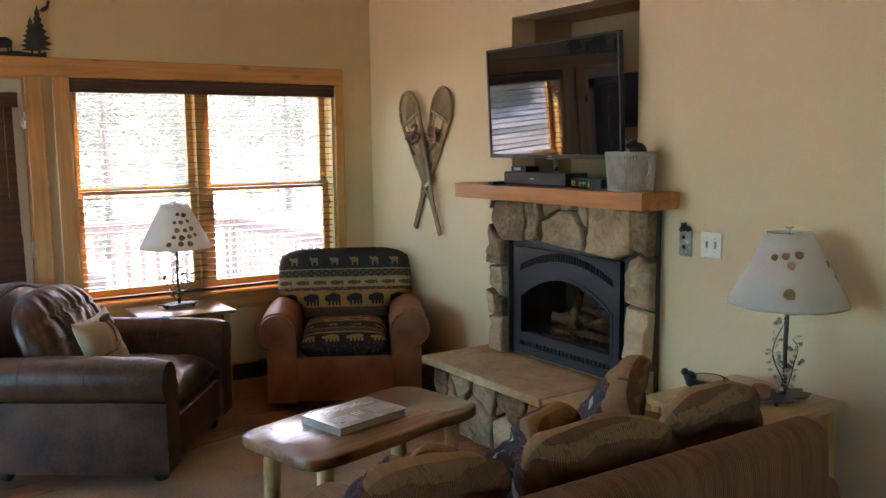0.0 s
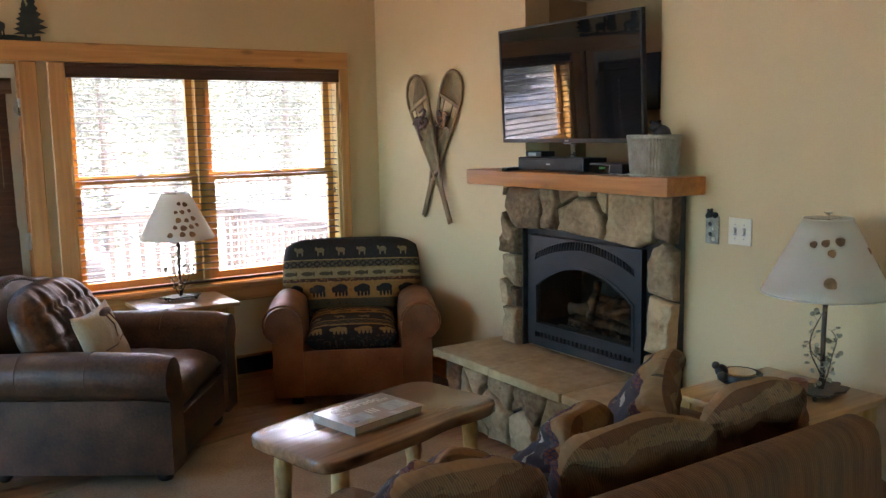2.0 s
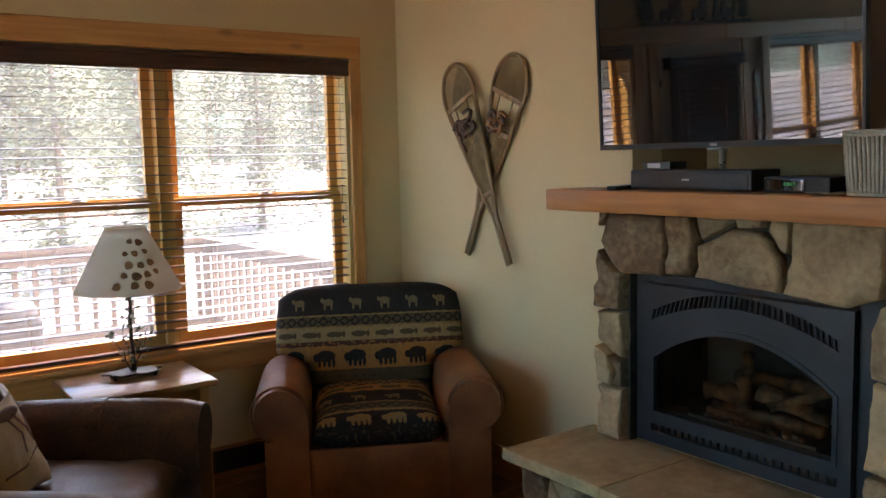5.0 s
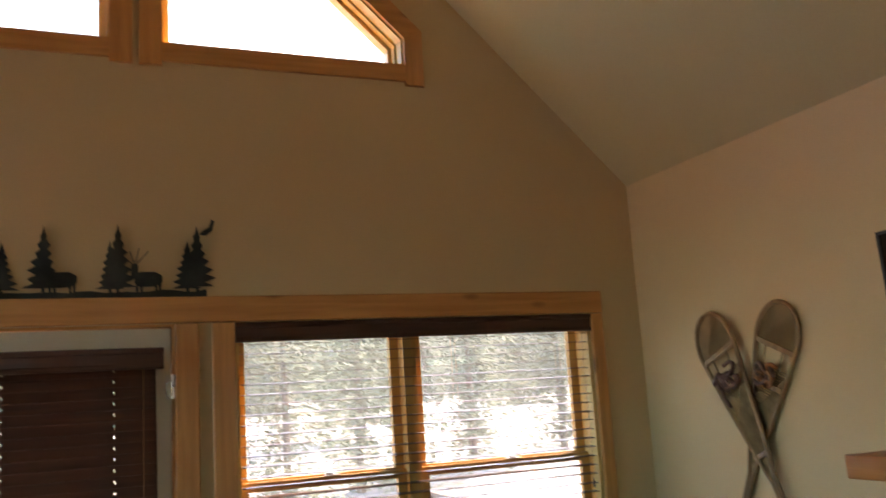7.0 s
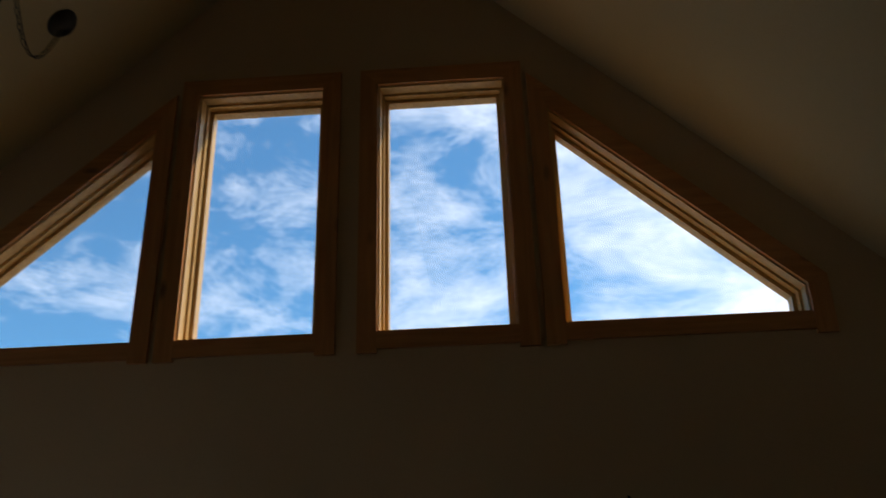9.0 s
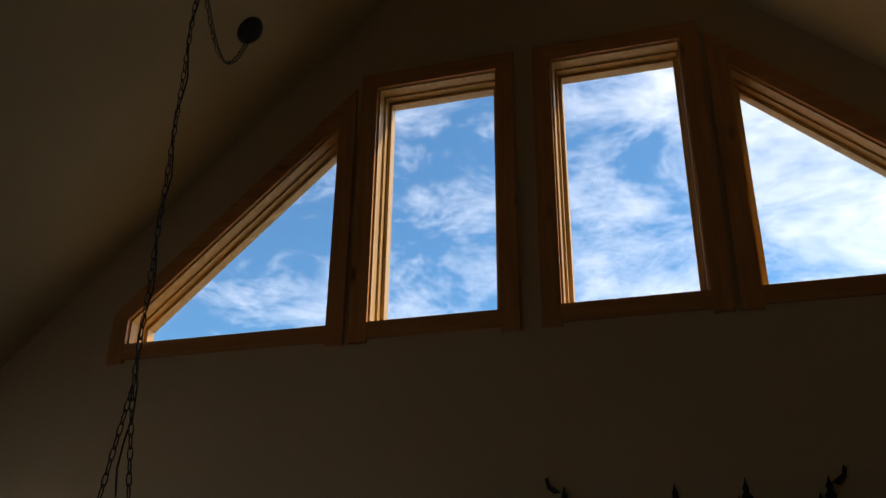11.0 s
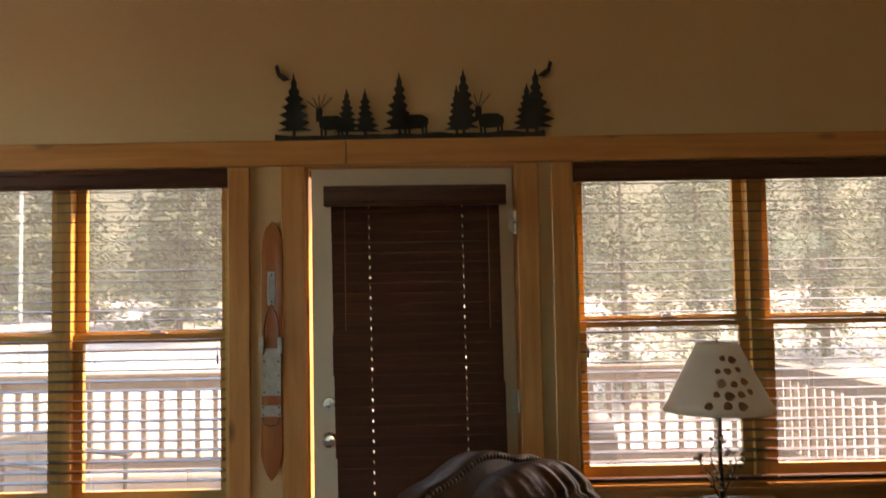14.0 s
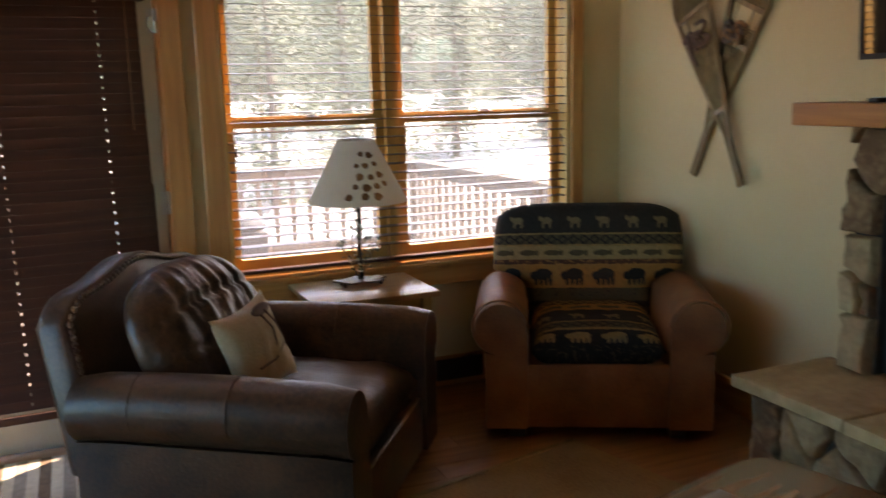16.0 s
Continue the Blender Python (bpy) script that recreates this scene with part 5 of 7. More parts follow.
    relief.inputs["Strength"].default_value, relief.inputs["Distance"].default_value = 0.5, 0.003
    links.new(weave.outputs["Fac"], relief.inputs["Height"])
    links.new(relief.outputs["Normal"], shader.inputs["Normal"])
    return m


INK, TAN, RUST, OLIVE, OAT = (0.040, 0.030, 0.026), (0.36, 0.22, 0.09), (0.46, 0.21, 0.062), (0.12, 0.085, 0.045), (0.42, 0.28, 0.13)
BACK_CLOTH = lodge_fabric("lodge_cloth_back", [
    (-1, 9, INK, OLIVE, "", 0.1), (0.02, 0.15, INK, (0.24, 0.165, 0.085), "moose", 0.135), (0.150, 0.158, TAN, OLIVE, "", 0.1), (0.158, 0.205, OLIVE, (0.03, 0.02, 0.02), "diamond", 0.05),
    (0.205, 0.213, TAN, RUST, "", 0.1), (0.213, 0.275, OAT, OLIVE, "fish", 0.115), (0.275, 0.297, (0.12, 0.05, 0.03), RUST, "", 0.1), (0.297, 0.41, RUST, INK, "beast", 0.145),
    (0.41, 0.45, OLIVE, INK, "", 0.1), (0.45, 0.52, OLIVE, INK, "fish", 0.15)])
SEAT_CLOTH = lodge_fabric("lodge_cloth_seat", [
    (-1, 9, INK, OLIVE, "", 0.1), (0.0, 0.09, (0.06, 0.04, 0.025), OLIVE, "", 0.1), (0.09, 0.17, (0.10, 0.045, 0.025), TAN, "diamond", 0.06), (0.17, 0.26, RUST, OLIVE, "fish", 0.13),
    (0.26, 0.42, INK, (0.24, 0.165, 0.085), "moose", 0.15), (0.42, 0.43, TAN, OLIVE, "", 0.1), (0.43, 0.485, OLIVE, INK, "diamond", 0.055), (0.485, 0.50, TAN, OLIVE, "", 0.1), (0.50, 0.60, INK, TAN, "beast", 0.15)])
SLATE, BRAID = (0.060, 0.052, 0.056), ((0.17, 0.07, 0.055), (0.05, 0.045, 0.08))
PILLOW_CLOTH = lodge_fabric("pillow_cloth", [
    (-9, 9, SLATE, (0.17, 0.13, 0.10), "", 0.1), (-0.30, -0.145, SLATE, OAT, "blob", 0.17), (-0.145, -0.125, *BRAID, "diamond", 0.02),
    (-0.02, 0.11, SLATE, (0.45, 0.40, 0.33), "blob", 0.15), (0.125, 0.150, *BRAID, "diamond", 0.02), (0.150, 0.3, (0.36, 0.20, 0.09), OLIVE, "blob", 0.09)])
PILLOW_BACK = lodge_fabric("pillow_back_cloth", [
    (-9, 9, (0.225, 0.102, 0.043), (0.15, 0.068, 0.029), "", 0.1), (0.150, 0.185, (0.33, 0.19, 0.085), (0.16, 0.10, 0.05), "", 0.1),
    (0.185, 0.4, (0.225, 0.102, 0.043), (0.15, 0.068, 0.029), "", 0.1)])
add_ribs(PILLOW_BACK, 0.0065, 0.0010, 0.35)


def with_uv(bm, fn):
    """Lays cloth coordinates (u, v) on every corner."""
    layer = bm.loops.layers.uv.new("UVMap")
    for f in bm.faces:
        for loop in f.loops:
            loop[layer].uv = fn(loop.vert.co, f.normal)
    return bm


def rolled_arm(y_front, y_back, z_top, r, width, z_low, seg=14):
    """Section in (x, z) of an arm whose roll leans outwards (+x); swept from front to back with a slightly bowed top."""
    sec = [(-width / 2, z_low)]
    cx, cz = 0.02, z_top - r
    sec.append((-width / 2, cz - 0.02))
    for k in range(seg + 1):
        a = math.pi * (1.02 - 1.5 * k / seg)
        sec.append((cx + r * math.cos(a), cz + r * math.sin(a)))
    sec += [(width / 2 - 0.01, cz - r * 0.9), (width / 2 - 0.01, z_low)]
    bm = B()
    steps = 10
    rings = []
    for k in range(steps + 1):
        f = k / steps
        y = y_front + (y_back - y_front) * f
        end = min(f, 1 - f) * (y_back - y_front)
        tuck = 0.025 * max(0.0, 1 - end / 0.05) ** 2
        rings.append([bm.verts.new((x * (1 - tuck * 2), y, z_low + (z - z_low) * (1 - tuck) + 0.012 * math.sin(math.pi * f) * (1 if z > cz else 0))) for x, z in sec])
    n = len(sec)
    for one, two in zip(rings, rings[1:]):
        for j in range(n):
            bm.faces.new((one[j], two[j], two[(j + 1) % n], one[(j + 1) % n]))
    bm.faces.new(list(reversed(rings[0])))
    bm.faces.new(rings[-1])
    bmesh.ops.recalc_face_normals(bm, faces=bm.faces[:])
    return bm


def mirrored(bm):
    bmesh.ops.scale(bm, vec=(-1, 1, 1), verts=bm.verts)
    bmesh.ops.reverse_faces(bm, faces=bm.faces[:])
    return bm


# leather chair-and-a-half, turned towards the fireplace
chair = thing("leather_chair", pose(-2.12, -0.93, 0, 0, 0, 54.5), "wide dark brown leather armchair with nailhead trim", "armchair")
part("base", box(B(), -0.40, 0.40, -0.44, 0.42, 0.09, 0.30, 0.02), LEATHER, chair, smooth=True)
part("front_rail", box(B(), -0.355, 0.355, -0.475, -0.441, 0.085, 0.31, 0.014), LEATHER, chair, smooth=True)
for sign in (-1, 1):
    bm = rolled_arm(-0.49, 0.42, 0.635, 0.105, 0.19, 0.085)
    if sign < 0:
        mirrored(bm)
    arm = part("arm", bm, LEATHER, chair, m=pose(sign * 0.455, 0, 0), smooth=50)
    for y in (-0.12, 0.2):
        pts = [(sign * (0.02 + 0.1075 * math.cos(a)), y, 0.53 + 0.109 * math.sin(a) + 0.010) for a in [math.pi * (1.0 - 1.4 * k / 14) for k in range(15)]]
        part("seam", tube(B(), pts, 0.0022, 5), LEATHER, arm, smooth="all")
bm = cushion(B(), 0.72, 0.66, 0.21, 22, 18, 0.1, 5.0, 3, 0.012)
part("seat_cushion", bm, LEATHER, chair, m=pose(0, -0.14, 0.385, 1.5), smooth="all")


def camel(x, w=0.47):
    """The shaped top line of the back."""
    s = abs(x) / w
    return 0.935 - 0.13 * max(0.0, s - 0.15) ** 1.6 - (0.05 * max(0.0, (s - 0.72) / 0.28) ** 2) + 0.012 * math.cos(s * 7.0)


xs_back = [-0.47 + 0.94 * k / 28 for k in range(29)]
outline = [(-0.47, 0.30)] + [(x, camel(x)) for x in xs_back] + [(0.47, 0.30)]
outline = list(reversed(outline))
back_pose = pose(0, 0.335, 0, -9)
bm = prism(B(), outline, 0.0, 0.12, "y", bevel=0.022)
part("backrest", bm, LEATHER, chair, m=back_pose, smooth=50)
nail = None
for k in range(64):
    s = k / 63
    if s < 0.18:
        p = (-0.448, 0.55 + (camel(-0.448) - 0.02 - 0.55) * s / 0.18)
    elif s > 0.82:
        p = (0.448, 0.55 + (camel(0.448) - 0.02 - 0.55) * (1 - s) / 0.18)
    else:
        x = -0.448 + 0.896 * (s - 0.18) / 0.64
        p = (x, camel(x) - 0.022)
    m = back_pose @ pose(p[0], 0.0, p[1], 90)
    if nail is None:
        nail = part("nailhead", lathe(B(), [(0.0115, 0), (0.009, 0.006), (0.0, 0.009)], 8), NAIL, chair, m=m, smooth="all")
    else:
        again("nailhead", nail, chair, m)
bm = B()
nu, nv = 72, 40
for side_k in (0,):
    grid = {}
    for i in range(nu + 1):
        for j in range(nv + 1):
            u, v = 2 * i / nu - 1, 2 * j / nv - 1
            edge = max(0.0, 1 - abs(u) ** 2.7) ** 0.5 * max(0.0, 1 - abs(v) ** 2.7) ** 0.5
            seams = 0.018 * (math.exp(-((v - 0.42) / 0.05) ** 2) + math.exp(-((v + 0.12) / 0.05) ** 2) + 0.8 * math.exp(-((abs(u) - 0.5) / 0.05) ** 2) * (v > -0.12))
            folds = 0.016 * noise.noise((u * 8, v * 1.6, 4)) + 0.006 * noise.noise((u * 18, v * 3, 7))
            gathered = max(math.exp(-((v - s) / 0.16) ** 2) for s in (0.42, -0.12))
            folds += 0.013 * gathered * noise.noise((u * 20, v * 2.2, 11))
            z = 0.145 * edge - seams * edge + folds * edge
            x = u * 0.40 * (1 - 0.10 * max(0, v) ** 2) * (1 - 0.14 * v ** 4)
            y = v * 0.262 * (1 - 0.16 * u ** 4) + 0.03 * (1 - u * u) * max(0, v)
            rim = i in (0, nu) or j in (0, nv)
            grid[i, j] = (bm.verts.new((x, y, 0 if rim else z)), None)
            grid[i, j] = (grid[i, j][0], grid[i, j][0] if rim else bm.verts.new((x, y, -0.06 * edge)))
    for i in range(nu):
        for j in range(nv):
            a, b, c, d = grid[i, j], grid[i + 1, j], grid[i + 1, j + 1], grid[i, j + 1]
            bm.faces.new((a[0], b[0], c[0], d[0]))
            bm.faces.new((d[1], c[1], b[1], a[1]))
part("back_cushion", bm, LEATHER, chair, "gathered leather back cushion with stitched seams", m=pose(0, 0.245, 0.635, 64), smooth="all")
for x, y in ((-0.40, -0.40), (0.40, -0.40), (-0.40, 0.38), (0.40, 0.38)):
    part("foot", lathe(B(), [(0.022, 0.0), (0.038, 0.02), (0.042, 0.045), (0.03, 0.07), (0.034, 0.09)], 16, (x, y)), DARK_FOOT, chair, smooth=True)

throw = thing("throw_pillow", chair.matrix_basis @ pose(-0.135, -0.02, 0.632, 70, -6, -6), "small cream hide throw pillow with brown stain on a leather chair", "pillow")
bm = cushion(B(), 0.33, 0.33, 0.13, 18, 18, 0.9, 2.6, 11, 0.012)
part("cover", bm, HIDE, throw, smooth="all")
bm = B()
for pts in ([(0.02, 0.10), (0.05, 0.04), (0.03, -0.02)], [(0.05, 0.11), (0.08, 0.05), (0.085, 0.0)], [(-0.10, -0.05), (0.0, -0.055), (0.09, -0.02)]):
    tube(bm, [(x, y, 0.066 - 0.25 * (x * x + y * y)) for x, y in pts], lambda s: 0.004 - 0.002 * s, 6)
part("stitching", bm, LEATHER_OLD, throw, "dark brown stitched lines")
bm = B()
bmesh.ops.create_icosphere(bm, subdivisions=2, radius=1, matrix=Matrix.Translation((0.05, 0.115, 0.047)) @ Matrix.Diagonal((0.055, 0.022, 0.012, 1)))
part("patch", bm, LEATHER_OLD, throw, smooth="all")

# patterned armchair in the corner
arm_chair = thing("patterned_armchair", pose(-0.565, -0.62, 0, 0, 0, -28), "brown suede armchair with a patterned lodge fabric seat", "armchair")
part("base", box(B(), -0.37, 0.37, -0.36, 0.34, 0.06, 0.30, 0.02), SUEDE, arm_chair, smooth=True)
part("front_panel", box(B(), -0.30, 0.30, -0.385, -0.361, 0.055, 0.335, 0.01), SUEDE, arm_chair, smooth=True)
for sign in (-1, 1):
    bm = rolled_arm(-0.40, 0.28, 0.615, 0.115, 0.20, 0.055)
    if sign < 0:
        mirrored(bm)
    arm = part("arm", bm, SUEDE, arm_chair, m=pose(sign * 0.39, 0, 0), smooth=50)
    pts = [(sign * (0.02 + 0.117 * math.cos(a)), -0.397, 0.50 + 0.117 * math.sin(a)) for a in [math.pi * (1.0 - 1.4 * k / 14) for k in range(15)]]
    part("piping", tube(B(), pts, 0.006, 6), SUEDE, arm, smooth="all")
# back: a wide cushion that overhangs the arms
bm = B()
nu, nv = 30, 26
grid = {}
for i in range(nu + 1):
    for j in range(nv + 1):
        u, v = 2 * i / nu - 1, 2 * j / nv - 1
        wide = 0.455 if v > -0.1 else 0.455 - 0.155 * min(1.0, (-0.1 - v) / 0.18)
        # rounded upper corners
        top_drop = 0.06 * abs(u) ** 6
        edge = max(0.0, 1 - abs(u) ** 4.5) ** 0.5 * max(0.0, 1 - abs(v) ** 4.5) ** 0.5
        puff = 0.115 * edge + 0.006 * noise.noise((u * 3, v * 3, 2))
        x, y = u * wide * (1 - 0.05 * max(0, v) ** 3), v * 0.295 - (top_drop if v > 0 else 0) * max(0, v)
        rim = i in (0, nu) or j in (0, nv)
        a = bm.verts.new((x, y, 0 if rim else puff))
        b = a if rim else bm.verts.new((x, y, -0.085 * edge))
        grid[i, j] = (a, b)
for i in range(nu):
    for j in range(nv):
        a, b, c, d = grid[i, j], grid[i + 1, j], grid[i + 1, j + 1], grid[i, j + 1]
        bm.faces.new((a[0], b[0], c[0], d[0]))
        bm.faces.new((d[1], c[1], b[1], a[1]))
with_uv(bm, lambda co, no: (co.x, 0.295 - co.y))
part("backrest", bm, BACK_CLOTH, arm_chair, "back cushion in banded brown, rust and black lodge fabric", m=pose(0, 0.235, 0.645, 78), smooth="all")
bm = cushion(B(), 0.56, 0.60, 0.20, 22, 20, 0.1, 5.0, 6, 0.006)
with_uv(bm, lambda co, no: (co.x, 0.27 - co.y + max(0.0, 0.08 - co.z) * (1.0 if co.y < -0.24 else 0.0)))
part("seat_cushion", bm, SEAT_CLOTH, arm_chair, "seat cushion in banded lodge fabric", m=pose(0, -0.10, 0.40, 2), smooth="all")
part("back_shell", box(B(), -0.36, 0.36, 0.27, 0.345, 0.29, 0.80, 0.03), SUEDE, arm_chair, m=pose(0, 0.02, 0, -4), smooth=True)
for x, y in ((-0.34, -0.32), (0.34, -0.32), (-0.34, 0.30), (0.34, 0.30)):
    part("foot", box(B(), x - 0.035, x + 0.035, y - 0.035, y + 0.035, 0.0, 0.06, 0.006), DARK_FOOT, arm_chair)

# sofa seen from behind
sofa = thing("sofa", pose(-1.36, -3.78, 0, 0, 0, 180), "brown corduroy sofa with loose pillows, its back to the room", "sofa")
part("base", box(B(), -0.56, 0.56, -0.42, 0.36, 0.08, 0.31, 0.02), CORDUROY, sofa, smooth=True)
sec = [(0.24, 0.10), (0.43, 0.10), (0.455, 0.58), (0.445, 0.75), (0.415, 0.79), (0.34, 0.795), (0.29, 0.75), (0.27, 0.5)]
bm = sweep(B(), list(reversed(chaikin(sec, 2))), -0.60, 0.60, steps=8)
part("backrest", bm, CORDUROY, sofa, smooth=50)
for sign in (-1, 1):
    bm = rolled_arm(-0.44, 0.40, 0.615, 0.115, 0.20, 0.08)
    if sign < 0:
        mirrored(bm)
    part("arm", bm, CORDUROY, sofa, m=pose(sign * 0.625, 0, 0), smooth=50)
for x in (-0.265, 0.265):
    part("seat_cushion", cushion(B(), 0.52, 0.68, 0.20, 16, 16, 0.1, 5.0, 5 + x, 0.01), CORDUROY, sofa, m=pose(x, -0.10, 0.40), smooth="all")
for x, y in ((-0.61, -0.36), (0.61, -0.36), (-0.61, 0.36), (0.61, 0.36)):
    part("foot", lathe(B(), [(0.025, 0), (0.035, 0.08)], 12, (x, y)), DARK_FOOT, sofa)


def pillow_halves(w, h, thick, seed):
    """Front and rear of a slumped feather pillow: drawn-out corners, bowed edges, folds that run in from the corners."""
    n = 56
    halves = []
    rng_p = random.Random(seed * 17)
    folds = [(rng_p.uniform(0, math.pi), rng_p.uniform(-0.6, 0.6), rng_p.uniform(0.07, 0.16), rng_p.uniform(0.010, 0.024)) for _ in range(7)]
    for side in (1, -1):
        bm = B()
        grid = {}
        for i in range(n + 1):
            for j in range(n + 1):
                u, v = math.sin((2 * i / n - 1) * math.pi / 2 * 0.92) / math.sin(math.pi / 2 * 0.92), math.sin((2 * j / n - 1) * math.pi / 2 * 0.92) / math.sin(math.pi / 2 * 0.92)
                x = u * (1 - 0.05 * (1 - v * v) - 0.10 * u * u * v * v) + 0.03 * noise.noise((v * 2.3, seed, 1)) * u
                y = v * (1 - 0.06 * (1 - u * u) - 0.12 * u * u * v * v) + 0.03 * noise.noise((u * 2.3, seed, 8)) * v
                edge = (max(0.0, 1 - u * u) * max(0.0, 1 - v * v)) ** 0.36
                inner = min(1.0, edge * 1.8)
                crease = 0.020 * noise.noise((u * 1.8 + seed, v * 1.8, seed + 5 * side)) + 0.010 * noise.noise((u * 4.5 + seed, v * 3.5, seed * 2))
                for turn, off, wide, deep in folds:
                    across = u * math.cos(turn) + v * math.sin(turn) - off + 0.12 * noise.noise((u * 2, v * 2, turn))
                    along = -u * math.sin(turn) + v * math.cos(turn)
                    crease -= deep * math.exp(-(across / wide) ** 2) * (0.35 + 0.65 * abs(math.sin(along * 1.7 + off * 5)))
                spoke = math.atan2(1.02 - abs(v), 1.02 - abs(u))
                corner = (abs(u) * abs(v)) ** 1.2
                gather = 0.014 * math.sin(9 * spoke + seed * (1 if u > 0 else 2) + side) * corner + 0.006 * math.sin(22 * spoke + seed) * corner
                z = thick / 2 * edge * (1.0 - 0.22 * v) + (crease + gather) * inner
                bend = 0.05 * (u * u - 0.3) + 0.03 * noise.noise((u * 1.3, v * 1.3, seed * 3.3))
                droop = -0.05 * max(0.0, v) * u * u * (0.6 + noise.noise((u, seed, 2)))
                grid[i, j] = bm.verts.new((x * w / 2, y * h / 2 + droop, side * z + bend))
        for i in range(n):
            for j in range(n):
                q = (grid[i, j], grid[i + 1, j], grid[i + 1, j + 1], grid[i, j + 1])
                bm.faces.new(q if side > 0 else tuple(reversed(q)))
        halves.append(bm)
    return halves


def sofa_pillow(x, y, z, turn, tilt, roll, w, h, seed, label):
    """A pillow set on its edge: lodge cloth towards the fireplace, corduroy behind."""
    p = thing("sofa_pillow", pose(x, y, z, 0, 0, turn) @ pose(0, 0, 0, 90 + tilt, 0, 0) @ pose(0, 0, 0, 0, 0, roll), label, "pillow", "pillows on the sofa")
    front_bm, rear_bm = pillow_halves(w, h, 0.23, seed)
    with_uv(rear_bm, lambda co, no: (co.x + 0.03, co.y))
    with_uv(front_bm, lambda co, no: (co.x, co.y))
    part("front_cover", rear_bm, PILLOW_CLOTH, p, "patterned dark lodge fabric face", smooth="all")
    part("rear_cover", front_bm, PILLOW_BACK, p, "ribbed tan and brown reverse", smooth="all")
    return p


sofa_pillow(-2.03, -3.90, 0.695, 6, 24, 4, 0.54, 0.36, 1, "brown corduroy pillow with gathered corners slumped on the sofa arm")
sofa_pillow(-1.47, -3.93, 0.680, -6, 20, 7, 0.52, 0.42, 2, "large brown corduroy pillow with gathered corners on the sofa")
sofa_pillow(-0.95, -3.93, 0.690, -14, 16, 22, 0.38, 0.42, 3, "tan and brown pillow with gathered corners in the sofa corner")
sofa_pillow(-1.03, -3.60, 0.675, 52, 14, 28, 0.44, 0.45, 4, "dark patterned pillow with a striped border leaning on another")
sofa_pillow(-1.44, -3.63, 0.630, 34, 30, 16, 0.42, 0.40, 5, "dark patterned pillow lying on the sofa seat")
sofa_pillow(-1.88, -3.60, 0.610, 10, 36, -8, 0.46, 0.38, 6, "dark patterned pillow with a braided border on the sofa")

# leather ottoman
ott = thing("ottoman", pose(-2.43, -2.99, 0), "round brown leather ottoman", "ottoman")
part("body", lathe(B(), [(0.13, 0.03), (0.155, 0.06), (0.168, 0.20), (0.164, 0.36), (0.155, 0.39)], 32), LEATHER, ott, smooth="all")
part("cushion", lathe(B(), [(0.160, 0.385), (0.166, 0.41), (0.155, 0.438), (0.11, 0.452), (0.0, 0.46)], 32), LEATHER, ott, smooth="all")
part("welt", tube(B(), [(0.165 * math.cos(2 * math.pi * k / 40), 0.165 * math.sin(2 * math.pi * k / 40), 0.392) for k in range(40)], 0.006, 6, closed=True), LEATHER, ott, smooth="all")
for k in range(4):
    a = math.pi / 4 + k * math.pi / 2
    part("foot", lathe(B(), [(0.02, 0), (0.025, 0.032)], 10, (0.10 * math.cos(a), 0.10 * math.sin(a))), DARK_FOOT, ott)

# ---------------------------------------------------------------- tables
PINE = wood("honey_pine", (0.38, 0.19, 0.065), (0.56, 0.32, 0.13), (0.16, 0.06, 0.02), 0, 0.30, 0.35)
PEELED = material("peeled_log", (0.16, 0.065, 0.022), (0.68, 0.42, 0.16), 11, 0.5, 0.4, 40, stretch=(1, 1, 0.5), spread=(0.36, 0.62))
SLAB_WOOD = wood("slab_wood", (0.15, 0.066, 0.028), (0.31, 0.155, 0.068), (0.06, 0.022, 0.009), 0, 0.26, 0.45)

coffee = thing("coffee_table", pose(-1.475, -2.60, 0, 0, 0, 14), "rustic coffee table with a live-edge slab and peeled log legs", "coffee table")
outline = []
for k in range(72):
    a = 2 * math.pi * k / 72
    p = 8.0
    r = (abs(math.cos(a)) ** p + abs(math.sin(a)) ** p) ** (-1 / p)
    x, y = 0.475 * r * math.cos(a), 0.255 * r * math.sin(a)
    wav = 0.012 * noise.noise((x * 5, y * 5, 3)) + 0.022 * math.exp(-((x - 0.16) / 0.09) ** 2) * (1 if y < 0 else 0.4)
    outline.append((x * (1 + wav), y * (1 - 0.9 * wav * 3)))
bm = prism(B(), outline, 0.465, 0.512, "z", bevel=0.009)
part("tabletop", bm, SLAB_WOOD, coffee, "glossy brown slab top with knots", smooth=50)


def log_leg(a, b, r, seed):
    pts = [Vector(a).lerp(Vector(b), k / 10) for k in range(11)]
    return tube(B(), pts, lambda s: r * (1 + 0.14 * noise.noise((s * 4, seed, 1)) + 0.20 * math.exp(-((s - 0.35 - 0.3 * math.sin(seed)) / 0.05) ** 2)), 12)


for k, (x, y) in enumerate(((-0.35, -0.165), (0.35, -0.165), (-0.35, 0.165), (0.35, 0.165))):
    part("leg", log_leg((x * 1.03, y * 1.06, 0.0), (x, y, 0.458), 0.033, k * 2.3), PEELED, coffee, smooth="all")
part("stretcher", log_leg((-0.352, -0.165, 0.13), (-0.352, 0.165, 0.13), 0.02, 5), PEELED, coffee, smooth="all")
part("stretcher", log_leg((0.352, -0.165, 0.13), (0.352, 0.165, 0.13), 0.02, 6), PEELED, coffee, smooth="all")
part("stretcher", log_leg((-0.352, 0.0, 0.14), (0.352, 0.0, 0.14), 0.02, 7), PEELED, coffee, smooth="all")

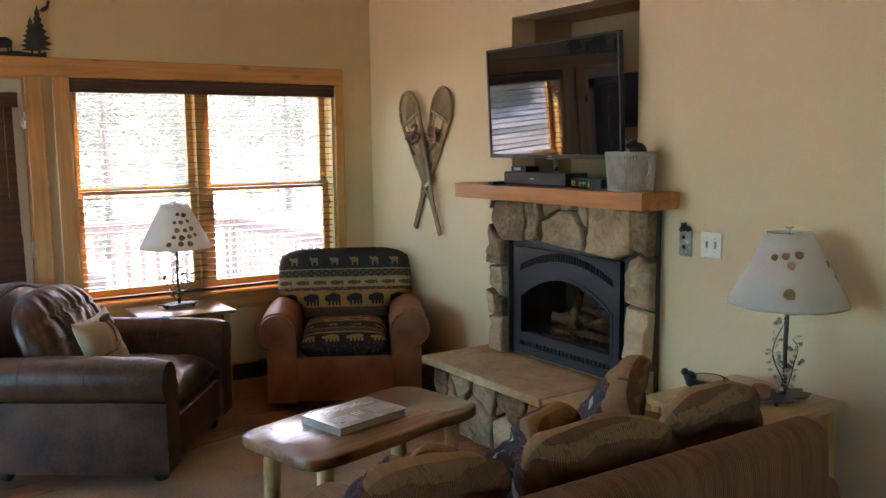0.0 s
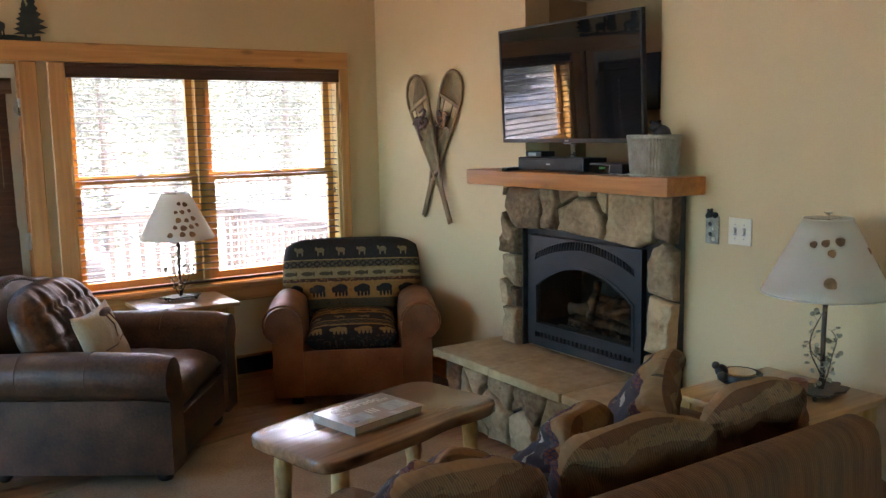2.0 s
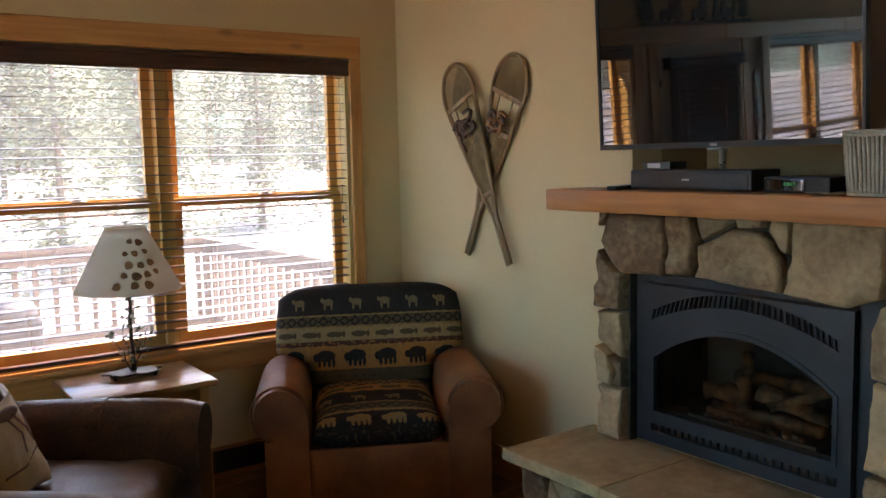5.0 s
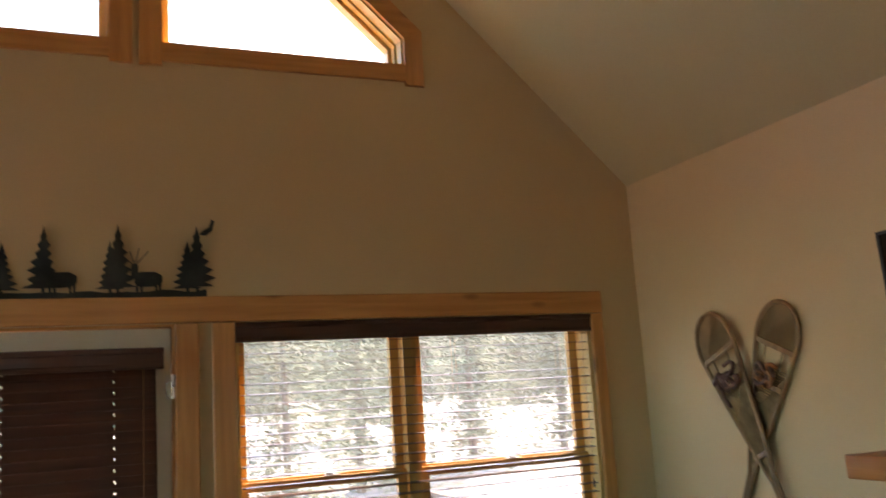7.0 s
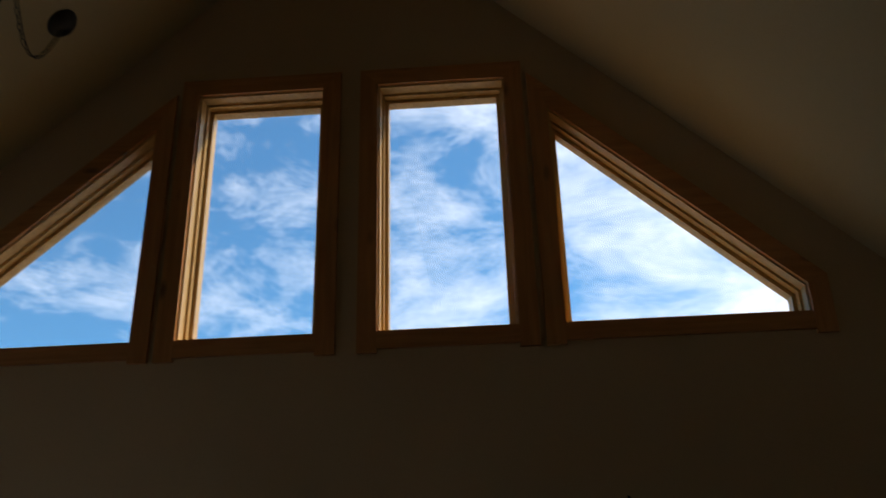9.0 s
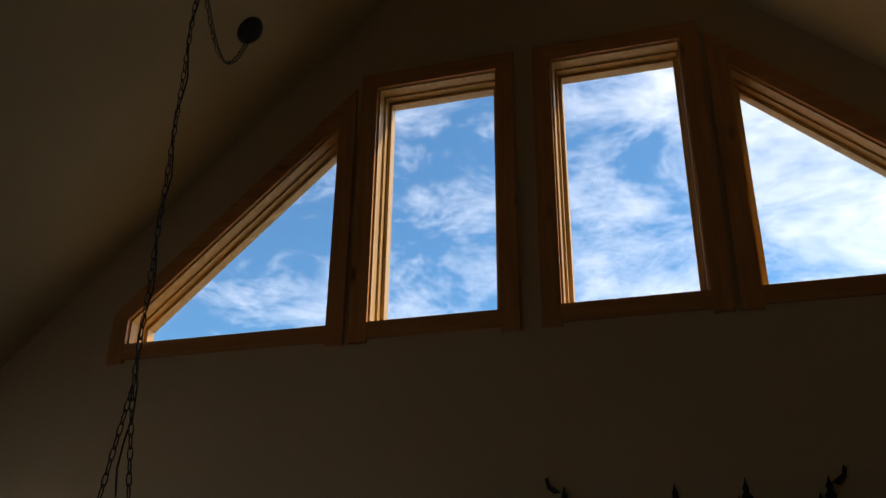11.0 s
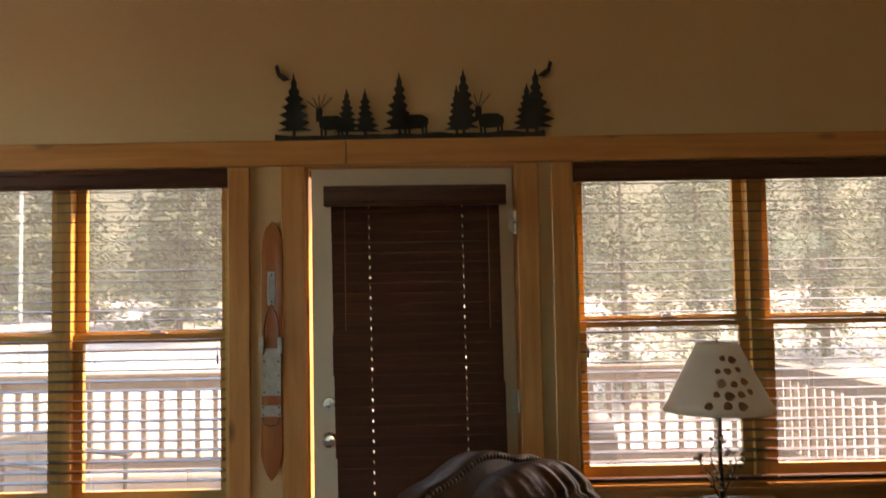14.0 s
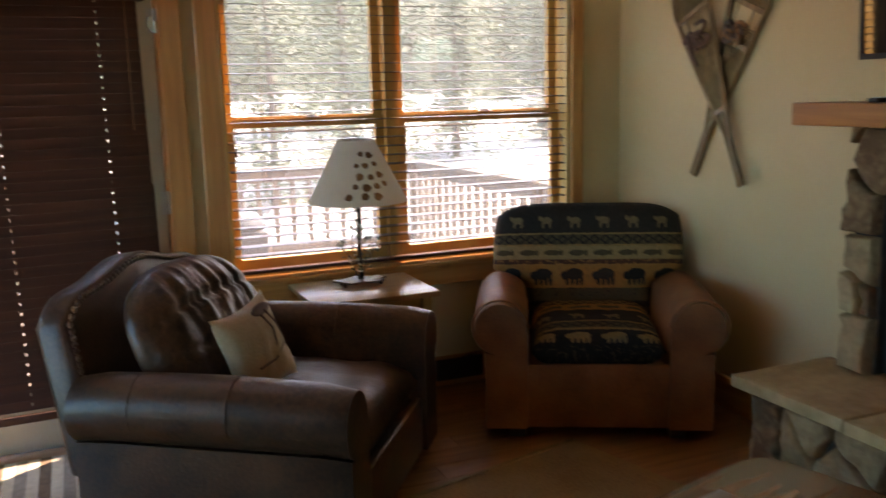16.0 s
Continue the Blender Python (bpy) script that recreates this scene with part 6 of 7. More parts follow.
COVER = material("book_cover", (0.30, 0.24, 0.20), (0.40, 0.33, 0.28), 5, 0.25, coat=0.4)
PAGES = material("book_pages", (0.55, 0.50, 0.40), (0.66, 0.60, 0.49), 60, 0.9, 0.5, 200, stretch=(0.1, 0.1, 8))
CREAM = material("cream_ink", (0.62, 0.56, 0.44), (0.68, 0.62, 0.50), 10, 0.4)
PHOTO = material("photo_print", (0.05, 0.06, 0.055), (0.34, 0.36, 0.33), 22, 0.3, fine=0.4)
book = thing("book", pose(-1.515, -2.592, 0.512, 0, 0, 13), "large hardback picture book lying on the coffee table", "book")
part("page_block", box(B(), -0.172, 0.170, -0.118, 0.118, 0.004, 0.030), PAGES, book)
cv = B()
box(cv, -0.180, 0.178, -0.125, 0.125, 0.0, 0.004, 0.001)
box(cv, -0.180, 0.178, -0.125, 0.125, 0.030, 0.034, 0.001)
box(cv, -0.182, -0.178, -0.125, 0.125, 0.0, 0.034, 0.001)
part("cover", cv, COVER, book)


def lettering(text, size, mat, parent, m, label):
    """Words as a thin mesh."""
    data = bpy.data.curves.new("words", "FONT")
    data.body, data.size, data.extrude, data.align_x = text, size, 0.0004, "CENTER"
    tmp = new("words", data)
    deps = bpy.context.evaluated_depsgraph_get()
    mesh = bpy.data.meshes.new_from_object(tmp.evaluated_get(deps))
    bpy.data.objects.remove(tmp)
    mesh.materials.clear()
    mesh.materials.append(mat)
    ob = new("lettering", mesh)
    ob.parent, ob.matrix_basis = parent, m
    ob["label"] = label
    return ob


lettering("Colorado", 0.062, CREAM, book, pose(-0.01, 0.055, 0.0346), "cream title reading Colorado")
lettering("1870", 0.030, CREAM, book, pose(-0.115, 0.012, 0.0346), "cream date reading 1870")
lettering("2000", 0.030, CREAM, book, pose(0.11, 0.04, 0.0346), "cream date reading 2000")
part("picture", box(B(), -0.155, -0.045, -0.095, -0.005, 0.0341, 0.0346), PHOTO, book, "grey printed photograph")
part("picture", box(B(), 0.045, 0.155, -0.075, 0.015, 0.0341, 0.0346), PHOTO, book, "grey printed photograph")
for k in range(3):
    part("printed_line", box(B(), -0.03 + 0.018 * k, -0.022 + 0.018 * k, -0.05, 0.0, 0.0341, 0.0346), CREAM, book)


def end_table(name, m, w, d, h, label, door_side):
    t = thing(name, m, label, "side table", "small wooden tables")
    part("tabletop", box(B(), -w / 2, w / 2, -d / 2, d / 2, h - 0.026, h, 0.006), PINE, t, smooth=True)
    part("body", box(B(), -w / 2 + 0.04, w / 2 - 0.04, -d / 2 + 0.05, d / 2 - 0.02, 0.10, h - 0.027, 0.003), SASH_X, t)
    for x in (-1, 1):
        for y in (-1, 1):
            cx, cy = x * (w / 2 - 0.055), y * (d / 2 - 0.045)
            part("leg", box(B(), cx - 0.022, cx + 0.022, cy - 0.022, cy + 0.022, 0.0, h - 0.0265, 0.003), SASH_Z, t)
    panel = part("door", box(B(), -w / 2 + 0.09, w / 2 - 0.09, -d / 2 + 0.036, -d / 2 + 0.049, 0.14, h - 0.07, 0.004), SASH_Z, t)
    part("pull", lathe(B(), [(0.012, 0), (0.008, 0.008), (0.014, 0.016), (0.0, 0.022)], 12), NAIL, panel, "small brass pull", m=pose(w / 2 - 0.12, -d / 2 + 0.036, h * 0.62, 90))
    return t


end_table("side_table", pose(-1.548, -0.268, 0), 0.57, 0.465, 0.62, "honey-coloured wooden side table below the window", 1)
end_table("end_table", pose(-0.325, -3.58, 0, 0, 0, 0), 0.58, 0.52, 0.635, "honey-coloured wooden end table beside the sofa arm", 1)

# ---------------------------------------------------------------- table lamps


def shade_material():
    m = bpy.data.materials.new("parchment")
    m.use_nodes = True
    nodes, links = m.node_tree.nodes, m.node_tree.links
    shader = nodes["Principled BSDF"]
    coord, blot, ramp = nodes.new("ShaderNodeTexCoord"), nodes.new("ShaderNodeTexNoise"), nodes.new("ShaderNodeValToRGB")
    blot.inputs["Scale"].default_value, blot.inputs["Detail"].default_value = 7.0, 6.0
    ramp.color_ramp.elements[0].color, ramp.color_ramp.elements[1].color = (0.80, 0.77, 0.69, 1), (0.90, 0.88, 0.82, 1)
    links.new(coord.outputs["Object"], blot.inputs["Vector"])
    links.new(blot.outputs["Fac"], ramp.inputs["Fac"])
    links.new(ramp.outputs["Color"], shader.inputs["Base Color"])
    shader.inputs["Roughness"].default_value = 0.8
    glow, mix = nodes.new("ShaderNodeBsdfTranslucent"), nodes.new("ShaderNodeMixShader")
    links.new(ramp.outputs["Color"], glow.inputs["Color"])
    mix.inputs["Fac"].default_value = 0.70
    links.new(shader.outputs["BSDF"], mix.inputs[1])
    links.new(glow.outputs["BSDF"], mix.inputs[2])
    links.new(mix.outputs["Shader"], nodes["Material Output"].inputs["Surface"])
    return m


PARCHMENT = shade_material()
LEAF_PRINT = material("pressed_leaf", (0.16, 0.07, 0.025), (0.34, 0.17, 0.07), 30, 0.8, vary=0.5)
METAL_LEAF = material("metal_leaf", (0.22, 0.20, 0.13), (0.48, 0.44, 0.31), 30, 0.4, metallic=0.6, vary=0.3)
LAMP_IRON = material("lamp_iron", (0.05, 0.032, 0.022), (0.11, 0.07, 0.05), 18, 0.45, 0.5, 60, metallic=0.5)
R_LOW, R_TOP, S_LOW, S_TOP = 0.222, 0.083, 0.385, 0.655


def leaf_patch(bm, turn, f, size, spin, lobes):
    """A flat leaf pressed on the outside of the shade."""
    r = R_LOW + (R_TOP - R_LOW) * f
    slope = math.atan2(R_LOW - R_TOP, S_TOP - S_LOW)
    z = S_LOW + (S_TOP - S_LOW) * f
    m = Matrix.Rotation(turn, 4, "Z") @ Matrix.Translation((r + 0.0016, 0, z)) @ Matrix.Rotation(-slope, 4, "Y") @ Matrix.Rotation(radians(90), 4, "Y") @ Matrix.Rotation(spin, 4, "Z")
    vs = []
    for k in range(14):
        a = 2 * math.pi * k / 14
        q = size * (1 + 0.05 * math.cos(a * lobes)) * (1.22 if k == 0 else 1)
        y = q * math.sin(a)
        vs.append(bm.verts.new(m @ Vector((q * math.cos(a), y, -(y * y) / (2 * r)))))
    bm.faces.new(vs)
    return bm


def table_lamp(m, label, leaves, seed):
    rng = random.Random(seed)
    lamp = thing("table_lamp", m, label, "lamp", "matching table lamps")
    edge = []
    for k in range(36):
        a = 2 * math.pi * k / 36
        r = 0.085 * (1 + 0.12 * math.sin(a * 5) + 0.08 * math.sin(a * 9 + 1))
        edge.append((1.35 * r * math.cos(a), 0.85 * r * math.sin(a)))
    base_plate = part("base", prism(B(), edge, 0.018, 0.026, "z", bevel=0.002), LAMP_IRON, lamp)
    for x, y in ((-0.085, -0.03), (0.085, -0.03), (-0.085, 0.03), (0.085, 0.03)):
        part("foot", lathe(B(), [(0.006, 0), (0.009, 0.009), (0.006, 0.0178)], 10, (x, y)), LAMP_IRON, base_plate)
    part("stem", tube(B(), [(0.002 * math.sin(k), 0, 0.026 + 0.39 * k / 10) for k in range(11)], 0.0085, 10), LAMP_IRON, lamp, smooth="all")
    for v in range(3):
        a0 = v * 2.1 + 0.4
        reach = (0.055, 0.075, 0.05)[v]
        top = (0.32, 0.17, 0.22)[v]
        pts = []
        for k in range(14):
            f = k / 13
            a = a0 + 1.6 * math.sin(f * 3)
            r = 0.012 + reach * (math.sin(f * 2.2) ** 2 if v else math.sin(f * math.pi) ** 1.5)
            pts.append((r * math.cos(a), 0.6 * r * math.sin(a), 0.026 + top * f))
        vine = part("vine", tube(B(), pts, lambda s: 0.0032 * (1 - 0.6 * s), 6), LAMP_IRON, lamp, smooth="all")
        for k in range(3, 14):
            p = Vector(pts[k])
            for j in range(2):
                d = Vector((rng.uniform(-1, 1), rng.uniform(-0.6, 0.6), rng.uniform(-0.3, 0.6))).normalized() * rng.uniform(0.012, 0.03)
                bm = B()
                rod(bm, p, p + d, 0.0009, seg=4)
                c = p + d
                w = d.cross(Vector((rng.uniform(-1, 1), rng.uniform(-1, 1), 0.3))).normalized()
                u = d.normalized()
                ring = [bm.verts.new(c + (u * (1 + math.cos(a)) + w * math.sin(a)) * 0.0095) for a in [2 * math.pi * q / 8 for q in range(8)]]
                bm.faces.new(ring)
                part("leaf", bm, METAL_LEAF, vine)
    sh = B()
    n = 48
    rings = []
    for r0, r1, z0, z1 in ((R_LOW, R_TOP, S_LOW, S_TOP),):
        for k in range(7):
            f = k / 6
            rings.append([sh.verts.new(((r0 + (r1 - r0) * f) * math.cos(2 * math.pi * j / n), (r0 + (r1 - r0) * f) * math.sin(2 * math.pi * j / n), z0 + (z1 - z0) * f)) for j in range(n)])
        for one, two in zip(rings, rings[1:]):
            for j in range(n):
                sh.faces.new((one[j], one[(j + 1) % n], two[(j + 1) % n], two[j]))
    shade = part("shade", sh, PARCHMENT, lamp, "cream parchment shade with pressed leaves", smooth="all")
    shade.modifiers.new("thickness", "SOLIDIFY").thickness = 0.0015
    for r, z in ((R_LOW, S_LOW), (R_TOP, S_TOP)):
        part("rim", tube(B(), [(r * math.cos(2 * math.pi * k / 48), r * math.sin(2 * math.pi * k / 48), z) for k in range(48)], 0.0028, 5, closed=True), PARCHMENT, shade, smooth="all")
    for turn, f, size in leaves:
        part("pressed_leaf", leaf_patch(B(), radians(turn), f, size, rng.uniform(0, 6), 3), LEAF_PRINT, shade)
    part("harp", tube(B(), [(0.05 * math.sin(math.pi * k / 12), 0, 0.41 + 0.245 * k / 12) for k in range(13)] + [(-0.05 * math.sin(math.pi * k / 12), 0, 0.655 - 0.245 * k / 12) for k in range(1, 13)], 0.002, 5), STEEL, lamp)
    spokes = B()
    for k in range(3):
        a = k * 2.1
        rod(spokes, (0, 0, 0.652), (R_TOP * math.cos(a), R_TOP * math.sin(a), 0.652), 0.0015, seg=5)
    part("spider", spokes, STEEL, lamp)
    part("bulb", lathe(B(), [(0.013, 0.43), (0.014, 0.455), (0.03, 0.50), (0.027, 0.53), (0.0, 0.545)], 16), WHITE_PLASTIC, lamp, smooth="all")
    fin_bm = rod(B(), (0, 0, 0.652), (0.0, 0, 0.675), 0.003)
    for k in range(4):
        a = k * 1.7
        d = Vector((math.cos(a), math.sin(a), 0.5)) * 0.022
        w = Vector((-math.sin(a), math.cos(a), 0)) * 0.009
        c = Vector((0, 0, 0.668))
        fin_bm.faces.new([fin_bm.verts.new(q) for q in (c, c + d * 0.5 + w, c + d, c + d * 0.5 - w)])
    part("finial", fin_bm, METAL_LEAF, lamp)
    return lamp


many = [(-98, .80, .012), (-80, .78, .016), (-108, .62, .011), (-92, .62, .014), (-73, .64, .012), (-103, .45, .017), (-86, .44, .014), (-70, .47, .016), (-110, .30, .013), (-95, .28, .019),
        (-80, .30, .015), (-66, .33, .013), (-118, .14, .016), (-98, .15, .017), (-82, .14, .019)]
table_lamp(pose(-1.535, -0.21, 0.62), "iron vine lamp with a leaf-printed cream shade by the window", many, 3)
few = [(-150, .72, .014), (-128, .74, .016), (-141, .60, .014), (-143, .24, .021), (-168, .70, .013), (-60, .4, .016), (-70, .6, .014), (20, .5, .016)]
table_lamp(pose(-0.215, -3.685, 0.635, 0, 0, 0), "iron vine lamp with a cream shade on the end table", few, 7)

mug = thing("candle_jar", pose(-0.30, -3.645, 0.635), "reddish-brown cylindrical jar with faint writing", "jar")
TERRA = material("terracotta", (0.26, 0.09, 0.045), (0.36, 0.14, 0.075), 12, 0.5, 0.3, 60)
part("jar", lathe(B(), [(0.032, 0), (0.034, 0.004), (0.034, 0.062), (0.031, 0.066), (0.028, 0.062), (0.028, 0.02), (0.0, 0.02)], 24), TERRA, mug, smooth=True)
for k in range(3):
    part("mark", box(B(), -0.0352, -0.034, -0.012, 0.010, 0.018 + 0.012 * k, 0.022 + 0.012 * k), CREAM, mug)
bowl = thing("carved_bowl", pose(-0.34, -3.42, 0.635), "black carved bowl with a wooden disc inside", "bowl")
part("bowl", lathe(B(), [(0.05, 0), (0.082, 0.02), (0.086, 0.045), (0.074, 0.052), (0.066, 0.04), (0.0, 0.036)], 28), BLACK_PLASTIC, bowl, smooth="all")
part("disc", lathe(B(), [(0.06, 0.038), (0.06, 0.052), (0.0, 0.053)], 24), PINE, bowl)
bm = B()
for c, r in (((-0.07, 0.03, 0.06), 0.026), ((-0.085, 0.045, 0.08), 0.016), ((-0.09, 0.01, 0.045), 0.02)):
    bmesh.ops.create_icosphere(bm, subdivisions=2, radius=r, matrix=Matrix.Translation(c))
part("ornament", bm, BLACK_PLASTIC, bowl, smooth="all")

# ---------------------------------------------------------------- rugs
RUG = material("beige_rug", (0.28, 0.178, 0.10), (0.44, 0.31, 0.19), 4, 0.95, 1.0, 90, spec=0.1, fine=0.45)
rug = thing("area_rug", pose(-1.40, -2.25, 0, 0, 0, 14), "beige woven area rug under the coffee table", "rug")
bm = box(B(), -0.98, 0.86, -1.15, 1.15, 0.001, 0.012, 0.004)
part("weave", bm, RUG, rug)
for y in (-1.15, 1.15):
    part("binding", box(B(), -0.985, 0.865, y - 0.012, y + 0.012, 0.001, 0.0145, 0.003), GUT, rug)
mat = thing("door_mat", pose(-2.98, -0.42, 0, 0, 0, 0), "striped cotton mat inside the door", "mat")
STRIPES = [material("mat_cream", (0.50, 0.46, 0.38), (0.62, 0.58, 0.49), 30, 0.95, 0.8, 150), material("mat_brown", (0.12, 0.08, 0.055), (0.2, 0.14, 0.10), 30, 0.95, 0.8, 150),
           material("mat_grey", (0.24, 0.22, 0.19), (0.34, 0.32, 0.28), 30, 0.95, 0.8, 150)]
for k in range(16):
    part("stripe", box(B(), -0.36 + k * 0.045, -0.36 + (k + 1) * 0.045 - 0.001, -0.30, 0.30, 0.001, 0.009 + 0.001 * (k % 2), 0.001), STRIPES[(0, 1, 0, 2)[k % 4]], mat)

# ---------------------------------------------------------------- cut-metal forest over the door
art = thing("wall_art", pose(0, -0.012, 2.174), "long black cut-metal silhouette of pine trees on the header", "wall art")
ART = material("black_cut_metal", (0.010, 0.012, 0.011), (0.028, 0.036, 0.03), 14, 0.5, 0.3, 70, metallic=0.2)


def fir_outline(cx, z0, h, w, seed):
    rng_f = random.Random(seed)
    tiers = 7
    right, left = [], []
    for side_pts, s in ((right, 1), (left, -1)):
        for k in range(tiers):
            f = k / tiers
            r = w * (1 - f) ** 0.9 * (0.85 + 0.3 * rng_f.random())
            z = z0 + h * (0.12 + 0.86 * f)
            side_pts.append((cx + s * r, z - 0.006 + 0.004 * rng_f.random()))
            side_pts.append((cx + s * r * 0.45, z + h * 0.045))
    return [(cx + 0.006, z0), (cx + 0.006, z0 + 0.1 * h)] + right + [(cx, z0 + h)] + list(reversed(left)) + [(cx - 0.006, z0 + 0.1 * h), (cx - 0.006, z0)]


bars = [(-3.37, 0.0), (-2.19, 0.0), (-2.192, 0.030)]
for k in range(25):
    x = -2.2 - 1.16 * (k + 1) / 26
    bars.append((x, 0.020 + 0.014 * noise.noise((x * 9, 1, 1)) + 0.012 * math.exp(-((x + 2.70) / 0.06) ** 2) + 0.010 * math.exp(-((x + 2.35) / 0.05) ** 2)))
bars.append((-3.368, 0.028))
part("ground_strip", prism(B(), bars, -0.003, 0.003, "y"), ART, art)
for k, (cx, h, w) in enumerate(((-3.285, 0.285, 0.085), (-3.055, 0.215, 0.060), (-2.975, 0.215, 0.060), (-2.825, 0.285, 0.072), (-2.575, 0.225, 0.058), (-2.545, 0.295, 0.074),
                                (-2.268, 0.225, 0.066), (-2.228, 0.29, 0.080))):
    part("fir", prism(B(), fir_outline(cx, 0.012, h, w, 60 + k), -0.003 + 0.001 * (k % 2), 0.003 + 0.001 * (k % 2), "y"), ART, art)


def blocky_form(cx, s, tines):
    """A plain rounded block on legs, with bare twigs above it."""
    bm = B()
    body = [(cx + 0.055 * s * a, 0.075 + 0.034 * b) for a, b in ((-1, -0.5), (-0.6, -1), (0.6, -0.9), (1, -0.4), (1, 0.4), (0.5, 0.9), (-0.5, 0.9), (-1, 0.7))]
    prism(bm, body if s > 0 else list(reversed(body)), -0.002, 0.002, "y")
    for lx in (-0.045, -0.028, 0.030, 0.045):
        box(bm, cx + lx - 0.005, cx + lx + 0.005, -0.002, 0.002, 0.02, 0.06)
    neck = cx - 0.055 * s
    box(bm, neck - 0.014, neck + 0.014, -0.002, 0.002, 0.08, 0.135)
    for k in range(tines):
        rod(bm, (neck, 0, 0.13), (neck + 0.055 * (k - (tines - 1) / 2) / max(1, tines - 1) * 2, 0, 0.205 - 0.012 * abs(k - tines / 2)), 0.0022, seg=5)
    return bm


for cx, s, tines in ((-3.12, 1, 5), (-2.755, 1, 0), (-2.425, 1, 4)):
    part("cut_form", blocky_form(cx, s, tines), ART, art, "plain rounded cut-out shape with twigs")
for cx, s in ((-3.335, -1), (-2.185, 1)):
    wing = [(cx - s * 0.035, 0.268), (cx - s * 0.005, 0.262), (cx + s * 0.022, 0.285), (cx + s * 0.032, 0.325), (cx + s * 0.018, 0.335), (cx + s * 0.008, 0.300), (cx - s * 0.015, 0.285)]
    part("crest", prism(B(), wing if s > 0 else list(reversed(wing)), -0.003, 0.003, "y"), ART, art)

# ---------------------------------------------------------------- old ski beside the door
SKI_WOOD = wood("ski_wood", (0.30, 0.085, 0.022), (0.44, 0.145, 0.04), (0.15, 0.04, 0.01), 2, 0.35, 0.3, knots=False)
ski = thing("antique_ski", pose(-3.40, -0.004, 0, 0, 0.6, 0), "short orange varnished antique ski with metal bindings", "ski")
pts = []
for k in range(41):
    f = k / 40
    z = 0.712 + 1.11 * f
    w = 0.047 if f > 0.10 else 0.047 * (f / 0.10) ** 0.6
    if f > 0.86:
        w = 0.047 * math.sqrt(max(0.0, 1 - ((f - 0.86) / 0.14) ** 2))
    w *= 1 - 0.10 * math.exp(-((f - 0.45) / 0.2) ** 2)
    pts.append((w, z))
outline = [(w, z) for w, z in pts] + [(-w, z) for w, z in reversed(pts) if w > 0.001]
part("plank", prism(B(), outline, -0.022, -0.006, "y", bevel=0.003), SKI_WOOD, ski, smooth=40)
ALU = material("dull_aluminium", (0.30, 0.29, 0.27), (0.46, 0.45, 0.42), 18, 0.42, 0.3, 60, metallic=0.8)
part("toe_plate", box(B(), -0.017, 0.015, -0.032, -0.0225, 1.46, 1.605, 0.003), ALU, ski)
part("foot_plate", prism(B(), [(-0.040, 1.075), (0.040, 1.075), (0.040, 1.24), (0.022, 1.275), (-0.022, 1.275), (-0.040, 1.24)], -0.030, -0.0225, "y"), ALU, ski)
part("heel_plate", box(B(), -0.042, 0.042, -0.029, -0.0225, 0.985, 1.035, 0.002), ALU, ski)
for s in (-1, 1):
    part("toe_iron", box(B(), s * 0.030, s * 0.050, -0.052, -0.0225, 1.255, 1.325, 0.004), ALU, ski)
part("cable", tube(B(), [(-0.03, -0.03, 1.28), (-0.032, -0.03, 1.36), (-0.022, -0.03, 1.42), (0.0, -0.034, 1.462), (0.022, -0.03, 1.42), (0.032, -0.03, 1.36), (0.03, -0.03, 1.28)], 0.003, 6), BLACK_IRON, ski, smooth="all")
part("cable", tube(B(), [(-0.035, -0.027, 0.985), (-0.03, -0.028, 0.955), (0.0, -0.028, 0.945), (0.03, -0.028, 0.955), (0.035, -0.027, 0.985)], 0.002, 6), BLACK_IRON, ski, smooth="all")
for x, z in ((-0.03, 1.09), (0.03, 1.09), (-0.03, 1.16), (0.03, 1.16), (-0.03, 1.22), (0.03, 1.22), (-0.034, 0.995), (0.034, 0.995), (-0.034, 1.025), (0.034, 1.025), (0, 1.59), (0, 1.475)):
    part("rivet", lathe(B(), [(0.004, 0), (0.0, 0.003)], 8), BLACK_IRON, ski, m=pose(x, -0.0302 if 1.07 < z < 1.3 else (-0.0292 if z < 1.05 else -0.0322), z, 90))
part("hanger", box(B(), -0.01, 0.01, -0.006, 0.004, 1.55, 1.57), BLACK_IRON, ski)

# ---------------------------------------------------------------- hanging light over the dining end
CHX, CHY, CH_SIZE, CH_DROP = -4.765, -1.045, 1.36, 0.607
light = thing("chandelier", pose(CHX, CHY, -CH_DROP, 0, 0, 6) @ Matrix.Scale(CH_SIZE, 4), "black iron pipe chandelier with glass jar shades on a chain", "chandelier")
hook_z = EAVE + PITCH * (CHX + ROOM_W)
chain_top = (hook_z - 0.03 + CH_DROP) / CH_SIZE


def chain(points, link=0.036):
    """Oval links strung along a line, one mesh a run."""
    bm = B()
    pts = [Vector(p) for p in points]
    turn_k = 0
    for a, b in zip(pts, pts[1:]):
        d = b - a
        n = max(1, round(d.length / link))
        for k in range(n):
            c = a + d * ((k + 0.5) / n)
            turn = d.to_track_quat("Z", "Y").to_matrix() @ Matrix.Rotation(radians(90 * (turn_k % 2)), 3, "Z")
            turn_k += 1
            ring = [c + turn @ Vector((0.0075 * math.cos(q), 0, 0.023 * math.sin(q) if abs(math.sin(q)) < 0.75 else 0.023 * math.copysign(0.75 + (abs(math.sin(q)) - 0.75) * 0.9, math.sin(q)))) for q in [2 * math.pi * j / 10 for j in range(10)]]
            tube(bm, ring, 0.0021, 4, closed=True)
    return bm


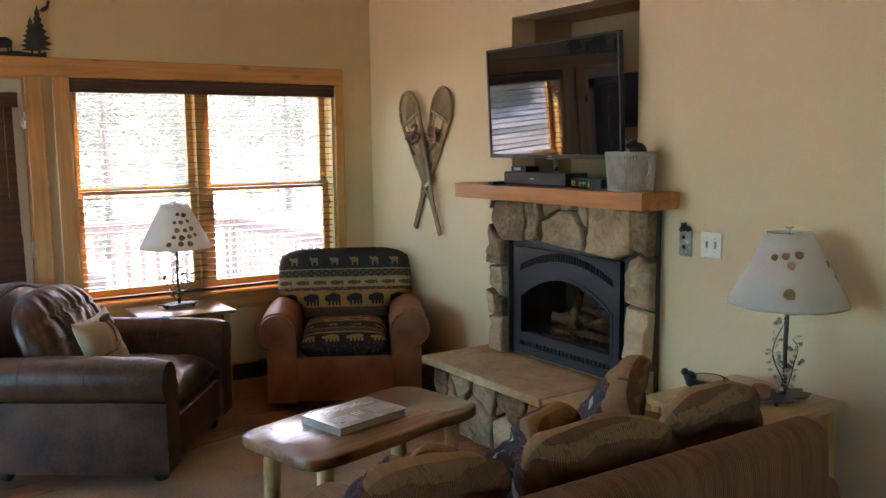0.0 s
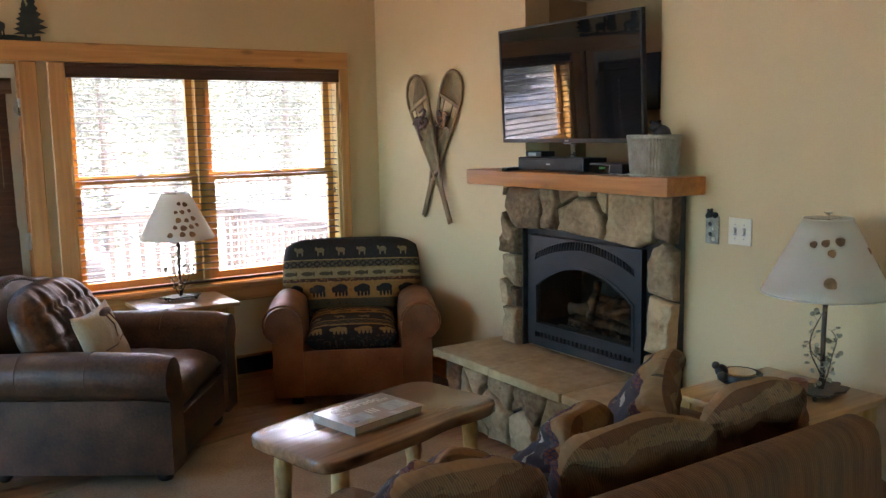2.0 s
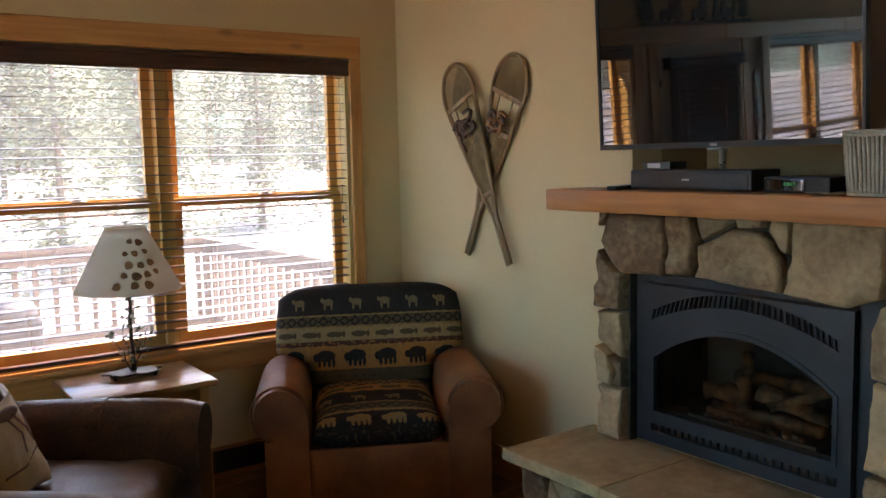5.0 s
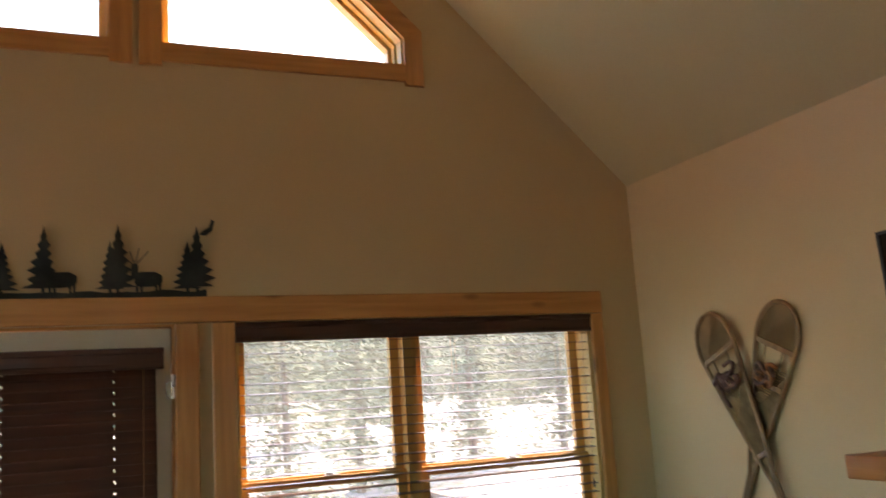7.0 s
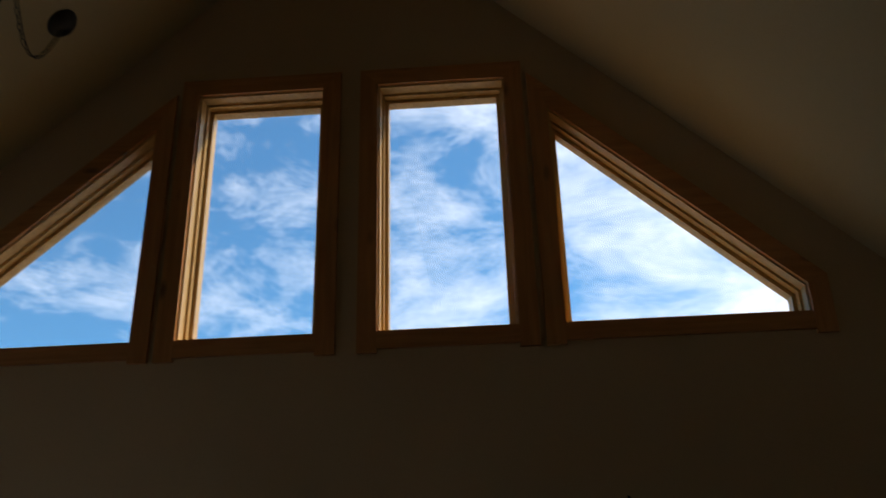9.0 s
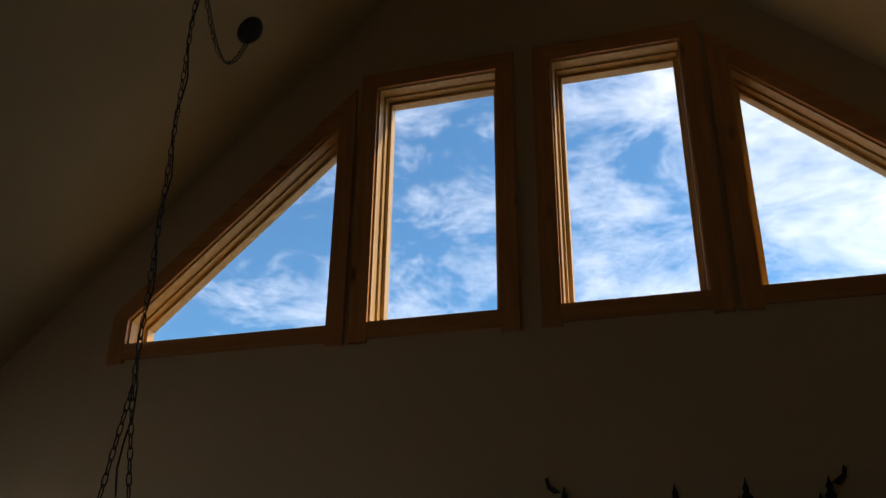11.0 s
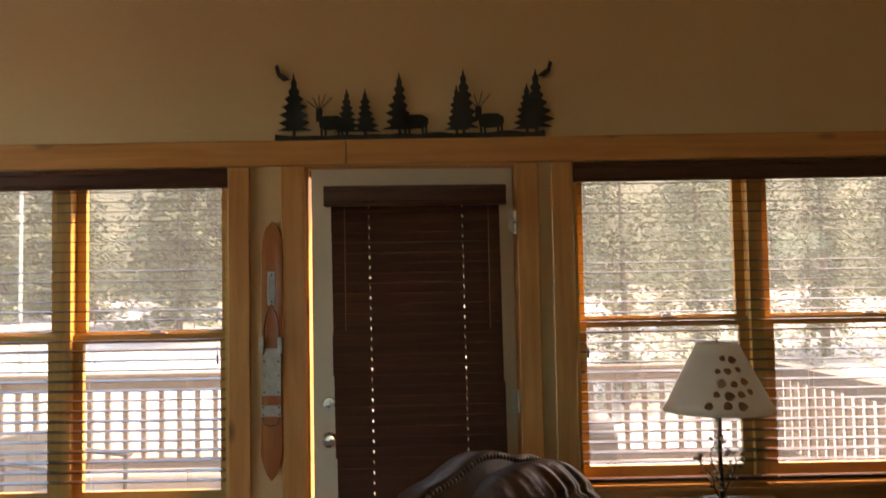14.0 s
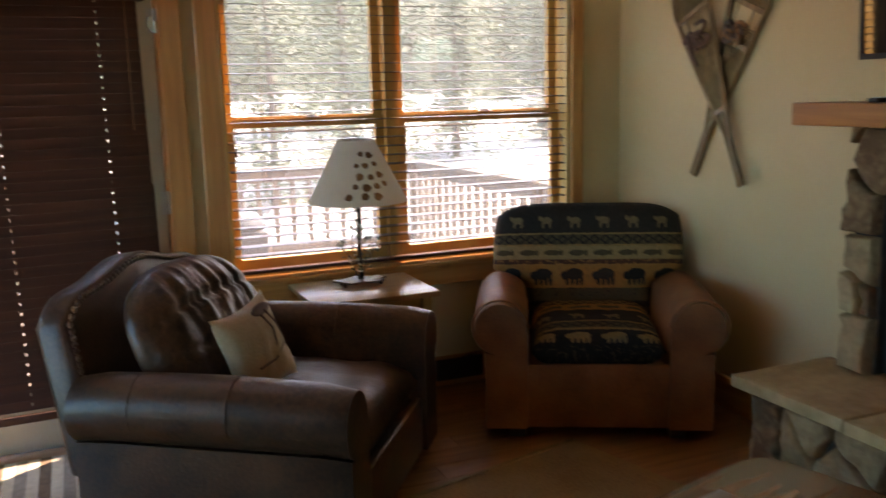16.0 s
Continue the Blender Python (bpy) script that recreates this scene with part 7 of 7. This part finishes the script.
tagged(part("main_chain", chain([(0, 0, chain_top), (0, 0, 2.45)]), BLACK_IRON, light), kind="stuff")
tagged(part("left_chain", chain([(0, 0, 2.45), (-0.045, 0, 2.145)]), BLACK_IRON, light), kind="stuff")
tagged(part("right_chain", chain([(0, 0, 2.45), (0.040, 0, 2.145)]), BLACK_IRON, light), kind="stuff")
part("cord", tube(B(), [(0.012 * math.sin(k * 1.3), 0.008, chain_top - (chain_top - 2.15) * k / 24) for k in range(25)], 0.0028, 5), BLACK_PLASTIC, light)
part("top_bar", box(B(), -0.075, 0.075, -0.02, 0.02, 2.118, 2.138, 0.006), BLACK_IRON, light)
part("column", rod(B(), (0, 0, 1.965), (0, 0, 2.118), 0.013, seg=12), BLACK_IRON, light, smooth=True)
part("hub", lathe(B(), [(0.018, 1.92), (0.030, 1.935), (0.030, 1.965), (0.018, 1.98)], 16), BLACK_IRON, light, smooth=True)
part("finial", lathe(B(), [(0.0, 1.86), (0.012, 1.87), (0.016, 1.895), (0.010, 1.92)], 14), BLACK_IRON, light, smooth="all")
JAR = glass_material("jar_glass", (0.93, 0.93, 0.92), 0.16)
AMBER = glass_material("amber_glass", (0.95, 0.72, 0.38), 0.10)
FILAMENT = material("brass_filament", (0.45, 0.24, 0.06), (0.6, 0.34, 0.1), 8, 0.3, metallic=1.0)
arms = [(1, 0), (-1, 0), (0, 1), (0, -1)]
for dx, dy in arms:
    d = Vector((dx, dy, 0))
    pts = [d * 0.0 + Vector((0, 0, 1.95)), d * 0.08 + Vector((0, 0, 1.948)), d * 0.19 + Vector((0, 0, 1.944)), d * 0.222 + Vector((0, 0, 1.934)), d * 0.238 + Vector((0, 0, 1.905))]
    arm = part("arm", tube(B(), pts, 0.010, 10), BLACK_IRON, light, smooth="all")
    part("elbow", rod(B(), d * 0.17 + Vector((0, 0, 1.945)), d * 0.195 + Vector((0, 0, 1.943)), 0.013), BLACK_IRON, arm)
    if dy == 0:
        s = dx
        part("brace", tube(B(), [(s * 0.055, 0, 2.12), (s * 0.052, 0, 2.06), (s * 0.066, 0, 2.035), (s * 0.12, 0, 2.022), (s * 0.185, 0, 2.012), (s * 0.198, 0, 2.0), (s * 0.198, 0, 1.95)], 0.004, 6), BLACK_IRON, light, smooth="all")
    c = (d.x * 0.238, d.y * 0.238)
    part("socket", lathe(B(), [(0.030, 1.852), (0.046, 1.856), (0.046, 1.862), (0.024, 1.866), (0.022, 1.895), (0.012, 1.905)], 20, c), BLACK_IRON, light, smooth=True)
    jar = part("jar", lathe(B(), [(0.052, 1.735), (0.053, 1.76), (0.045, 1.82), (0.036, 1.845), (0.032, 1.854)], 24, c), JAR, light, "clear flared glass jar", smooth="all")
    bulb = part("bulb", lathe(B(), [(0.0, 1.752), (0.018, 1.760), (0.027, 1.79), (0.020, 1.825), (0.012, 1.85)], 18, c), AMBER, light, "amber filament bulb", smooth="all")
    for k in range(4):
        a = k * math.pi / 2
        part("filament", rod(B(), (c[0] + 0.009 * math.cos(a), c[1] + 0.009 * math.sin(a), 1.77), (c[0] + 0.005 * math.cos(a), c[1] + 0.005 * math.sin(a), 1.835), 0.0009, seg=4), FILAMENT, bulb)
can_x, can_y = -4.766, -0.545
can_z = EAVE + PITCH * (can_x + ROOM_W)
canopy = thing("ceiling_canopy", pose(can_x, can_y, can_z, 0, -43.4, 0), "round black ceiling canopy with a swagged chain", "ceiling canopy")
part("plate", lathe(B(), [(0.0, -0.040), (0.03, -0.036), (0.070, -0.014), (0.080, -0.001)], 24), BLACK_IRON, canopy, smooth="all")
swag_pts = []
for k in range(13):
    f = k / 12
    p = Vector((can_x, can_y, can_z - 0.03)).lerp(Vector((CHX, CHY, hook_z - 0.03)), f)
    swag_pts.append(p - Vector((0, 0, 0.42 * math.sin(math.pi * f) * (1 - 0.5 * f))))
swag = thing("swag_chain", pose(0, 0, 0), "black swagged chain from the canopy to a ceiling hook", "chain")
tagged(part("links", chain(swag_pts), BLACK_IRON, swag), kind="stuff")
part("cord", tube(B(), [p + Vector((0.01, 0.01, 0.0)) for p in swag_pts], 0.0028, 5), BLACK_PLASTIC, swag)
part("hook", tube(B(), [(CHX, CHY, hook_z), (CHX, CHY, hook_z - 0.015), (CHX + 0.012, CHY, hook_z - 0.03), (CHX, CHY, hook_z - 0.042), (CHX - 0.010, CHY, hook_z - 0.032)], 0.003, 6), BLACK_IRON, swag)

# ---------------------------------------------------------------- dining chair by the left window
din = thing("dining_chair", pose(-4.17, -0.86, 0, 0, 0, 165), "pale wooden dining chair with a curved top rail", "chair")
BLOND = wood("blond_wood", (0.42, 0.27, 0.12), (0.58, 0.40, 0.2), (0.2, 0.1, 0.04), 2, 0.4, 0.2, knots=False)
part("seat", box(B(), -0.22, 0.22, -0.20, 0.22, 0.43, 0.46, 0.012), BLOND, din, smooth=True)
part("top_rail", tube(B(), [(-0.24 + 0.48 * k / 10, 0.25 + 0.05 * math.sin(math.pi * k / 10) - 0.02, 0.90 + 0.03 * math.cos(math.pi * (k / 5 - 1))) for k in range(11)], 0.024, 10), BLOND, din, smooth="all")
for s in (-1, 1):
    part("leg", rod(B(), (s * 0.19, -0.17, 0), (s * 0.18, -0.16, 0.432), 0.016, 0.02), BLOND, din)
    part("leg", rod(B(), (s * 0.19, 0.22, 0), (s * 0.18, 0.19, 0.432), 0.016, 0.02), BLOND, din)
    part("back_post", rod(B(), (s * 0.19, 0.20, 0.45), (s * 0.215, 0.25, 0.905), 0.016), BLOND, din)
for k in range(4):
    part("spindle", rod(B(), (-0.12 + 0.08 * k, 0.20, 0.455), (-0.13 + 0.087 * k, 0.262, 0.89), 0.009), BLOND, din)

# ---------------------------------------------------------------- on the deck and beyond
PATIO = material("patio_metal", (0.02, 0.022, 0.028), (0.05, 0.055, 0.065), 12, 0.5, 0.2, 60)


def deck_chair(m):
    c = thing("patio_chair", m, "dark metal patio chair standing on the deck", "chair", "patio chairs")
    part("seat", box(B(), -0.24, 0.24, -0.24, 0.22, 0.40, 0.43, 0.01), PATIO, c)
    part("backrest", box(B(), -0.24, 0.24, 0.22, 0.25, 0.45, 0.80, 0.01), PATIO, c, m=pose(0, 0, 0, -6))
    for s in (-1, 1):
        part("leg", rod(B(), (s * 0.24, -0.22, 0), (s * 0.24, -0.22, 0.62), 0.014), PATIO, c)
        part("leg", rod(B(), (s * 0.24, 0.24, 0), (s * 0.24, 0.22, 0.66), 0.014), PATIO, c)
        part("armrest", box(B(), s * 0.22, s * 0.27, -0.25, 0.26, 0.62, 0.645, 0.006), PATIO, c)
    return c


deck_chair(pose(-4.85, 1.35, -0.055, 0, 0, 60))
deck_chair(pose(-5.75, 1.7, -0.055, 0, 0, 190))
grill = thing("grill_cart", pose(-1.62, 2.55, -0.055), "dark covered grill cart on the deck", "grill")
part("body", box(B(), -0.2, 0.2, -0.18, 0.18, 0.35, 0.56, 0.03), PATIO, grill)
part("lid", lathe(B(), [(0.20, 0.561), (0.20, 0.60), (0.15, 0.68), (0.0, 0.70)], 20), PATIO, grill, smooth="all")
for x in (-0.17, 0.17):
    for y in (-0.14, 0.14):
        part("leg", rod(B(), (x * 1.2, y, 0), (x, y, 0.36), 0.014), PATIO, grill)
part("side_handle", tube(B(), [(-0.2, -0.12, 0.5), (-0.30, -0.12, 0.52), (-0.30, 0.12, 0.52), (-0.2, 0.12, 0.5)], 0.010, 8), ALU, grill)
post = thing("street_sign", pose(-12.4, 31.0, ground_height(-12.4, 31.0)), "thin metal street sign post with a green sign", "sign")
part("post", rod(B(), (0, 0, 0), (0, 0, 3.0), 0.03), ALU, post)
part("panel", box(B(), -0.4, 0.4, -0.045, -0.031, 2.7, 2.95), material("sign_green", (0.0, 0.16, 0.09), (0.0, 0.2, 0.11), 5, 0.5), post)
lamp_post = thing("utility_pole", pose(-12.6, 17.0, ground_height(-12.6, 17.0)), "slim grey metal pole beyond the deck", "pole")
part("shaft", rod(B(), (0, 0, 0), (0, 0, 5.2), 0.05, 0.04), ALU, lamp_post)

# ---------------------------------------------------------------- floor boards
rng = random.Random(21)
plank_meshes = {}
spare, spare_faces = [], []
BOARD = 0.128
rows_n = int(ROOM_D / BOARD)
for r in range(rows_n):
    y1 = -r * BOARD
    y0 = y1 - BOARD + 0.0015
    x = 0.0 - rng.uniform(0, 0.8)
    first_x = 0.0
    cuts = [0.0]
    while x > -ROOM_W:
        cuts.append(x)
        x -= rng.choice((0.9, 1.2, 1.5))
    cuts.append(-ROOM_W)
    for a, b in zip(cuts, cuts[1:]):
        length = round(a - b - 0.0012, 3)
        if length < 0.05:
            continue
        if y0 > -3.6 and b > -3.9 and length in (0.899, 1.199, 1.499):
            if length not in plank_meshes:
                bm = B()
                box(bm, -length, 0, 0, BOARD - 0.0015, -0.0119, 0.0, 0.0012, 1)
                plank_meshes[length] = part("plank", bm, FLOOR_WOOD, floor, m=pose(a, y0, 0))
            else:
                again("plank", plank_meshes[length], floor, pose(a, y0, 0))
        else:
            n = len(spare)
            spare += [(b + 0.0012, y0, 0), (a, y0, 0), (a, y1, 0), (b + 0.0012, y1, 0), (b + 0.0012, y0, -0.0119), (a, y0, -0.0119), (a, y1, -0.0119), (b + 0.0012, y1, -0.0119)]
            spare_faces += [(n, n + 1, n + 2, n + 3), (n, n + 4, n + 5, n + 1), (n + 1, n + 5, n + 6, n + 2), (n + 2, n + 6, n + 7, n + 3), (n + 3, n + 7, n + 4, n)]
mesh = bpy.data.meshes.new("far_planks")
mesh.from_pydata(spare, [], spare_faces)
mesh.materials.append(FLOOR_WOOD)
rest = new("far_planks", mesh)
rest.parent = floor
tagged(rest, kind="stuff")
